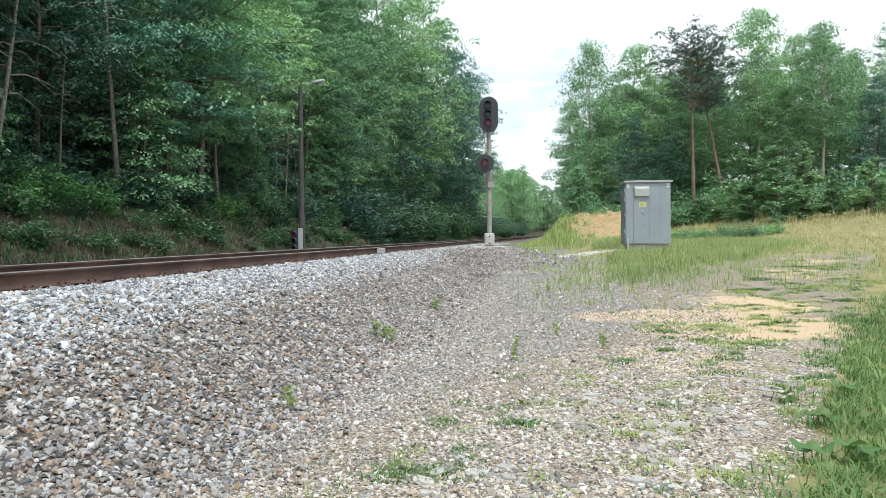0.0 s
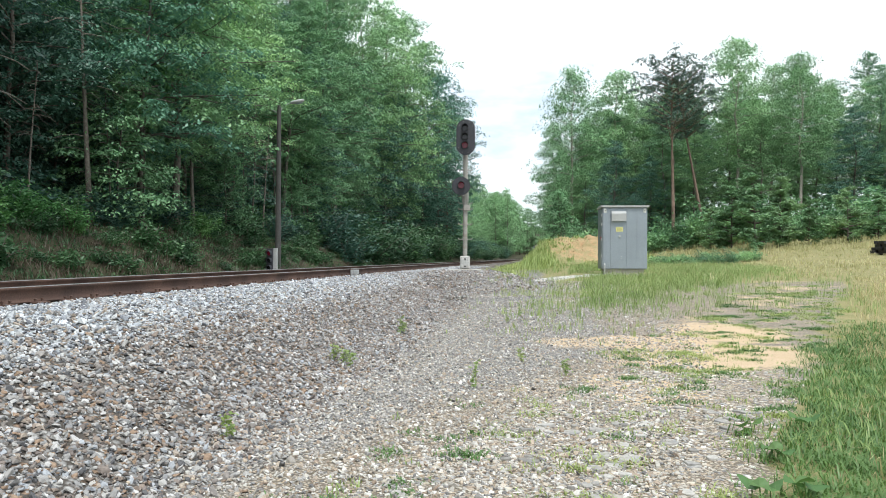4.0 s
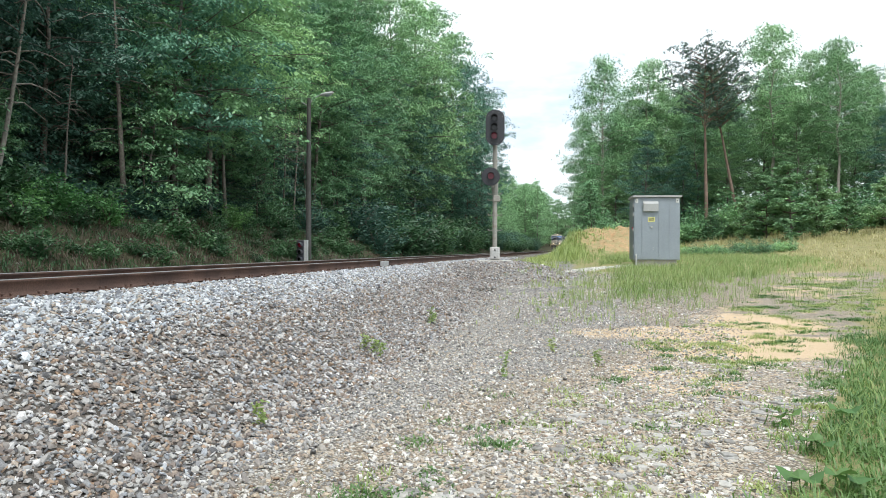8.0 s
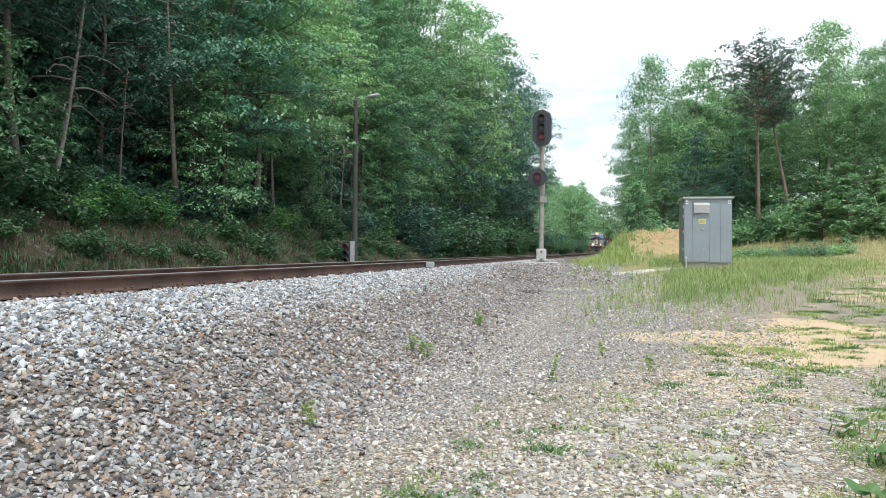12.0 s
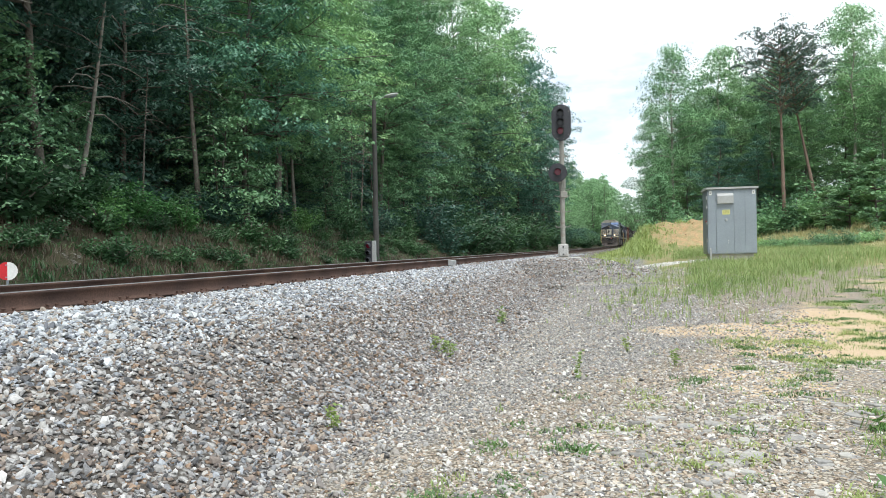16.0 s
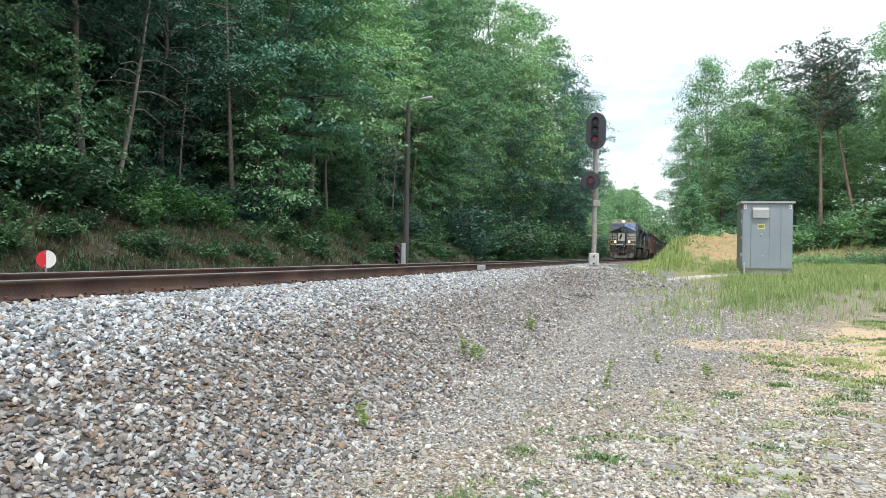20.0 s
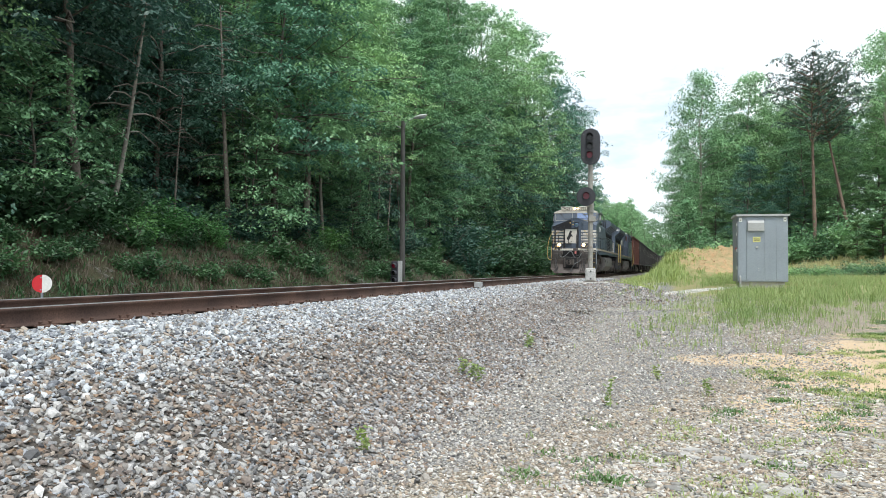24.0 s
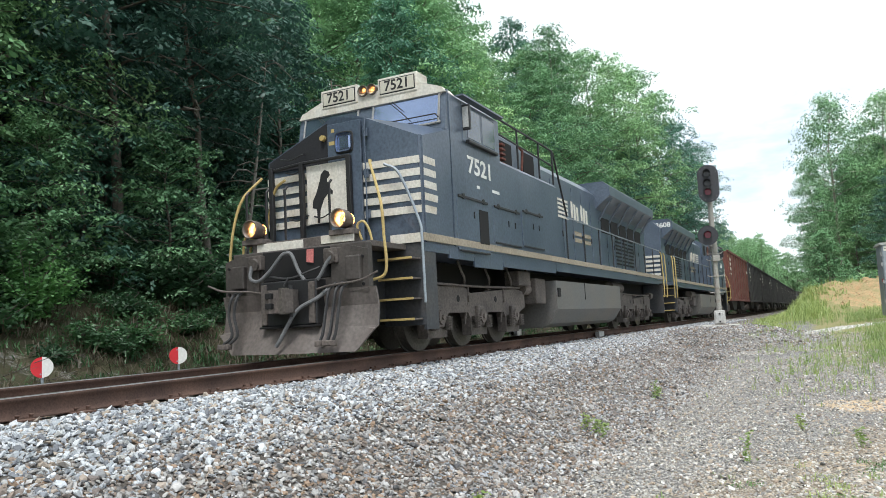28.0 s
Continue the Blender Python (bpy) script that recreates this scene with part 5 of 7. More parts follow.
def oval(w, h, n=40):
    """Outline of an upright board with round ends, in (x, z)."""
    r = w / 2
    out = []
    for k in range(n):
        a = 2 * math.pi * k / n
        out.append((r * math.cos(a), r * math.sin(a) + (h / 2 - r) * (1 if math.sin(a) >= 0 else -1)))
    return out


def hood_lamp(head, x, z, lens, y0=-0.05, r=0.105):
    """Lens with its visor on a signal head."""
    unit = part("lens", rod(bmesh.new(), (x, y0, z), (x, y0 - 0.03, z), r, r, 20), lens, head, "lit red lens" if lens is RED_LENS else "")
    bm = bmesh.new()
    n = 14
    ring = []
    for k in range(n + 1):
        a = math.pi * (-0.18 + 1.36 * k / n)
        d = 0.20 + 0.06 * math.sin(max(a, 0))
        ring.append([bm.verts.new((x + rr * math.cos(a), yy, z + rr * math.sin(a))) for yy, rr in ((y0, r + 0.02), (y0 - d, r + 0.01), (y0 - d, r), (y0, r + 0.008))])
    for p, q in zip(ring, ring[1:]):
        for i in range(4):
            bm.faces.new((p[i], p[(i + 1) % 4], q[(i + 1) % 4], q[i]))
    bm.faces.new(ring[0])
    bm.faces.new(ring[-1])
    bmesh.ops.recalc_face_normals(bm, faces=bm.faces)
    part("visor", bm, HEADPAINT, unit)


def build_signal(x, y, z, turn):
    sig = tagged(new("railway_signal"), "tall grey signal mast with two dark heads, lit red", "railway signal")
    sig.matrix_basis = pose(x, y, z, 0, 0, turn)
    part("foundation", box(bmesh.new(), -0.55, 0.55, -0.50, 0.50, -0.5, 0.06, 0.03), CONCRETE, sig)
    part("mast", rod(bmesh.new(), (0, 0, 0.1), (0, 0, 4.3), 0.078, 0.074, 16), MAST, sig)
    bm = box(bmesh.new(), -0.165, 0.165, -0.165, 0.165, 0.06, 0.5, 0.035)
    for k in (-1, 1):
        box(bm, -0.13, 0.13, 0.16 * k, 0.19 * k, 0.1, 0.44, 0.02)
    base = part("base_casting", bm, BASE_GREY, sig, "white-painted cast base")
    for zz in (0.16, 0.40):
        part("bolt", rod(bmesh.new(), (0.0, -0.20, zz), (0.0, -0.235, zz), 0.03, 0.03, 6), BLACK, base)
    part("base_flange", box(bmesh.new(), -0.24, 0.24, -0.24, 0.24, 0.03, 0.07, 0.01), GRIME_BASE, base)
    # steps up the mast
    for zz in (1.05, 1.55, 2.05, 2.25, 3.35):
        bm = bar(bmesh.new(), [(-0.24, -0.02, zz + 0.05), (-0.2, 0, zz), (0.2, 0, zz), (0.24, -0.02, zz + 0.05)], 0.014)
        rod(bm, (0, 0, zz - 0.03), (0, 0, zz + 0.03), 0.1, 0.1, 12)
        part("mast_step", bm, MAST, sig)
    # lower head on a bracket
    bm = rod(bmesh.new(), (0, -0.02, 2.3), (0, -0.02, 2.62), 0.11, 0.11, 12)
    bar(bm, [(0, -0.05, 2.45), (-0.16, -0.2, 2.55), (-0.16, -0.22, 2.75)], 0.035)
    part("head_bracket", bm, MAST, sig)
    bm = bmesh.new()
    bmesh.ops.create_cone(bm, cap_ends=True, segments=40, radius1=0.30, radius2=0.30, depth=0.02, matrix=pose(-0.14, -0.30, 2.80, 90))
    low = part("lower_head", bm, HEADPAINT, sig, "round dark signal head")
    part("lamp_case", box(bmesh.new(), -0.28, 0.0, -0.29, -0.08, 2.64, 2.96, 0.03), HEADPAINT, low)
    hood_lamp(low, -0.14, 2.82, RED_LENS, -0.31)
    bm = bmesh.new()
    prism(bm, [(a, b) for a, b in oval(0.62, 1.18)], "y", -0.02, 0.0)
    up = part("upper_head", bm, HEADPAINT, sig, "tall oval dark signal head with three lamps")
    up.matrix_basis = pose(0, -0.20, 4.42)
    part("lamp_case", box(bmesh.new(), -0.17, 0.17, 0.0, 0.2, -0.48, 0.48, 0.03), HEADPAINT, up)
    for k, zz in enumerate((0.31, 0.02, -0.27)):
        hood_lamp(up, -0.03, zz, RED_LENS if k == 2 else DARK_LENS, -0.02, 0.10)
    for k in range(8):
        a = k * 0.785 + 0.3
        px, pz = 0.25 * math.cos(a), 0.25 * math.sin(a) + 0.28 * (1 if math.sin(a) > 0 else -1)
        part("bolt", rod(bmesh.new(), (px, -0.02, pz), (px, -0.035, pz), 0.012, 0.012, 6), MAST, up)
    part("junction_box", box(bmesh.new(), -0.06, 0.16, -0.14, 0.0, 2.0, 2.2, 0.02), MAST, sig)
    return sig


GRIME_BASE = mat("rusty base plate", (0.14, 0.11, 0.09), 0.9, vary=0.3)


# ---- cabinet ----
def build_cabinet(x, y, z, turn):
    cab = tagged(new("equipment_cabinet"), "grey sheet-metal trackside equipment cabinet with an overhanging lid", "equipment cabinet")
    cab.matrix_basis = pose(x, y, z, 0, 0, turn)
    W, D, H = 1.72, 1.5, 2.47
    part("plinth", box(bmesh.new(), 0.1, W - 0.1, 0.1, D - 0.1, -0.25, 0.06, 0.01), CONCRETE, cab)
    part("body", box(bmesh.new(), 0, W, 0, D, 0.05, H, 0.012), GALV, cab)
    # pressed front panels: one broad and a door with raised edges
    for a, b in ((0.03, 0.28), (0.93, 1.30), (1.32, W - 0.03)):
        part("front_panel", box(bmesh.new(), a, b, -0.012, 0.004, 0.09, H - 0.05, 0.004), GALV, cab)
    door = part("door", box(bmesh.new(), 0.30, 0.91, -0.022, 0.004, 0.09, H - 0.05, 0.006), GALV, cab)
    part("door_handle", rod(bmesh.new(), (0.66, -0.02, 1.33), (0.66, -0.07, 1.33), 0.045, 0.04, 14), GALV_ROOF, door, "round lock hasp")
    part("notice", box(bmesh.new(), 0.52, 0.78, -0.03, -0.02, 1.52, 1.70), YELLOWTAG, door, "pale yellow notice")
    for zz in (1.57, 1.61, 1.65):
        part("notice_line", box(bmesh.new(), 0.55, 0.75, -0.033, -0.029, zz, zz + 0.015), HEADPAINT, door)
    for zz in (0.55, 0.46):
        part("rivet", rod(bmesh.new(), (0.72, -0.02, zz), (0.72, -0.03, zz), 0.015, 0.012, 8), WHITE, door)
    bm = bmesh.new()
    prism(bm, [(-0.14, 1.93), (0.0, 1.93), (0.0, 2.31), (-0.06, 2.31), (-0.14, 2.22)], "x", 0.34, 0.90)
    part("vent_hood", bm, GALV_ROOF, cab, "pale vent hood over the door")
    for xx in (0.10, W - 0.10):
        e = part("lifting_eye", box(bmesh.new(), xx - 0.05, xx + 0.05, -0.03, 0.0, H - 0.21, H - 0.05, 0.01), WHITE, cab, "white lifting plate")
        part("eye_hole", rod(bmesh.new(), (xx, -0.03, H - 0.14), (xx, -0.036, H - 0.14), 0.022, 0.022, 10), BLACK, e)
    bm = bmesh.new()
    prism(bm, [(-0.10, H + 0.0), (D + 0.08, H - 0.0), (D + 0.08, H + 0.05), (D / 2, H + 0.10), (-0.10, H + 0.07)], "x", -0.06, W + 0.06)
    part("roof", bm, GALV_ROOF, cab, "pale weathered metal lid")
    # hinges and conduit on the end wall
    for zz in (0.5, 1.15, 1.75, 2.1):
        part("hinge", box(bmesh.new(), -0.05, 0.0, 0.05, 0.12, zz, zz + 0.12, 0.01), GALV_ROOF, cab)
    part("end_door", box(bmesh.new(), -0.02, 0.0, 0.15, D - 0.15, 0.12, H - 0.1, 0.006), GALV, cab)
    part("padlock", box(bmesh.new(), -0.05, -0.0, 0.2, 0.26, 1.22, 1.32, 0.01), RED, cab)
    part("conduit", bar(bmesh.new(), [(0.08, -0.05, -0.2), (0.08, -0.05, 0.2), (0.08, 0.0, 0.26)], 0.035), GALV_ROOF, cab)
    return cab


build_signal(4.0, 24.1, -0.09, -9)
build_cabinet(10.05, 27.75, -0.11, -13)


# ---- lamp pole ----
def build_lamp_pole(x, y):
    lp = tagged(new("street_lamp"), "weathered timber pole with a street lamp on an arm", "street lamp")
    lp.matrix_basis = pose(x, y, at_ground(x, y, -0.1), 0, 0, -14)
    part("pole", rod(bmesh.new(), (0, 0, 0), (0.0, 0, 7.35), 0.13, 0.085, 14), POLE, lp)
    part("arm", bar(bmesh.new(), [(0.05, 0, 7.1), (0.18, 0, 7.3), (0.4, 0, 7.42), (0.55, 0, 7.45)], 0.025), GALV_ROOF, lp)
    part("arm_brace", bar(bmesh.new(), [(-0.35, 0, 7.2), (-0.05, 0, 7.0)], 0.025), GALV_ROOF, lp)
    bm = bmesh.new()
    bmesh.ops.create_uvsphere(bm, u_segments=16, v_segments=10, radius=1, matrix=pose(0.8, 0, 7.5, 0, -10) @ Matrix.Diagonal((0.34, 0.14, 0.085, 1)))
    head = part("lamp_head", bm, GALV_ROOF, lp, "pale cobra-head lamp", smooth=True)
    bm = bmesh.new()
    bmesh.ops.create_uvsphere(bm, u_segments=14, v_segments=8, radius=1, matrix=pose(0.87, 0, 7.46, 0, -10) @ Matrix.Diagonal((0.18, 0.11, 0.07, 1)))
    part("lamp_glass", bm, GALV, head, smooth=True)
    return lp


build_lamp_pole(-2.84, 32.7)


# ---- dwarf signal beyond the track ----
def build_dwarf(x, y):
    dw = tagged(new("dwarf_signal"), "short trackside signal with three hooded lamps, red lit", "railway signal")
    dw.matrix_basis = pose(x, y, at_ground(x, y), 0, 0, -14)
    up = 0.68 - at_ground(x, y)
    part("post", box(bmesh.new(), 0.0, 0.14, 0.0, 0.14, 0, up, 0.01), GALV_ROOF, dw, "pale metal post")
    hd = part("head", box(bmesh.new(), -0.26, 0.0, -0.06, 0.14, up - 1.0, up - 0.02, 0.02), HEADPAINT, dw)
    for k in range(3):
        hood_lamp(hd, -0.13, up - 0.2 - 0.28 * k, RED_LENS if k == 0 else DARK_LENS, -0.06, 0.09)
    part("footing", box(bmesh.new(), -0.2, 0.3, -0.2, 0.3, -0.2, 0.06, 0.02), CONCRETE, dw)


build_dwarf(-2.72, 29.3)


# ---- round red and white markers ----
def build_marker(x, y, z, turn):
    g0 = at_ground(float(x), float(y))
    mk = tagged(new("track_marker"), "round marker sign, half red half white, on a stake", "trackside sign", "track markers")
    mk.matrix_basis = pose(float(x), float(y), g0, 0, 0, turn)
    c = z - g0
    part("stake", box(bmesh.new(), -0.02, 0.02, 0.01, 0.03, -0.2, c + 0.1, 0.003), GALV, mk)
    for a0, m, nm in ((90, RED, "red_half"), (-90, WHITE, "white_half")):
        pts = [(0.165 * math.cos(radians(a0 + 180 * k / 16)), c + 0.165 * math.sin(radians(a0 + 180 * k / 16))) for k in range(17)]
        part(nm, prism(bmesh.new(), pts, "y", -0.006, 0.006), m, mk)
    for k in (-1, 1):
        part("bolt", rod(bmesh.new(), (-0.02, -0.004, c + 0.11 * k), (-0.02, -0.012, c + 0.11 * k), 0.014, 0.014, 8), GALV, mk)


build_marker(-7.78, 13.3, 0.07, 22)
build_marker(-8.58, 10.62, 0.05, 30)


# ---- rail joint box, cable, timber stack, bright rock ----
def build_bond_box():
    bx = tagged(new("rail_bond_box"), "small pale cable box clamped beside the rail", "cable box")
    bx.matrix_basis = track_pose(21.6, -0.13)
    part("housing", box(bmesh.new(), -0.28, 0.28, -0.98, -0.86, -0.05, 0.10, 0.015), GALV_ROOF, bx)
    part("cable", bar(bmesh.new(), [(0.28, -0.92, 0.02), (0.5, -0.98, -0.05), (0.7, -1.2, -0.1)], 0.015), BLACK, bx)


build_bond_box()


def build_wire():
    """Slack overhead wire from the lamp pole, in front of the trees."""
    pts = []
    for k in range(41):
        s = 30.6 - 45 * k / 40
        x, y = spot(s, -4.97)
        pts.append((float(x), float(y), 4.6 + 0.0045 * (s - 8) ** 2))
    v, f = tube(np.array(pts), np.full(len(pts), 0.005), 5)
    tagged(new("overhead_wire", raw_mesh("overhead_wire", v, f, POLE)), "thin slack overhead wire running past the trees", "cable")


build_wire()


def build_timber_stack(x, y):
    g = np.random.default_rng(9)
    me = mesh_of("old_tie", box(bmesh.new(), -1.3, 1.3, -0.11, 0.11, 0, 0.17, 0.015), BLACK)
    for row in range(4):
        for k in range(6 - row):
            ob = tagged(new("old_tie", me), "dark old timber tie stacked in the field", "timber", "stack of old ties")
            ob.matrix_basis = pose(x + g.uniform(-0.1, 0.1), y + 0.25 * k + 0.12 * row, at_ground(x, y) + 0.172 * row, 0, 0, g.uniform(-1.5, 1.5))


tx, ty = at_bearing(40.0, 47)
build_timber_stack(tx, ty)


# ---- train ----
LOCO_BLACK = mat("dusty black locomotive paint", (0.070, 0.094, 0.134), 0.30, vary=0.22, scale=0.7, fine=22, bump=0.02, second=(0.098, 0.122, 0.160), cover=0.4, edge=0.4)
CREAM = mat("soiled white paint", (0.63, 0.605, 0.55), 0.6, vary=0.14, scale=2.5, fine=25, bump=0.03, second=(0.44, 0.385, 0.31), cover=0.25, edge=0.3)
SILL = mat("dusty cream sill", (0.30, 0.255, 0.195), 0.7, vary=0.2, scale=2, fine=25, bump=0.05)
GRIME = mat("brown running gear grime", (0.088, 0.076, 0.070), 0.85, vary=0.3, scale=1.8, fine=25, bump=0.25, second=(0.125, 0.105, 0.095), cover=0.4, edge=0.4)
TANKPAINT = mat("dusty fuel tank", (0.135, 0.137, 0.137), 0.6, vary=0.15, scale=1.0, fine=20, bump=0.06, second=(0.14, 0.122, 0.102), cover=0.4, edge=0.5)
WHEELSTEEL = mat("wheel steel", (0.10, 0.09, 0.08), 0.6, 0.4, 0.3, 3, 30, 0.1)
# near-black: shade in recesses and under the walkway put into colour, also dark parts
NEAR_BLACK = mat("dark opening", (0.008, 0.008, 0.009), 0.9, vary=0.2, bump=0.0)
YELLOW = mat("safety yellow", (0.44, 0.33, 0.13), 0.6, vary=0.15, scale=3, fine=30)
PLOW = mat("brown dusty plow paint", (0.112, 0.092, 0.084), 0.75, vary=0.2, scale=1.5, fine=20, bump=0.08, second=(0.135, 0.12, 0.113), cover=0.4, edge=0.5)
RUBBER_GREY = mat("pale window seal", (0.30, 0.30, 0.30), 0.6, vary=0.15)
NOSE_BLACK = mat("matt black antiglare paint", (0.014, 0.015, 0.019), 0.8, vary=0.25, scale=2, fine=30, bump=0.03)
STAIR = mat("dull stairwell paint", (0.040, 0.047, 0.058), 0.6, vary=0.25, scale=1.5, fine=22, bump=0.04, second=(0.066, 0.060, 0.056), cover=0.4, edge=0.4)
PILOT = mat("dark greasy pilot steel", (0.052, 0.045, 0.042), 0.6, vary=0.25, scale=2, fine=22, bump=0.06, second=(0.078, 0.068, 0.062), cover=0.4, edge=0.4)
HOSE = mat("rubber hose", (0.035, 0.035, 0.037), 0.6, vary=0.2)
HOSEGREY = mat("grey cable", (0.13, 0.135, 0.14), 0.6, vary=0.2)
GLASSY = mat("tinted cab glass", (0.05, 0.07, 0.10), 0.06, vary=0.1, bump=0.0, spec=1.0)
# blue metallic base puts the sky's reflection into the glass colour
WINDSCREEN = mat("reflecting windscreen", (0.22, 0.28, 0.42), 0.07, 0.75, vary=0.12, scale=1.2, bump=0.0, spec=1.0)
HEADLAMP = mat("lit headlamp", (0.4, 0.27, 0.15), 0.5, vary=0.0, bump=0.0, emit=(1.0, 0.46, 0.14), power=9.0)
BULB = mat("glowing bulb", (0.9, 0.8, 0.6), 0.5, vary=0.0, bump=0.0, emit=(1.0, 0.55, 0.20), power=160)
LAMP_SHELL = mat("lamp housing", (0.16, 0.13, 0.11), 0.45, 0.4, 0.2, 4, 30, 0.05)
DITCHLAMP = mat("lit ditch lamp", (0.35, 0.25, 0.15), 0.5, vary=0.0, bump=0.0, emit=(1.0, 0.42, 0.10), power=7.0)
NUMBOARD = mat("number board", (0.55, 0.52, 0.44), 0.5, vary=0.08, scale=3)
HOPPER_RED = mat("oxide red wagon paint", (0.17, 0.055, 0.042), 0.8, vary=0.25, scale=0.8, fine=18, bump=0.08, second=(0.11, 0.045, 0.036), cover=0.4, edge=0.4)
HOPPER_BLACK = mat("faded black wagon paint", (0.03, 0.03, 0.032), 0.75, vary=0.25, scale=0.8, fine=18, bump=0.08, second=(0.055, 0.05, 0.048), cover=0.35, edge=0.4)
SALMON = mat("faded red flag", (0.5, 0.16, 0.15), 0.8)


def text_mesh(words, size, material, depth=0.004, squeeze=1.0):
    """Raised characters as a mesh, in the x-z plane, centred, reading along +x when seen from -y."""
    cu = bpy.data.curves.new("text", "FONT")
    cu.body, cu.size, cu.extrude, cu.align_x, cu.align_y = words, size, depth, "CENTER", "CENTER"
    cu.offset = size * 0.018
    ob = bpy.data.objects.new("text", cu)
    scene.collection.objects.link(ob)
    me = bpy.data.meshes.new_from_object(ob.evaluated_get(bpy.context.evaluated_depsgraph_get()))
    bpy.data.objects.remove(ob)
    me.transform(Matrix.Rotation(radians(90), 4, "X") @ Matrix.Diagonal((squeeze, 1, 1, 1)))
    me.materials.clear()
    me.materials.append(material)
    return me


def sideways(me, x, y, z):
    """Lay a text mesh on a side wall: on the left side it reads towards the rear, on the right towards the front."""
    return pose(x, y, z, 0, 0, 180 if y > 0 else 0)


def wheel_me(r=0.53):
    bm = bmesh.new()
    for side in (-1, 1):
        rod(bm, (0, side * 0.69, 0), (0, side * 0.83, 0), r, r, 28)
        rod(bm, (0, side * 0.66, 0), (0, side * 0.69, 0), r + 0.028, r + 0.028, 28)
        rod(bm, (0, side * 0.83, 0), (0, side * 0.86, 0), r * 0.8, r * 0.3, 20)
    rod(bm, (0, -1.0, 0), (0, 1.0, 0), 0.08, 0.08, 10)
    for k in range(6):
        a = k * math.pi / 3
        for side in (-1, 1):
            rod(bm, (0.3 * math.cos(a), side * 0.83, 0.3 * math.sin(a)), (0.3 * math.cos(a), side * 0.865, 0.3 * math.sin(a)), 0.035, 0.035, 6)
    return mesh_of("wheelset", bm, WHEELSTEEL)


WHEELSET, WAGON_WHEELSET = wheel_me(), wheel_me(0.46)


def spring_me():
    bm = bmesh.new()
    for k in range(5):
        bmesh.ops.create_cone(bm, cap_ends=True, segments=12, radius1=0.085, radius2=0.085, depth=0.022, matrix=pose(0, 0, 0.045 * k))
    rod(bm, (0, 0, -0.02), (0, 0, 0.2), 0.055, 0.055, 8)
    return mesh_of("coil_spring", bm, GRIME)


SPRING = spring_me()


def loco_truck(loco, x0, axles):
    """Three-axle truck: cast side frames with pedestals, journal boxes, springs, brake cylinders."""
    tr = new("truck")
    tr.parent = loco
    for side in (1, -1):
        y = 1.08 * side
        bm = bmesh.new()
        front, back = axles[0] + 0.55, axles[2] - 0.75
        poly = [(front, 1.04), (front, 0.66)]
        for a in axles:
            poly += [(a + 0.44, 0.60), (a + 0.36, 0.50), (a + 0.34, 0.20), (a - 0.34, 0.20), (a - 0.36, 0.50), (a - 0.44, 0.60)]
        poly += [(back, 0.68), (back, 1.0), (axles[2] - 0.2, 1.06), (axles[1] + 0.3, 0.94), (axles[1] + 0.6, 1.06)]
        prism(bm, poly, "y", y - 0.09, y + 0.09)
        sf = part("side_frame", bm, GRIME, tr)
        for a0, a1 in zip(axles, axles[1:]):
            m = (a0 + a1) / 2
            part("frame_hole", rod(bmesh.new(), (m, y + 0.085 * side, 0.84), (m, y + 0.094 * side, 0.84), 0.06, 0.06, 12), NEAR_BLACK, sf)
        for a in axles:
            bm = box(bmesh.new(), a - 0.15, a + 0.15, y - 0.02, y + 0.14 * side + 0.02 * side, 0.36, 0.72, 0.03)
            rod(bm, (a, y, 0.53), (a, y + 0.2 * side, 0.53), 0.14, 0.12, 14)
            rod(bm, (a, y, 0.53), (a, y + 0.23 * side, 0.53), 0.05, 0.05, 8)
            part("journal_box", bm, GRIME, tr)
            for dx in (-0.24, 0.24):
                piece("coil_spring", SPRING, tr, pose(a + dx, y + 0.16 * side, 0.34))
        bm = bmesh.new()
        for a in (axles[0] + 0.62, axles[2] - 0.85):
            rod(bm, (a + 0.18, y + 0.05 * side, 1.06), (a - 0.18, y + 0.05 * side, 1.06), 0.12, 0.12, 14)
            rod(bm, (a - 0.18, y + 0.05 * side, 1.06), (a - 0.30, y + 0.05 * side, 1.06), 0.03, 0.03, 8)
        part("brake_cylinder", bm, GRIME, tr)
        bm = bmesh.new()
        bar(bm, [(axles[0] + 0.3, y + 0.12 * side, 1.08), (axles[1], y + 0.12 * side, 1.06), (axles[2] - 0.4, y + 0.12 * side, 1.08)], 0.022)
        for a in axles:
            rod(bm, (a + 0.42, y + 0.1 * side, 1.05), (a + 0.50, y + 0.04 * side, 0.4), 0.025, 0.025, 6)
            box(bm, a + 0.38, a + 0.46, y + 0.07 * side, y + 0.13 * side, 0.78, 0.9, 0.01)
        part("brake_rigging", bm, GRIME, tr)
    # bolster coloured near-black as the shade behind the truck sides
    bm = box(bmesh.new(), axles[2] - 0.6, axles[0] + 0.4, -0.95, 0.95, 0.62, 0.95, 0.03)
    part("truck_bolster", bm, NEAR_BLACK, tr)
    return tr


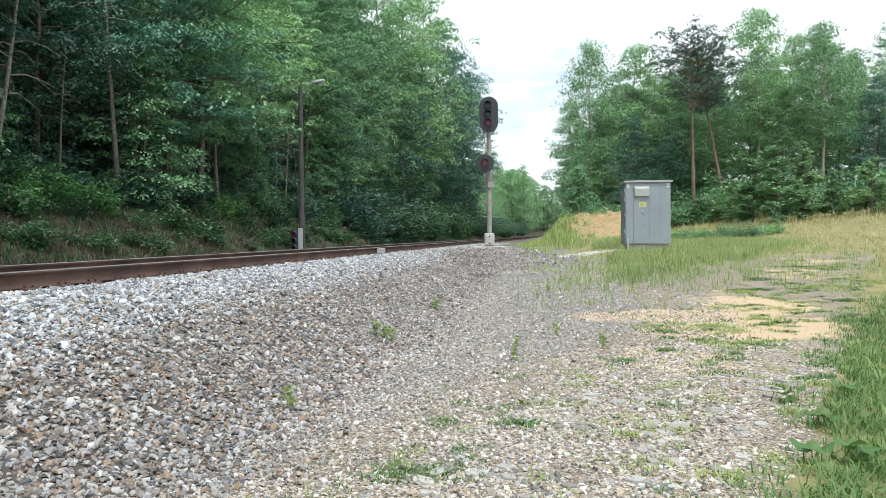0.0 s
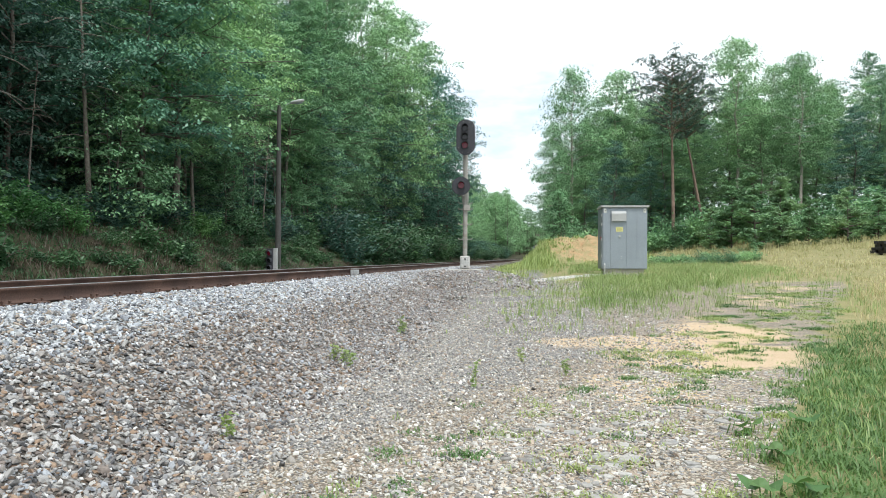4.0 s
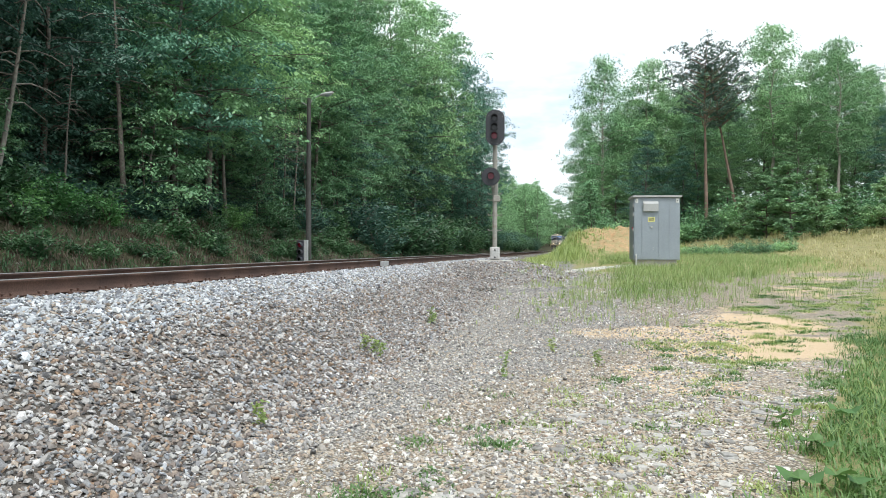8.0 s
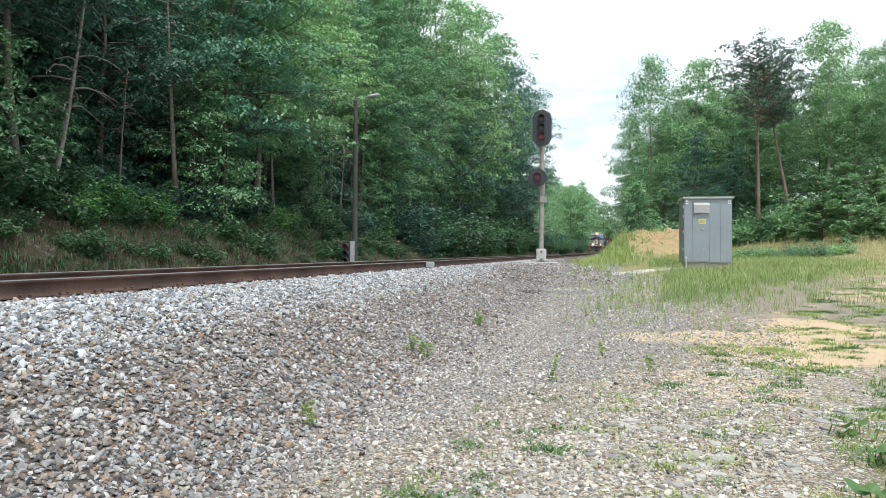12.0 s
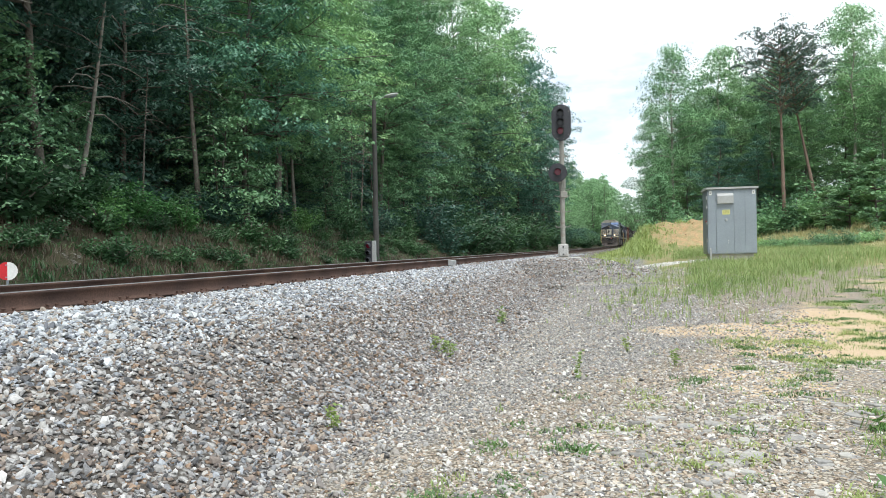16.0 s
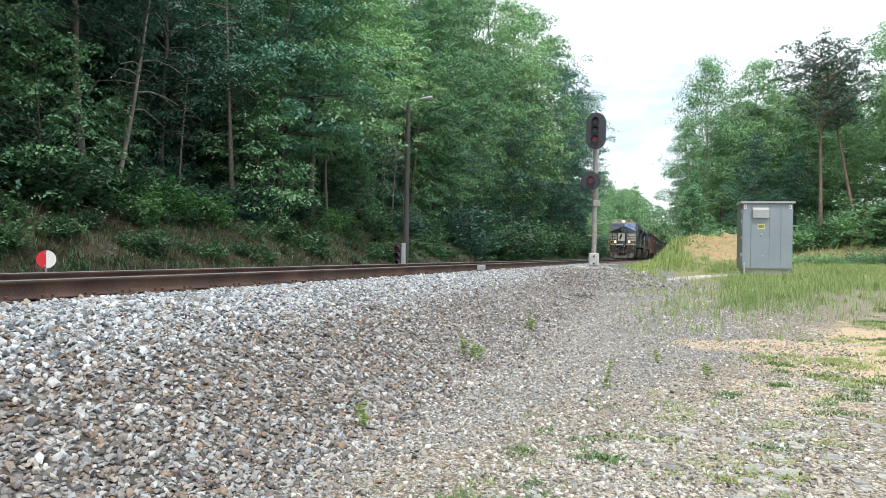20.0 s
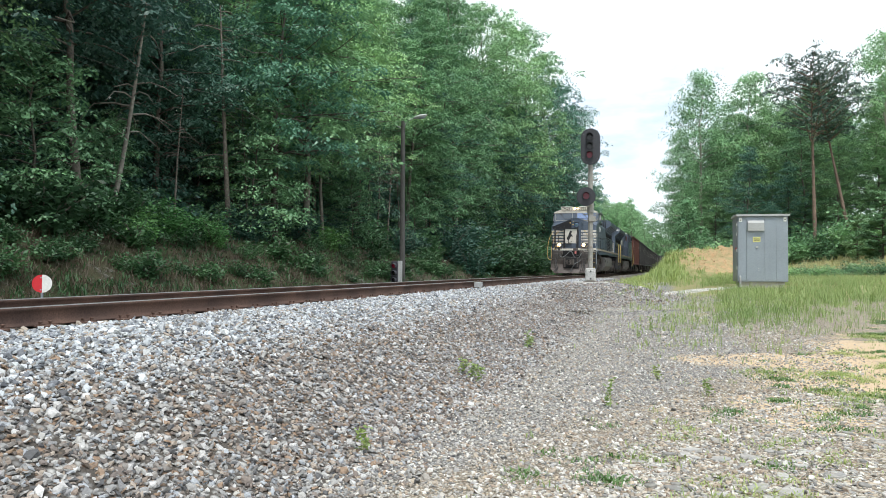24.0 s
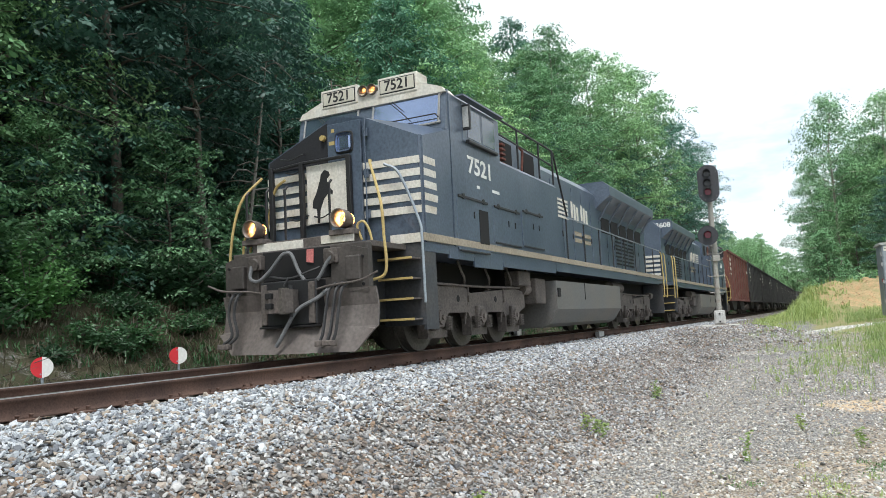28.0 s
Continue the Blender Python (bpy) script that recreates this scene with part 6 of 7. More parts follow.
def lamp_can(parent, name, x, y, z, r, deep, bulb, lit, glow):
    """Open lamp housing facing +x: shell, glowing reflector at its back, and the bulb."""
    bm, n, rings = bmesh.new(), 20, []
    for xx, rr in ((x - deep - 0.03, r * 0.5), (x - deep * 0.6, r * 1.06), (x - 0.02, r * 1.14), (x, r * 1.14), (x, r), (x - deep * 0.6, r * 0.96), (x - deep, r * 0.75)):
        rings.append([bm.verts.new((xx, y + rr * math.cos(k * 2 * math.pi / n), z + rr * math.sin(k * 2 * math.pi / n))) for k in range(n)])
    for p, q in zip(rings, rings[1:]):
        for k in range(n):
            bm.faces.new((p[k], p[(k + 1) % n], q[(k + 1) % n], q[k]))
    bm.faces.new(rings[0])
    bmesh.ops.recalc_face_normals(bm, faces=bm.faces)
    can = part(name, bm, LAMP_SHELL, parent, "lit lamp in an open round housing" if lit else "", smooth=True)
    part("reflector", rod(bmesh.new(), (x - deep - 0.01, y, z), (x - deep + 0.012, y, z), r * 0.8, r * 0.74, 18), glow if lit else GLASSY, can)
    if lit:
        part("bulb", rod(bmesh.new(), (x - deep + 0.006, y, z), (x - deep + 0.03, y, z), bulb, bulb * 0.8, 14), BULB, can, "glowing white bulb")


def build_loco(digits, lead):
    """Six-axle wide-cab diesel. x forward from the pilot face, y to its left side, z up from the rails."""
    words = "white nose stripes and lit lamps" if lead else "white end stripes, coupled behind"
    loco = tagged(new("diesel_locomotive"), "black diesel freight locomotive with " + words, "locomotive", "train")
    # frame and walkway
    bm = box(bmesh.new(), -20.9, -1.25, -1.5, 1.5, 1.52, 1.66, 0.01)
    part("underframe", bm, LOCO_BLACK, loco)
    # sill coloured near-black for the shade under the walkway
    part("centre_sill", box(bmesh.new(), -20.8, -0.3, -0.7, 0.7, 1.12, 1.52, 0.01), NEAR_BLACK, loco)
    for side in (1, -1):
        bm = box(bmesh.new(), -20.9, -1.22, 1.5 * side, 1.53 * side, 1.68, 1.80, 0.004)
        part("side_sill", bm, SILL, loco, "dusty cream side sill")
    bm = box(bmesh.new(), -1.3, -0.28, -1.2, 1.2, 1.56, 1.64, 0.006)
    box(bm, -0.42, -0.16, -0.85, 0.95, 1.58, 1.76, 0.01)
    part("front_platform", bm, GRIME, loco)
    part("front_sill_stripe", box(bmesh.new(), -0.17, -0.145, -0.75, 0.10, 1.62, 1.74, 0.003), CREAM, loco)
    part("front_sill_stripe", box(bmesh.new(), -0.17, -0.145, 0.42, 0.98, 1.64, 1.76, 0.003), CREAM, loco)
    for side in (1, -1):
        for x0, x1, z0 in ((-3.05, -2.1, 1.46), (-4.35, -3.07, 1.36), (-7.5, -4.37, 1.42), (-19.6, -7.52, 1.47)):
            part("side_skirt", box(bmesh.new(), x0, x1, 1.47 * side, 1.505 * side, z0, 1.67, 0.004), LOCO_BLACK, loco)
        for x0, x1, z0, z1 in ((-6.3, -5.6, 1.12, 1.42), (-7.25, -6.6, 0.75, 1.3), (-14.4, -13.6, 0.7, 1.1)):
            part("air_filter_box", box(bmesh.new(), x0, x1, 1.0 * side, 1.32 * side, z0, z1, 0.03), GRIME, loco)
        for k in range(5):
            xx = -1.9 - 1.1 * k
            part("sand_pipe", hose(bmesh.new(), [(xx, 1.2 * side, 1.5), (xx - 0.05, 1.25 * side, 1.3), (xx - 0.25, 1.2 * side, 1.15), (xx - 0.35, 1.05 * side, 0.8)], 0.022, 6), GRIME, loco)
    # stairwells at the four corners
    for x0 in (-1.25, -20.3):
        for side in (1, -1):
            bm = box(bmesh.new(), x0 - 0.02, x0 + 0.02, 0.78 * side, 1.5 * side, 0.42, 1.66, 0.004)
            box(bm, x0 - 0.02, x0 + 0.85 if x0 > -5 else x0 - 0.6, 0.76 * side, 0.80 * side, 0.5, 1.62, 0.004)
            if x0 > -5:
                box(bm, x0 - 0.4, x0, 1.44 * side, 1.49 * side, 0.35, 1.62, 0.004)
            part("stairwell", bm, STAIR, loco)
            for k in range(4):
                z = 0.50 + 0.30 * k
                d = 0.28 if x0 > -5 else -0.28
                st = part("step", box(bmesh.new(), x0, x0 + d, 0.86 * side, 1.44 * side, z, z + 0.025, 0.004), GRIME, loco)
                part("step_edge", box(bmesh.new(), x0 + d, x0 + d * 1.1, 0.86 * side, 1.44 * side, z - 0.004, z + 0.03, 0.002), YELLOW, st, "yellow step edge")
    part("stairwell_stripe", box(bmesh.new(), -1.225, -1.20, 0.95, 1.5, 1.66, 1.80, 0.003), CREAM, loco)
    part("stairwell_stripe", box(bmesh.new(), -1.225, -1.20, -1.5, -0.95, 1.66, 1.80, 0.003), CREAM, loco)
    # nose: front wall with a raised middle, sloping back to the windscreen
    front = [(-1.5, 1.66), (1.5, 1.66), (1.5, 3.30), (0.56, 3.72), (0.30, 3.83), (-0.04, 3.83), (-0.30, 3.72), (-1.5, 3.26)]
    back = [(-1.5, 1.66), (1.5, 1.66), (1.52, 3.62), (0.60, 3.78), (0.32, 3.86), (-0.06, 3.86), (-0.34, 3.78), (-1.52, 3.60)]
    bm = bmesh.new()
    a = [bm.verts.new((-1.2 - 0.10 * abs(y) / 1.5, y, z)) for y, z in front]
    b = [bm.verts.new((-2.35, y, z)) for y, z in back]
    faces = [bm.faces.new(a), bm.faces.new(b)]
    faces += [bm.faces.new((a[i], a[(i + 1) % 8], b[(i + 1) % 8], b[i])) for i in range(8)]
    bmesh.ops.recalc_face_normals(bm, faces=faces)
    bmesh.ops.bevel(bm, geom=[e for e in bm.edges if abs(e.verts[0].co.y) > 1.4 and abs(e.verts[1].co.y) > 1.4 and abs(e.verts[0].co.x - e.verts[1].co.x) < 0.05], offset=0.06, segments=3, affect="EDGES")
    nose = part("nose", bm, LOCO_BLACK, loco)
    # plain matt black over the far half of the nose, beside the door
    bm = bmesh.new()
    def on_nose(y, z, dx):
        return bm.verts.new((-1.2 - 0.10 * abs(y) / 1.5 + dx, y, z))
    outline = [(-1.42, 3.10), (-0.15, 3.10), (-0.15, 3.74), (-0.28, 3.70), (-1.42, 3.27)]
    lo, hi = [on_nose(y, z, -0.01) for y, z in outline], [on_nose(y, z, 0.006) for y, z in outline]
    bm.faces.new(hi)
    for i in range(5):
        bm.faces.new((lo[i], lo[(i + 1) % 5], hi[(i + 1) % 5], hi[i]))
    bmesh.ops.recalc_face_normals(bm, faces=bm.faces)
    part("antiglare_panel", bm, NOSE_BLACK, nose, "matt black panel on the far half of the nose")
    # nose door with its window
    door = part("nose_door", box(bmesh.new(), -1.215, -1.17, -0.13, 0.50, 1.75, 3.70, 0.008), LOCO_BLACK, loco)
    part("door_window", box(bmesh.new(), -1.19, -1.158, 0.05, 0.34, 3.22, 3.52, 0.06), WINDSCREEN, door, "small rounded door window")
    part("window_gasket", hose(bmesh.new(), [(-1.165, 0.09, 3.21), (-1.165, 0.30, 3.21), (-1.165, 0.35, 3.26), (-1.165, 0.35, 3.48), (-1.165, 0.30, 3.53), (-1.165, 0.09, 3.53), (-1.165, 0.04, 3.48), (-1.165, 0.04, 3.26), (-1.165, 0.09, 3.21)], 0.018, 6, 3), BLACK, door)
    for y0, y1, z0 in ((-1.05, -0.62, 3.22), (-0.95, -0.6, 2.98), (-0.9, -0.55, 2.2), (-0.4, -0.1, 2.2)):
        part("grab_iron", hose(bmesh.new(), [(-1.22, y0, z0 + 0.05), (-1.13, y0, z0 + 0.04), (-1.12, (y0 + y1) / 2, z0), (-1.13, y1, z0 + 0.06), (-1.22, y1, z0 + 0.08)], 0.012, 6, 4), BLACK, loco)
    part("marker_light", rod(bmesh.new(), (-1.2, -0.22, 3.5), (-1.14, -0.22, 3.5), 0.05, 0.045, 14), YELLOW, loco, "small yellow class light")
    bm = bmesh.new()
    for z in (2.1, 2.75, 3.4):
        box(bm, -1.21, -1.165, 0.54, 0.62, z, z + 0.14, 0.006)
    part("hinge", bm, LOCO_BLACK, door)
    bm = bar(bmesh.new(), [(-1.2, 0.58, 3.72), (-1.16, 0.58, 3.5), (-1.16, 0.58, 1.9)], 0.012)
    part("grab_rod", bm, LOCO_BLACK, loco)
    part("label_plate", box(bmesh.new(), -1.172, -1.166, -0.10, 0.02, 3.36, 3.42, 0.001), YELLOW, door, "small yellow warning plate")
    part("label_plate", box(bmesh.new(), -1.172, -1.166, -0.05, 0.01, 3.56, 3.62, 0.001), YELLOW, door, "small yellow warning plate")
    # stripes on the nose, round the corner onto the side
    for k in range(5):
        z0 = 2.12 + 0.192 * k
        wide = 0.112
        for y0, y1 in ((-1.47, -0.58 + 0.02 * k), (0.22, 1.47)):
            bm = bmesh.new()
            lo, hi = (y0 + (0.10 * (4 - k) * 0.25 if y0 > 0 else 0)), y1
            n = 8
            vs = []
            for i in range(n + 1):
                y = lo + (hi - lo) * i / n
                x = -1.2 - 0.10 * abs(y) / 1.5 + 0.006
                vs.append([bm.verts.new((x + dx, y, z)) for dx in (0, -0.02) for z in (z0, z0 + wide)])
            for p, q in zip(vs, vs[1:]):
                bm.faces.new((p[0], q[0], q[1], p[1]))
                bm.faces.new((p[1], q[1], q[3], p[3]))
                bm.faces.new((p[0], q[0], q[2], p[2]))
            bmesh.ops.recalc_face_normals(bm, faces=bm.faces)
            part("nose_stripe", bm, CREAM, nose)
        for side in (1, -1):
            bm = bmesh.new()
            e = 0.62 - 0.06 * (4 - k)
            prism(bm, [(-1.35, z0), (-1.35, z0 + wide), (-1.35 - e, z0 + wide), (-1.35 - e + 0.03, z0)], "y", 1.502 * side, 1.508 * side)
            part("nose_stripe", bm, CREAM, nose)
    for y in (-1.24, -0.62, 0.30):
        part("nose_post", box(bmesh.new(), -1.15, -1.08, y - 0.04, y + 0.04, 1.7, 3.14, 0.008), BLACK, loco)
    part("nose_top_rail", bar(bmesh.new(), [(-1.12, -1.3, 3.08), (-1.11, -0.62, 3.13), (-1.11, 0.32, 3.13)], 0.028), BLACK, loco)
    # white panel with a dark rearing animal silhouette, set proud of the nose
    panel = part("nose_panel", box(bmesh.new(), -1.19, -1.165, -0.56, 0.24, 2.12, 3.08, 0.004), CREAM, loco, "white panel with a dark rearing shape")
    body = [(-0.36, 2.14), (-0.32, 2.12), (-0.30, 2.34), (-0.22, 2.52), (-0.13, 2.60), (-0.06, 2.56), (-0.05, 2.62), (-0.13, 2.70), (-0.16, 2.82), (-0.10, 2.88), (-0.12, 2.94),
            (-0.20, 2.98), (-0.27, 2.92), (-0.30, 2.80), (-0.37, 2.62), (-0.44, 2.50), (-0.45, 2.38), (-0.37, 2.36)]
    part("emblem", prism(bmesh.new(), body, "x", -1.166, -1.158), BLACK, panel, "plain dark rearing shape")
    # cab
    bm = bmesh.new()
    sec = [(-1.52, 1.66), (1.52, 1.66), (1.52, 4.22), (1.36, 4.36), (0.95, 4.50), (-0.95, 4.50), (-1.36, 4.36), (-1.52, 4.22)]
    prism(bm, sec, "x", -4.45, -2.32)
    part("cab", bm, LOCO_BLACK, loco)
    # windscreen wall, leaning back
    bm = bmesh.new()
    prism(bm, [(-2.18, 3.60), (-2.31, 4.30), (-2.36, 4.30), (-2.36, 3.56)], "y", -1.5, 1.5)
    wall = part("cab_front", bm, LOCO_BLACK, loco)
    for y0, y1 in ((0.10, 1.36), (-1.36, -0.24)):
        bm = bmesh.new()
        prism(bm, [(-2.185, 3.74), (-2.285, 4.24), (-2.32, 4.24), (-2.225, 3.74)], "y", y0, y1)
        w = part("windscreen", bm, WINDSCREEN if y0 > 0 else GLASSY, wall, "mirror-like windscreen, sky blue put into its colour" if y0 > 0 else "dark windscreen")
        bm = bmesh.new()
        m = (y0 + y1) / 2
        bar(bm, [(-2.24, m - 0.3, 4.24), (-2.20, m - 0.1, 4.06), (-2.17, m + 0.12, 3.84)], 0.008)
        bar(bm, [(-2.24, m - 0.24, 4.24), (-2.20, m - 0.04, 4.06)], 0.008)
        part("wiper", bm, BLACK, w)
        bm = hose(bmesh.new(), [(-2.19, y0 + 0.05, 3.73), (-2.19, y1 - 0.05, 3.73), (-2.20, y1 + 0.01, 3.78), (-2.275, y1 + 0.01, 4.19), (-2.285, y1 - 0.05, 4.25), (-2.285, y0 + 0.05, 4.25),
                                (-2.275, y0 - 0.01, 4.19), (-2.20, y0 - 0.01, 3.78), (-2.19, y0 + 0.05, 3.73)], 0.022, 6, 4)
        part("windscreen_gasket", bm, RUBBER_GREY, w)
    bm = bar(bmesh.new(), [(-2.16, 1.40, 3.80), (-2.12, 1.36, 3.86), (-2.12, -0.6, 3.86), (-2.16, -0.7, 3.82)], 0.011)
    part("grab_rail", bm, BLACK, wall)
    # brow with number boards and headlamps
    brow = part("cab_brow", prism(bmesh.new(), [(-1.5, 4.25), (1.5, 4.25), (1.42, 4.35), (1.0, 4.50), (-1.0, 4.50), (-1.42, 4.35)], "x", -2.62, -2.25), CREAM, loco, "soiled white brow over the windscreens")
    bm = prism(bmesh.new(), [(-0.19, 4.40), (0.20, 4.40), (0.21, 4.66), (-0.2, 4.66)], "x", -2.7, -2.40)
    lampbox = part("headlight_housing", bm, CREAM, brow)
    for y in (-0.085, 0.095):
        lamp_can(lampbox, "headlamp", -2.20, y, 4.54, 0.085, 0.23, 0.05, lead, HEADLAMP)
    for y0, y1 in ((0.24, 0.96), (-0.96, -0.24)):
        bm = box(bmesh.new(), -2.62, -2.235, y0 - 0.03, y1 + 0.03, 4.36, 4.70, 0.02)
        nb = part("number_board", bm, CREAM, brow)
        bm = box(bmesh.new(), -2.26, -2.228, y0 + 0.01, y1 - 0.01, 4.40, 4.66, 0.01)
        part("board_frame", bm, BLACK, nb)
        part("board_face", box(bmesh.new(), -2.25, -2.222, y0 + 0.03, y1 - 0.03, 4.42, 4.64, 0.005), NUMBOARD, nb)
        piece("road_number", text_mesh(digits, 0.25, BLACK, 0.003), nb, pose(-2.221, (y0 + y1) / 2, 4.53, 0, 0, 90))
    # cab side windows and mirror wing
    for side in (1, -1):
        y = 1.522 * side
        bm = box(bmesh.new(), -4.30, -2.78, y - 0.02 * side, y + 0.012 * side, 3.50, 4.22, 0.02)
        fr = part("side_window_frame", bm, LOCO_BLACK, loco)
        for a, c in ((-4.20, -3.62), (-3.54, -2.98)):
            part("side_window", box(bmesh.new(), a, c, y, y + 0.018 * side, 3.60, 4.14, 0.01), GLASSY, fr)
        bm = box(bmesh.new(), -2.86, -2.80, y, y + 0.15 * side, 3.70, 4.14, 0.008)
        wing = part("wind_deflector", bm, BLACK, fr)
        part("deflector_glass", box(bmesh.new(), -2.795, -2.79, y + 0.02 * side, y + 0.13 * side, 3.74, 4.1, 0.002), GALV_ROOF, wing)
        part("arm_rest", box(bmesh.new(), -4.2, -2.9, y, y + 0.08 * side, 3.50, 3.55, 0.01), BLACK, fr)
        part("window_awning", prism(bmesh.new(), [(-4.4, 4.24), (-2.6, 4.24), (-2.6, 4.27), (-4.4, 4.27)], "y", y, y + 0.14 * side), LOCO_BLACK, fr)
        piece("road_number", text_mesh(digits, 0.42, WHITE, 0.004, 1.3), loco, sideways(None, -3.47, 1.526 * side, 3.12))
        # lettering too small to read, as bars
        for xx, zz, w in ((-3.35, 2.78, 0.12), (-4.15, 2.80, 0.34)):
            part("stencil_bar", box(bmesh.new(), xx - w / 2, xx + w / 2, y, y + 0.004 * side, zz - 0.025, zz + 0.03), WHITE, loco)
        # side doors and panels of the full-width section
        for x0, x1, z0, z1 in ((-3.75, -2.42, 1.62, 2.52), (-5.35, -3.95, 1.86, 2.52), (-6.75, -5.45, 1.90, 2.60)):
            dr = part("side_panel", box(bmesh.new(), x0, x1, 1.50 * side, 1.528 * side, z0, z1, 0.006), LOCO_BLACK, loco)
            bm = bmesh.new()
            for xx in (x0 + 0.25, x1 - 0.25):
                rod(bm, (xx, 1.53 * side, z1 + 0.02), (xx, 1.55 * side, z1 + 0.02), 0.05, 0.05, 10)
            box(bm, x0 + 0.05, x1 - 0.05, 1.525 * side, 1.55 * side, z1 - 0.01, z1 + 0.03, 0.004)
            box(bm, x0 + 0.05, x1 - 0.05, 1.525 * side, 1.542 * side, z0 - 0.02, z0 + 0.01, 0.003)
            part("panel_hinge", bm, BLACK, dr)
            bm = bmesh.new()
            for xx in (x0 + 0.3, x0 + 0.65):
                box(bm, xx - 0.02, xx + 0.02, 1.527 * side, 1.536 * side, z1 - 0.32, z1 - 0.2, 0.004)
            part("latch", bm, NEAR_BLACK, dr)
        part("grille", box(bmesh.new(), -3.70, -3.30, 1.53 * side, 1.536 * side, 1.78, 2.38, 0.004), NEAR_BLACK, loco)
    # full-width section behind the cab, with an inset upper part
    bm = bmesh.new()
    prism(bm, [(-1.51, 1.66), (1.51, 1.66), (1.51, 3.42), (1.40, 3.52), (-1.40, 3.52), (-1.51, 3.42)], "x", -7.9, -4.45)
    part("equipment_section", bm, LOCO_BLACK, loco)
    bm = prism(bmesh.new(), [(-1.08, 3.5), (1.08, 3.5), (1.08, 4.24), (0.8, 4.44), (-0.8, 4.44), (-1.08, 4.24)], "x", -8.0, -4.45)
    part("upper_hood", bm, LOCO_BLACK, loco)
    for side in (1, -1):
        for x0, x1, m in ((-5.3, -4.65, GRIME), (-6.2, -5.5, NEAR_BLACK), (-7.6, -6.9, NEAR_BLACK)):
            part("upper_grille", box(bmesh.new(), x0, x1, 1.08 * side, 1.10 * side, 3.58, 4.16, 0.006), m, loco)
        bm = bmesh.new()
        for k in range(5):
            box(bm, -5.45 - 0.1, -5.45 + 0.1, 1.1 * side, 1.22 * side, 3.6 + 0.1 * k, 3.64 + 0.1 * k, 0.004)
        bar(bm, [(-6.6, 1.15 * side, 3.55), (-6.6, 1.2 * side, 4.1), (-6.4, 1.2 * side, 4.15)], 0.03)
        part("air_piping", bm, HOPPER_RED, loco, "rusty red piping behind the cab")
        bm = bar(bmesh.new(), [(-4.5, 1.46 * side, 4.33), (-7.85, 1.46 * side, 4.30), (-8.0, 1.47 * side, 4.1), (-8.7, 1.47 * side, 2.85)], 0.024)
        bar(bm, [(-4.5, 1.46 * side, 4.02), (-7.8, 1.46 * side, 3.94)], 0.02)
        for xx in (-5.6, -6.9, -7.85):
            rod(bm, (xx, 1.46 * side, 3.5), (xx, 1.46 * side, 4.32), 0.022, 0.022, 6)
        part("roof_handrail", bm, BLACK, loco)
    # engine hood with doors
    bm = prism(bmesh.new(), [(-0.98, 1.64), (0.98, 1.64), (0.98, 4.02), (0.72, 4.28), (-0.72, 4.28), (-0.98, 4.02)], "x", -20.1, -7.9)
    part("engine_hood", bm, LOCO_BLACK, loco)
    for side in (1, -1):
        for k in range(13):
            x1 = -8.1 - 0.9 * k
            bm = box(bmesh.new(), x1 - 0.84, x1, 0.98 * side, 1.0 * side, 1.9, 3.28 if k > 5 else 3.9, 0.006)
            dr = part("hood_door", bm, LOCO_BLACK, loco)
            if 8 <= k <= 10:
                bm = bmesh.new()
                for j in range(9):
                    box(bm, x1 - 0.76, x1 - 0.08, 1.0 * side, 1.02 * side, 2.05 + 0.12 * j, 2.10 + 0.12 * j)
                part("louvre", bm, NEAR_BLACK, dr)
            part("door_latch", box(bmesh.new(), x1 - 0.80, x1 - 0.77, 1.0 * side, 1.025 * side, 2.5, 2.65, 0.004), BLACK, dr)
        # stripes and plain logo shapes on the hood
        for k in range(5):
            part("hood_stripe", box(bmesh.new(), -10.35, -9.25, 1.001 * side, 1.012 * side, 2.98 + 0.11 * k, 3.04 + 0.11 * k), CREAM, loco)
        for x0, x1, z0, z1 in ((-11.3, -10.6, 3.0, 3.52), (-12.2, -11.45, 3.0, 3.52)):
            bm = bmesh.new()
            for i in range(3):
                box(bm, x0 + 0.25 * i, x0 + 0.25 * i + 0.15, 1.001 * side, 1.012 * side, z0 + 0.04 * i, z1 - 0.05 * (2 - i))
            part("logo_shape", bm, CREAM, loco, "plain cream logo shape")
        for x0, z0 in ((-11.2, 2.62), (-11.2, 2.44), (-12.1, 2.62), (-12.1, 2.44)):
            part("stencil_bar", box(bmesh.new(), x0 - 0.3, x0 + 0.35, 1.001 * side, 1.01 * side, z0, z0 + 0.11), SILL, loco)
    # radiator section: flared top on struts over screens, near-black for the shaded recess
    bm = prism(bmesh.new(), [(-0.99, 3.62), (-1.46, 3.98), (-1.46, 4.26), (-1.26, 4.42), (1.26, 4.42), (1.46, 4.26), (1.46, 3.98), (0.99, 3.62)], "x", -19.7, -13.2)
    part("radiator_housing", bm, LOCO_BLACK, loco)
    for side in (1, -1):
        bm = bmesh.new()
        for k in range(6):
            x = -13.5 - 1.15 * k
            rod(bm, (x, 1.0 * side, 3.3), (x - 0.1, 1.42 * side, 3.96), 0.035, 0.035, 6)
        part("radiator_strut", bm, LOCO_BLACK, loco)
        for k in range(5):
            x = -13.7 - 1.15 * k
            part("radiator_screen", box(bmesh.new(), x - 0.95, x, 0.99 * side, 1.015 * side, 2.95, 3.42, 0.006), NEAR_BLACK, loco)
        piece("road_number", text_mesh(digits, 0.29, WHITE, 0.004, 1.1), loco, pose(-19.706, -1.06, 4.15, 0, 0, -90)) if not lead and side > 0 else None
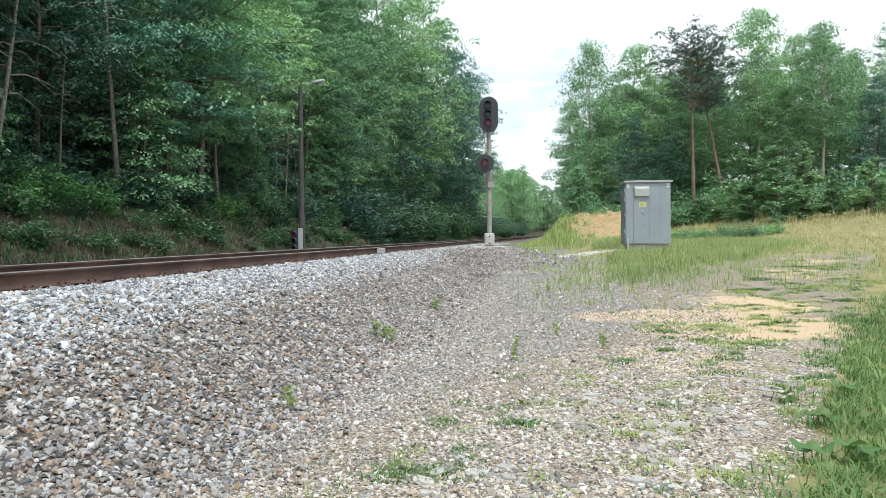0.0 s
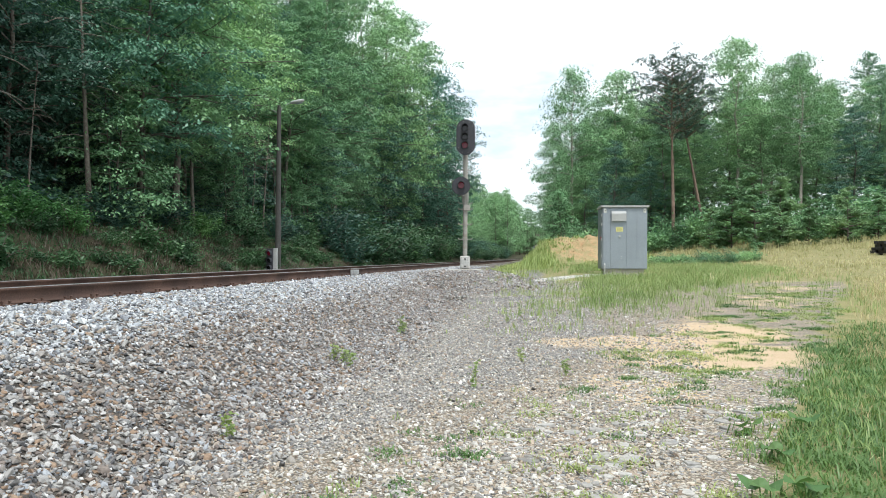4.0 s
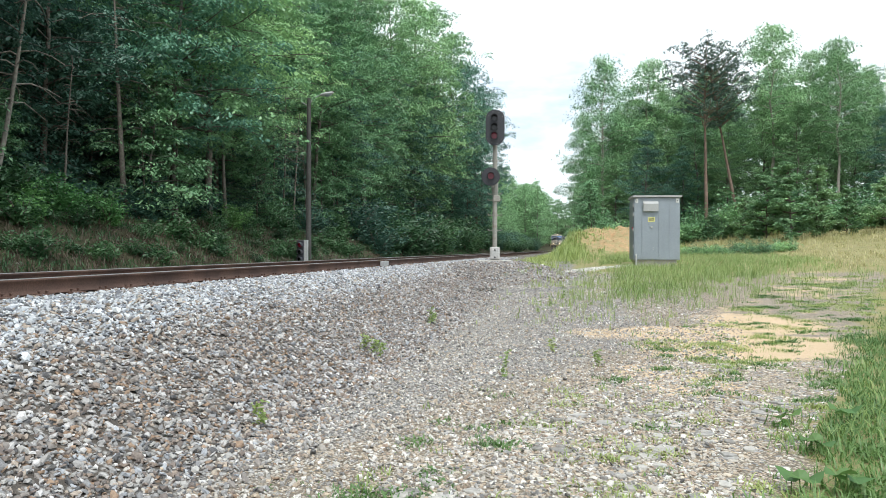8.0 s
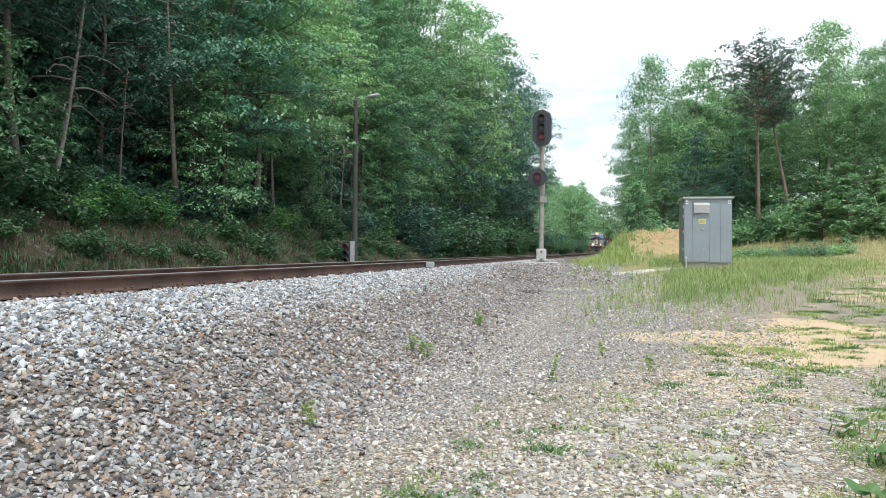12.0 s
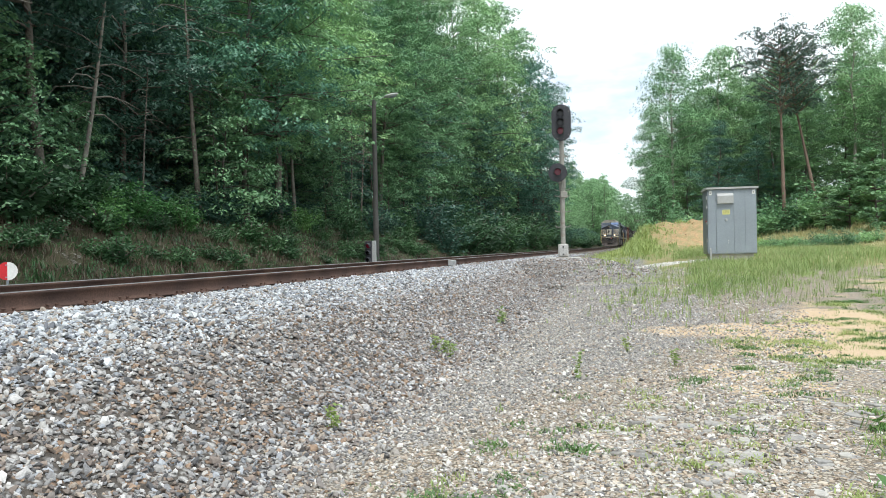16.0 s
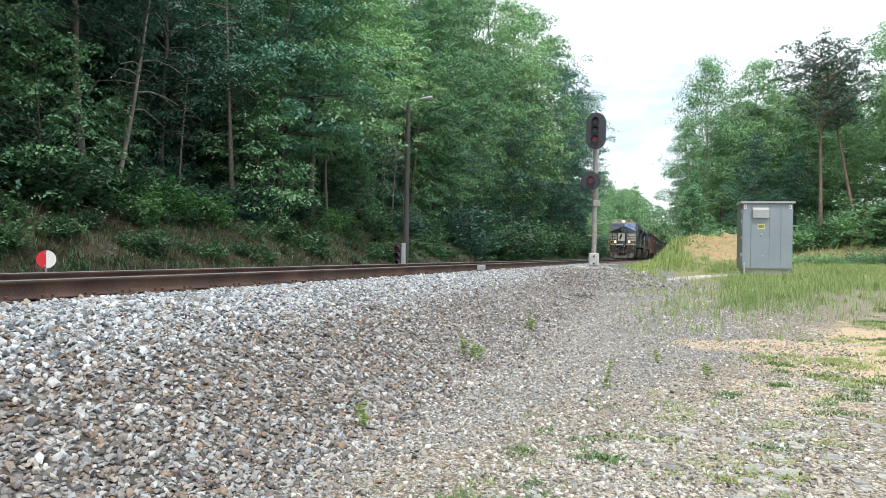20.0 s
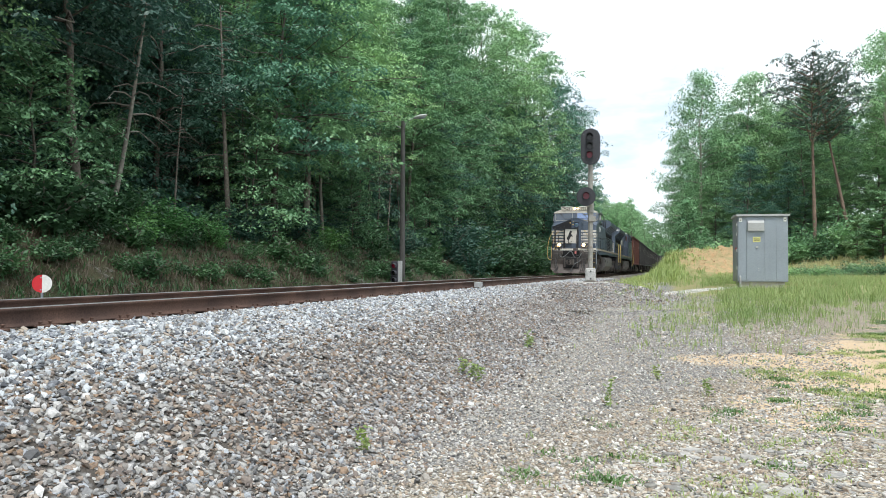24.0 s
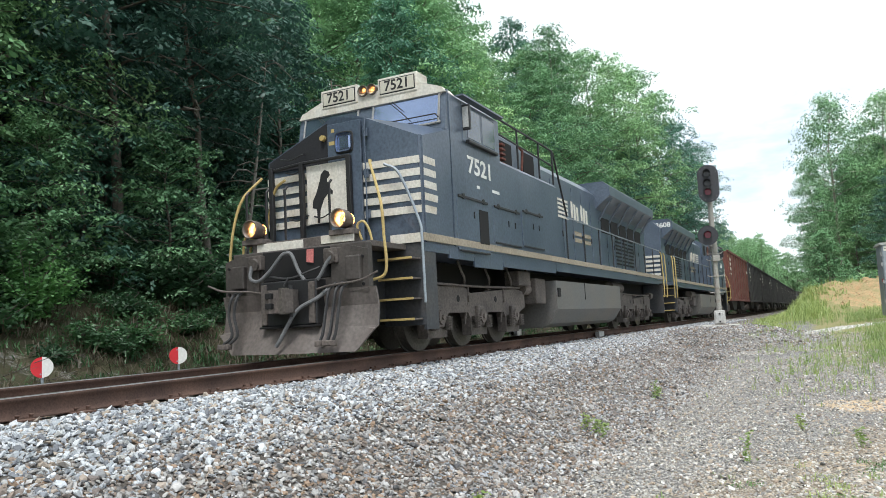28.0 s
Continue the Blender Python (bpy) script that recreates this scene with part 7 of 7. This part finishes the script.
    bm = rod(bmesh.new(), (-11.5, 0, 4.25), (-11.5, 0, 4.5), 0.3, 0.28, 16)
    part("exhaust_stack", bm, GRIME, loco)
    # hood end with stripes
    for k in range(5):
        part("end_stripe", box(bmesh.new(), -20.13, -20.1, -0.9, 0.9, 2.0 + 0.19 * k, 2.1 + 0.19 * k), CREAM, loco)
    part("end_platform", box(bmesh.new(), -21.0, -20.1, -1.2, 1.2, 1.56, 1.66, 0.006), GRIME, loco)
    # walkway handrails
    for side in (1, -1):
        for k in range(9):
            x = -8.6 - 1.48 * k
            part("handrail_post", rod(bmesh.new(), (x, 1.47 * side, 1.66), (x, 1.47 * side, 2.78), 0.018, 0.018, 6), BLACK, loco)
        part("handrail", bar(bmesh.new(), [(-8.7, 1.47 * side, 2.82), (-14, 1.47 * side, 2.78), (-20.3, 1.47 * side, 2.76)], 0.02), GALV, loco)
        for xo in (-20.35, -20.95):
            part("stair_handrail", hose(bmesh.new(), [(xo + 0.05, 1.49 * side, 2.72), (xo, 1.53 * side, 2.5), (xo, 1.54 * side, 1.15), (xo + 0.08, 1.5 * side, 1.05)], 0.022), YELLOW, loco, "yellow stair handrail")
        # front stair rails
        pts = [(-1.1, 0.72, 2.98), (-0.95, 0.8, 2.9), (-0.55, 1.2, 2.22), (-0.5, 1.26, 1.75), (-0.5, 1.27, 1.20), (-0.42, 1.05, 1.08)]
        if side < 0:
            pts = [(-0.95, -1.3, 2.95), (-0.7, -1.5, 2.6), (-0.6, -1.62, 2.1), (-0.55, -1.66, 1.5), (-0.5, -1.58, 1.05), (-0.42, -1.25, 0.98)]
        part("stair_handrail", hose(bmesh.new(), pts, 0.022), YELLOW, loco, "yellow stair handrail")
        part("stair_handrail", hose(bmesh.new(), [(-1.1, 0.95 * side, 2.9), (-1.12, 1.2 * side, 2.72), (-1.2, 1.46 * side, 2.0), (-1.2, 1.5 * side, 1.7), (-1.2, 1.51 * side, 0.75)], 0.022), GALV if side > 0 else YELLOW, loco)
        part("grab_loop", hose(bmesh.new(), [(-0.3, 1.02 * side, 1.66), (-0.28, 0.96 * side, 1.86), (-0.28, 1.06 * side, 1.92), (-0.3, 1.14 * side, 1.8), (-0.32, 1.18 * side, 1.6)], 0.018), YELLOW, loco)
        # cut lever along the pilot
        part("cut_lever", hose(bmesh.new(), [(0.06, 0.3 * side, 0.95), (0.1, 0.7 * side, 1.02), (0.1, 1.2 * side, 1.06), (0.1, 1.5 * side, 1.16)], 0.016), GRIME, loco)
    for y in (-1.35, -0.95, -0.58, 0.26):
        part("front_handrail_post", bar(bmesh.new(), [(-0.62, y, 1.62), (-0.62, y, 2.62), (-0.68, y, 2.68)], 0.022), BLACK, loco)
    # pilot, plow, coupler
    bm = bmesh.new()
    n, vs = 10, []
    for i in range(n + 1):
        y = -1.36 + 2.72 * i / n
        c = 1 - abs(y) / 1.36
        low = 0.11 if abs(y) < 1.2 else 0.40
        prof = [(0.02 + 0.28 * c, low), (-0.08 + 0.14 * c, 0.45), (-0.12 + 0.03 * c, 0.74), (-0.06 + 0.05 * c, 0.98)]
        prof += [(x - 0.04, z) for x, z in reversed(prof)]
        vs.append([bm.verts.new((x, y, z)) for x, z in prof])
    for p, q in zip(vs, vs[1:]):
        for i in range(8):
            bm.faces.new((p[i], p[(i + 1) % 8], q[(i + 1) % 8], q[i]))
    bm.faces.new(vs[0])
    bm.faces.new(vs[-1])
    bmesh.ops.recalc_face_normals(bm, faces=bm.faces)
    part("snow_plow", bm, PLOW, loco, "dusty steel snow plow", smooth=False)
    bm = box(bmesh.new(), -0.28, -0.12, -1.2, 1.2, 0.9, 1.62, 0.02)
    part("pilot_plate", bm, PILOT, loco)
    # flat near-black slab puts the shade of the recess onto the pilot
    part("pilot_recess", box(bmesh.new(), -0.13, -0.11, -0.62, 0.60, 1.16, 1.60, 0.01), NEAR_BLACK, loco)
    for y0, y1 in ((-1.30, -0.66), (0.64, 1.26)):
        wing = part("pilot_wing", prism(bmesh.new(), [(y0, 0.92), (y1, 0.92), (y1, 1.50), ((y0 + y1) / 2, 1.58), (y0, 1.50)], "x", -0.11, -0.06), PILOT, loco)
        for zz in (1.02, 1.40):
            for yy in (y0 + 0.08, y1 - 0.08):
                part("bolt", rod(bmesh.new(), (-0.06, yy, zz), (-0.035, yy, zz), 0.022, 0.022, 6), NEAR_BLACK, wing)
    # black block and dark shelf stand for the shaded coupler pocket
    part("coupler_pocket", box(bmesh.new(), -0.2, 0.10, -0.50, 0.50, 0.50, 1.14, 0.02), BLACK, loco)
    part("pocket_shelf", box(bmesh.new(), -0.1, 0.14, -0.50, 0.50, 0.47, 0.50, 0.008), NEAR_BLACK, loco)
    bm = box(bmesh.new(), -0.3, 0.18, -0.11, 0.11, 0.70, 0.96, 0.03)
    prism(bm, [(0.12, -0.2), (0.36, -0.2), (0.42, -0.08), (0.34, -0.02), (0.3, 0.06), (0.42, 0.08), (0.42, 0.2), (0.3, 0.24), (0.12, 0.2)], "z", 0.68, 1.0)
    box(bm, 0.1, 0.25, -0.3, -0.18, 0.72, 0.96, 0.02)
    cp = part("coupler", bm, GRIME, loco)
    part("knuckle", rod(bmesh.new(), (0.35, 0.13, 0.66), (0.35, 0.13, 1.02), 0.075, 0.075, 14), WHEELSTEEL, cp)
    part("knuckle_pin", rod(bmesh.new(), (0.26, 0.17, 0.62), (0.26, 0.17, 1.06), 0.03, 0.03, 8), BLACK, cp)
    for y0, z0 in ((-0.15, 0.88), (-0.15, 0.74)):
        part("coupler_slot", box(bmesh.new(), 0.36, 0.425, y0, y0 + 0.11, z0, z0 + 0.08, 0.01), NEAR_BLACK, cp)
    for y in (-0.42, 0.42):
        part("pocket_rib", box(bmesh.new(), 0.08, 0.13, y - 0.05, y + 0.05, 0.52, 1.1, 0.012), GRIME, loco)
    part("uncoupling_chain", hose(bmesh.new(), [(0.08, 0.0, 1.18), (0.2, 0.02, 1.08), (0.28, 0.08, 1.04)], 0.012, 5), BLACK, loco)
    # hoses and cables
    bm = hose(bmesh.new(), [(0.0, -0.74, 1.40), (0.05, -0.72, 1.22), (0.07, -0.55, 1.17), (0.06, -0.35, 1.30), (0.05, -0.15, 1.50), (0.04, -0.06, 1.54), (0.05, 0.05, 1.50), (0.06, 0.18, 1.25), (0.06, 0.35, 1.06), (0.05, 0.5, 1.14), (0.02, 0.62, 1.34), (0.0, 0.70, 1.44)], 0.027, 8)
    part("jumper_cable", bm, HOSEGREY, loco)
    part("jumper_cable", hose(bmesh.new(), [(0.0, -0.4, 1.22), (0.06, 0.0, 1.17), (0.05, 0.35, 1.25), (0.0, 0.5, 1.3)], 0.02, 6), HOSE, loco)
    part("air_hose", hose(bmesh.new(), [(0.0, 0.62, 0.98), (0.1, 0.5, 0.86), (0.2, 0.25, 0.72), (0.28, 0.12, 0.5), (0.33, 0.02, 0.3), (0.34, -0.04, 0.22)], 0.028, 8), HOSEGREY, loco)
    for y, m in ((-1.02, -1), (-0.92, -1), (0.72, 1), (0.84, 1), (0.93, 1)):
        part("air_hose", hose(bmesh.new(), [(-0.05, y, 1.06), (0.12, y, 0.95), (0.16, y - 0.03, 0.7), (0.2, y - 0.06 * m, 0.40), (0.22, y - 0.1, 0.27)], 0.024, 6), HOSE, loco)
        part("glad_hand", box(bmesh.new(), 0.18, 0.28, y - 0.16, y - 0.05, 0.2, 0.28, 0.015), GRIME, loco)
    for y in (-0.7, 0.66):
        bm = rod(bmesh.new(), (-0.12, y, 1.45), (0.02, y, 1.42), 0.09, 0.09, 12)
        box(bm, -0.14, -0.02, y - 0.12, y + 0.12, 1.34, 1.56, 0.015)
        part("cable_socket", bm, GRIME, loco)
    for y in (-1.0, 1.05):
        bm = box(bmesh.new(), -0.16, 0.02, y - 0.12, y + 0.12, 1.08, 1.42, 0.02)
        part("pilot_box", bm, PILOT, loco)
    part("flag", prism(bmesh.new(), [(0.20, 1.40), (0.32, 1.38), (0.33, 1.58), (0.21, 1.58)], "x", -0.1, -0.085), SALMON, loco, "small faded red plate")
    # ditch lamps
    for y in (-0.81, 0.79):
        dl = part("ditch_light", box(bmesh.new(), -0.34, -0.10, y - 0.2, y + 0.2, 1.74, 1.82, 0.012), GRIME, loco)
        part("lamp_bracket", box(bmesh.new(), -0.36, -0.30, y - 0.08, y + 0.08, 1.80, 2.0, 0.012), GRIME, dl)
        lamp_can(dl, "ditch_lamp", -0.05, y, 1.97, 0.125, 0.27, 0.065, lead, DITCHLAMP)
    # fuel tank
    bm = prism(bmesh.new(), [(-1.50, 1.26), (-1.50, 0.62), (-1.28, 0.30), (-1.1, 0.22), (1.1, 0.22), (1.28, 0.30), (1.50, 0.62), (1.50, 1.26)], "x", -13.4, -7.45)
    tank = part("fuel_tank", bm, TANKPAINT, loco, "dusty grey fuel tank")
    for side in (1, -1):
        part("tank_seam", box(bmesh.new(), -9.72, -9.69, 1.5 * side, 1.51 * side, 0.85, 1.28), NEAR_BLACK, tank)
        part("tank_filler", box(bmesh.new(), -7.68, -7.5, 1.5 * side, 1.53 * side, 0.9, 1.1, 0.01), NEAR_BLACK, tank)
        bm = rod(bmesh.new(), (-14.8, 1.15 * side, 1.25), (-13.5, 1.15 * side, 1.25), 0.16, 0.16, 14)
        part("air_reservoir", bm, GRIME, loco)
    axles = ((-2.2, -3.85, -5.5), (-15.3, -16.95, -18.6))
    loco_truck(loco, 0, axles[0])
    loco_truck(loco, 0, axles[1])
    wheels = [piece("wheelset", WHEELSET, loco, pose(x, 0, 0.53)) for tri in axles for x in tri]
    return loco, wheels


def build_hopper(paint, label):
    """Coal hopper: smooth steel sides with stakes, sloping ends, two trucks."""
    car = tagged(new("hopper_wagon"), label, "freight wagon", "train")
    for side in (1, -1):
        part("side_sheet", box(bmesh.new(), -15.4, -0.7, 1.49 * side, 1.52 * side, 1.05, 4.34, 0.005), paint, car)
        part("top_chord", box(bmesh.new(), -15.45, -0.65, 1.44 * side, 1.58 * side, 4.30, 4.46, 0.01), paint, car)
        part("side_sill", box(bmesh.new(), -15.45, -0.65, 1.42 * side, 1.57 * side, 1.0, 1.14, 0.01), paint, car)
        for k in range(9):
            x = -1.0 - 1.76 * k
            part("side_stake", box(bmesh.new(), x - 0.05, x + 0.05, 1.52 * side, 1.56 * side, 1.14, 4.30, 0.005), paint, car)
        # lettering, unreadable at this size
        for k, (x, z, w, hgt) in enumerate(((-1.6, 3.75, 0.38, 0.2), (-1.6, 3.42, 0.38, 0.2), (-1.6, 3.09, 0.38, 0.2), (-1.6, 2.8, 0.3, 0.1), (-14.4, 3.3, 0.5, 0.2))):
            part("lettering_bar", box(bmesh.new(), x - w, x + w, 1.565 * side, 1.57 * side, z, z + hgt), CREAM, car)
        for x in (-0.72, -15.38):
            bm = bmesh.new()
            for k in range(8):
                box(bm, x - 0.02, x + 0.02, 1.2 * side, 1.56 * side, 1.2 + 0.4 * k, 1.23 + 0.4 * k)
            part("ladder", bm, YELLOW if x > -1 and paint is HOPPER_RED else paint, car)
    for x in (-0.7, -15.4):
        part("end_sheet", box(bmesh.new(), x - 0.02, x + 0.02, -1.5, 1.5, 1.9, 4.36, 0.005), paint, car)
        m = 1 if x > -5 else -1
        part("slope_sheet", prism(bmesh.new(), [(x, 2.0), (x - 2.4 * m, 1.0), (x - 2.4 * m, 1.06), (x, 2.08)], "y", -1.49, 1.49), paint, car)
    part("centre_sill", box(bmesh.new(), -16.1, 0.0, -0.3, 0.3, 0.75, 1.1, 0.02), HOPPER_BLACK, car)
    for x in (-5.2, -10.8):
        part("discharge_bay", prism(bmesh.new(), [(x + 2.1, 1.05), (x - 2.1, 1.05), (x - 0.9, 0.4), (x + 0.9, 0.4)], "y", -1.3, 1.3), HOPPER_BLACK, car)
    part("coal_load", prism(bmesh.new(), [(-15.3, 3.8), (-14, 4.2), (-8, 4.36), (-2, 4.2), (-0.8, 3.8)], "y", -1.47, 1.47), NEAR_BLACK, car)
    for x in (-2.2, -13.9):
        tr = new("truck")
        tr.parent = car
        for side in (1, -1):
            bm = prism(bmesh.new(), [(x + 1.25, 0.62), (x + 0.5, 0.88), (x - 0.5, 0.88), (x - 1.25, 0.62), (x - 1.25, 0.38), (x - 0.5, 0.30), (x + 0.5, 0.30), (x + 1.25, 0.38)], "y", 0.95 * side, 1.12 * side)
            part("side_frame", bm, GRIME, tr)
        for dx in (0.88, -0.88):
            piece("wheelset", WAGON_WHEELSET, tr, pose(x + dx, 0, 0.46))
    return car


LOCO, LEAD_WHEELS = build_loco("7521", True)
LOCO2, REAR_WHEELS = build_loco("3608", False)
HOPPERS = [build_hopper(HOPPER_RED, "oxide red coal hopper wagon with white lettering blocks")]
black_car = build_hopper(HOPPER_BLACK, "faded black coal hopper wagon with white lettering blocks")
HOPPERS += [black_car] + [copy_thing(black_car, pose(0, 0, 0)) for k in range(14)]


def ride(s, reverse=False):
    """Pose on the rails, facing along the direction of travel or away from it."""
    return track_pose(s, 0.0, 0 if reverse else 180)


def motions():
    def front(t):
        return 8.6 + 10.1 * (28 - t)

    times = [2.0 * k for k in range(12)] + [23, 24, 25, 26, 27, 28]
    walk(LOCO, [(t, ride(front(t))) for t in times])
    walk(LOCO2, [(t, ride(front(t) + 43.6, True)) for t in times])
    for k, car in enumerate(HOPPERS):
        walk(car, [(t, ride(front(t) + 44.0 + 16.3 * k)) for t in times])
    # wheels roll at the train's pace while it is near
    spin = [0.0] + [20 + k / 15 for k in range(121)]
    for wheels, way in ((LEAD_WHEELS, 1), (REAR_WHEELS, -1)):
        for w in wheels:
            at = w.location.copy()
            rows = []
            for t in spin:
                turn = 0 if t < 20 else way * math.degrees(10.1 * (t - 20) / 0.53)
                rows.append((t, Matrix.Translation(at) @ Matrix.Rotation(radians(turn), 4, "Y")))
            walk(w, rows)


motions()
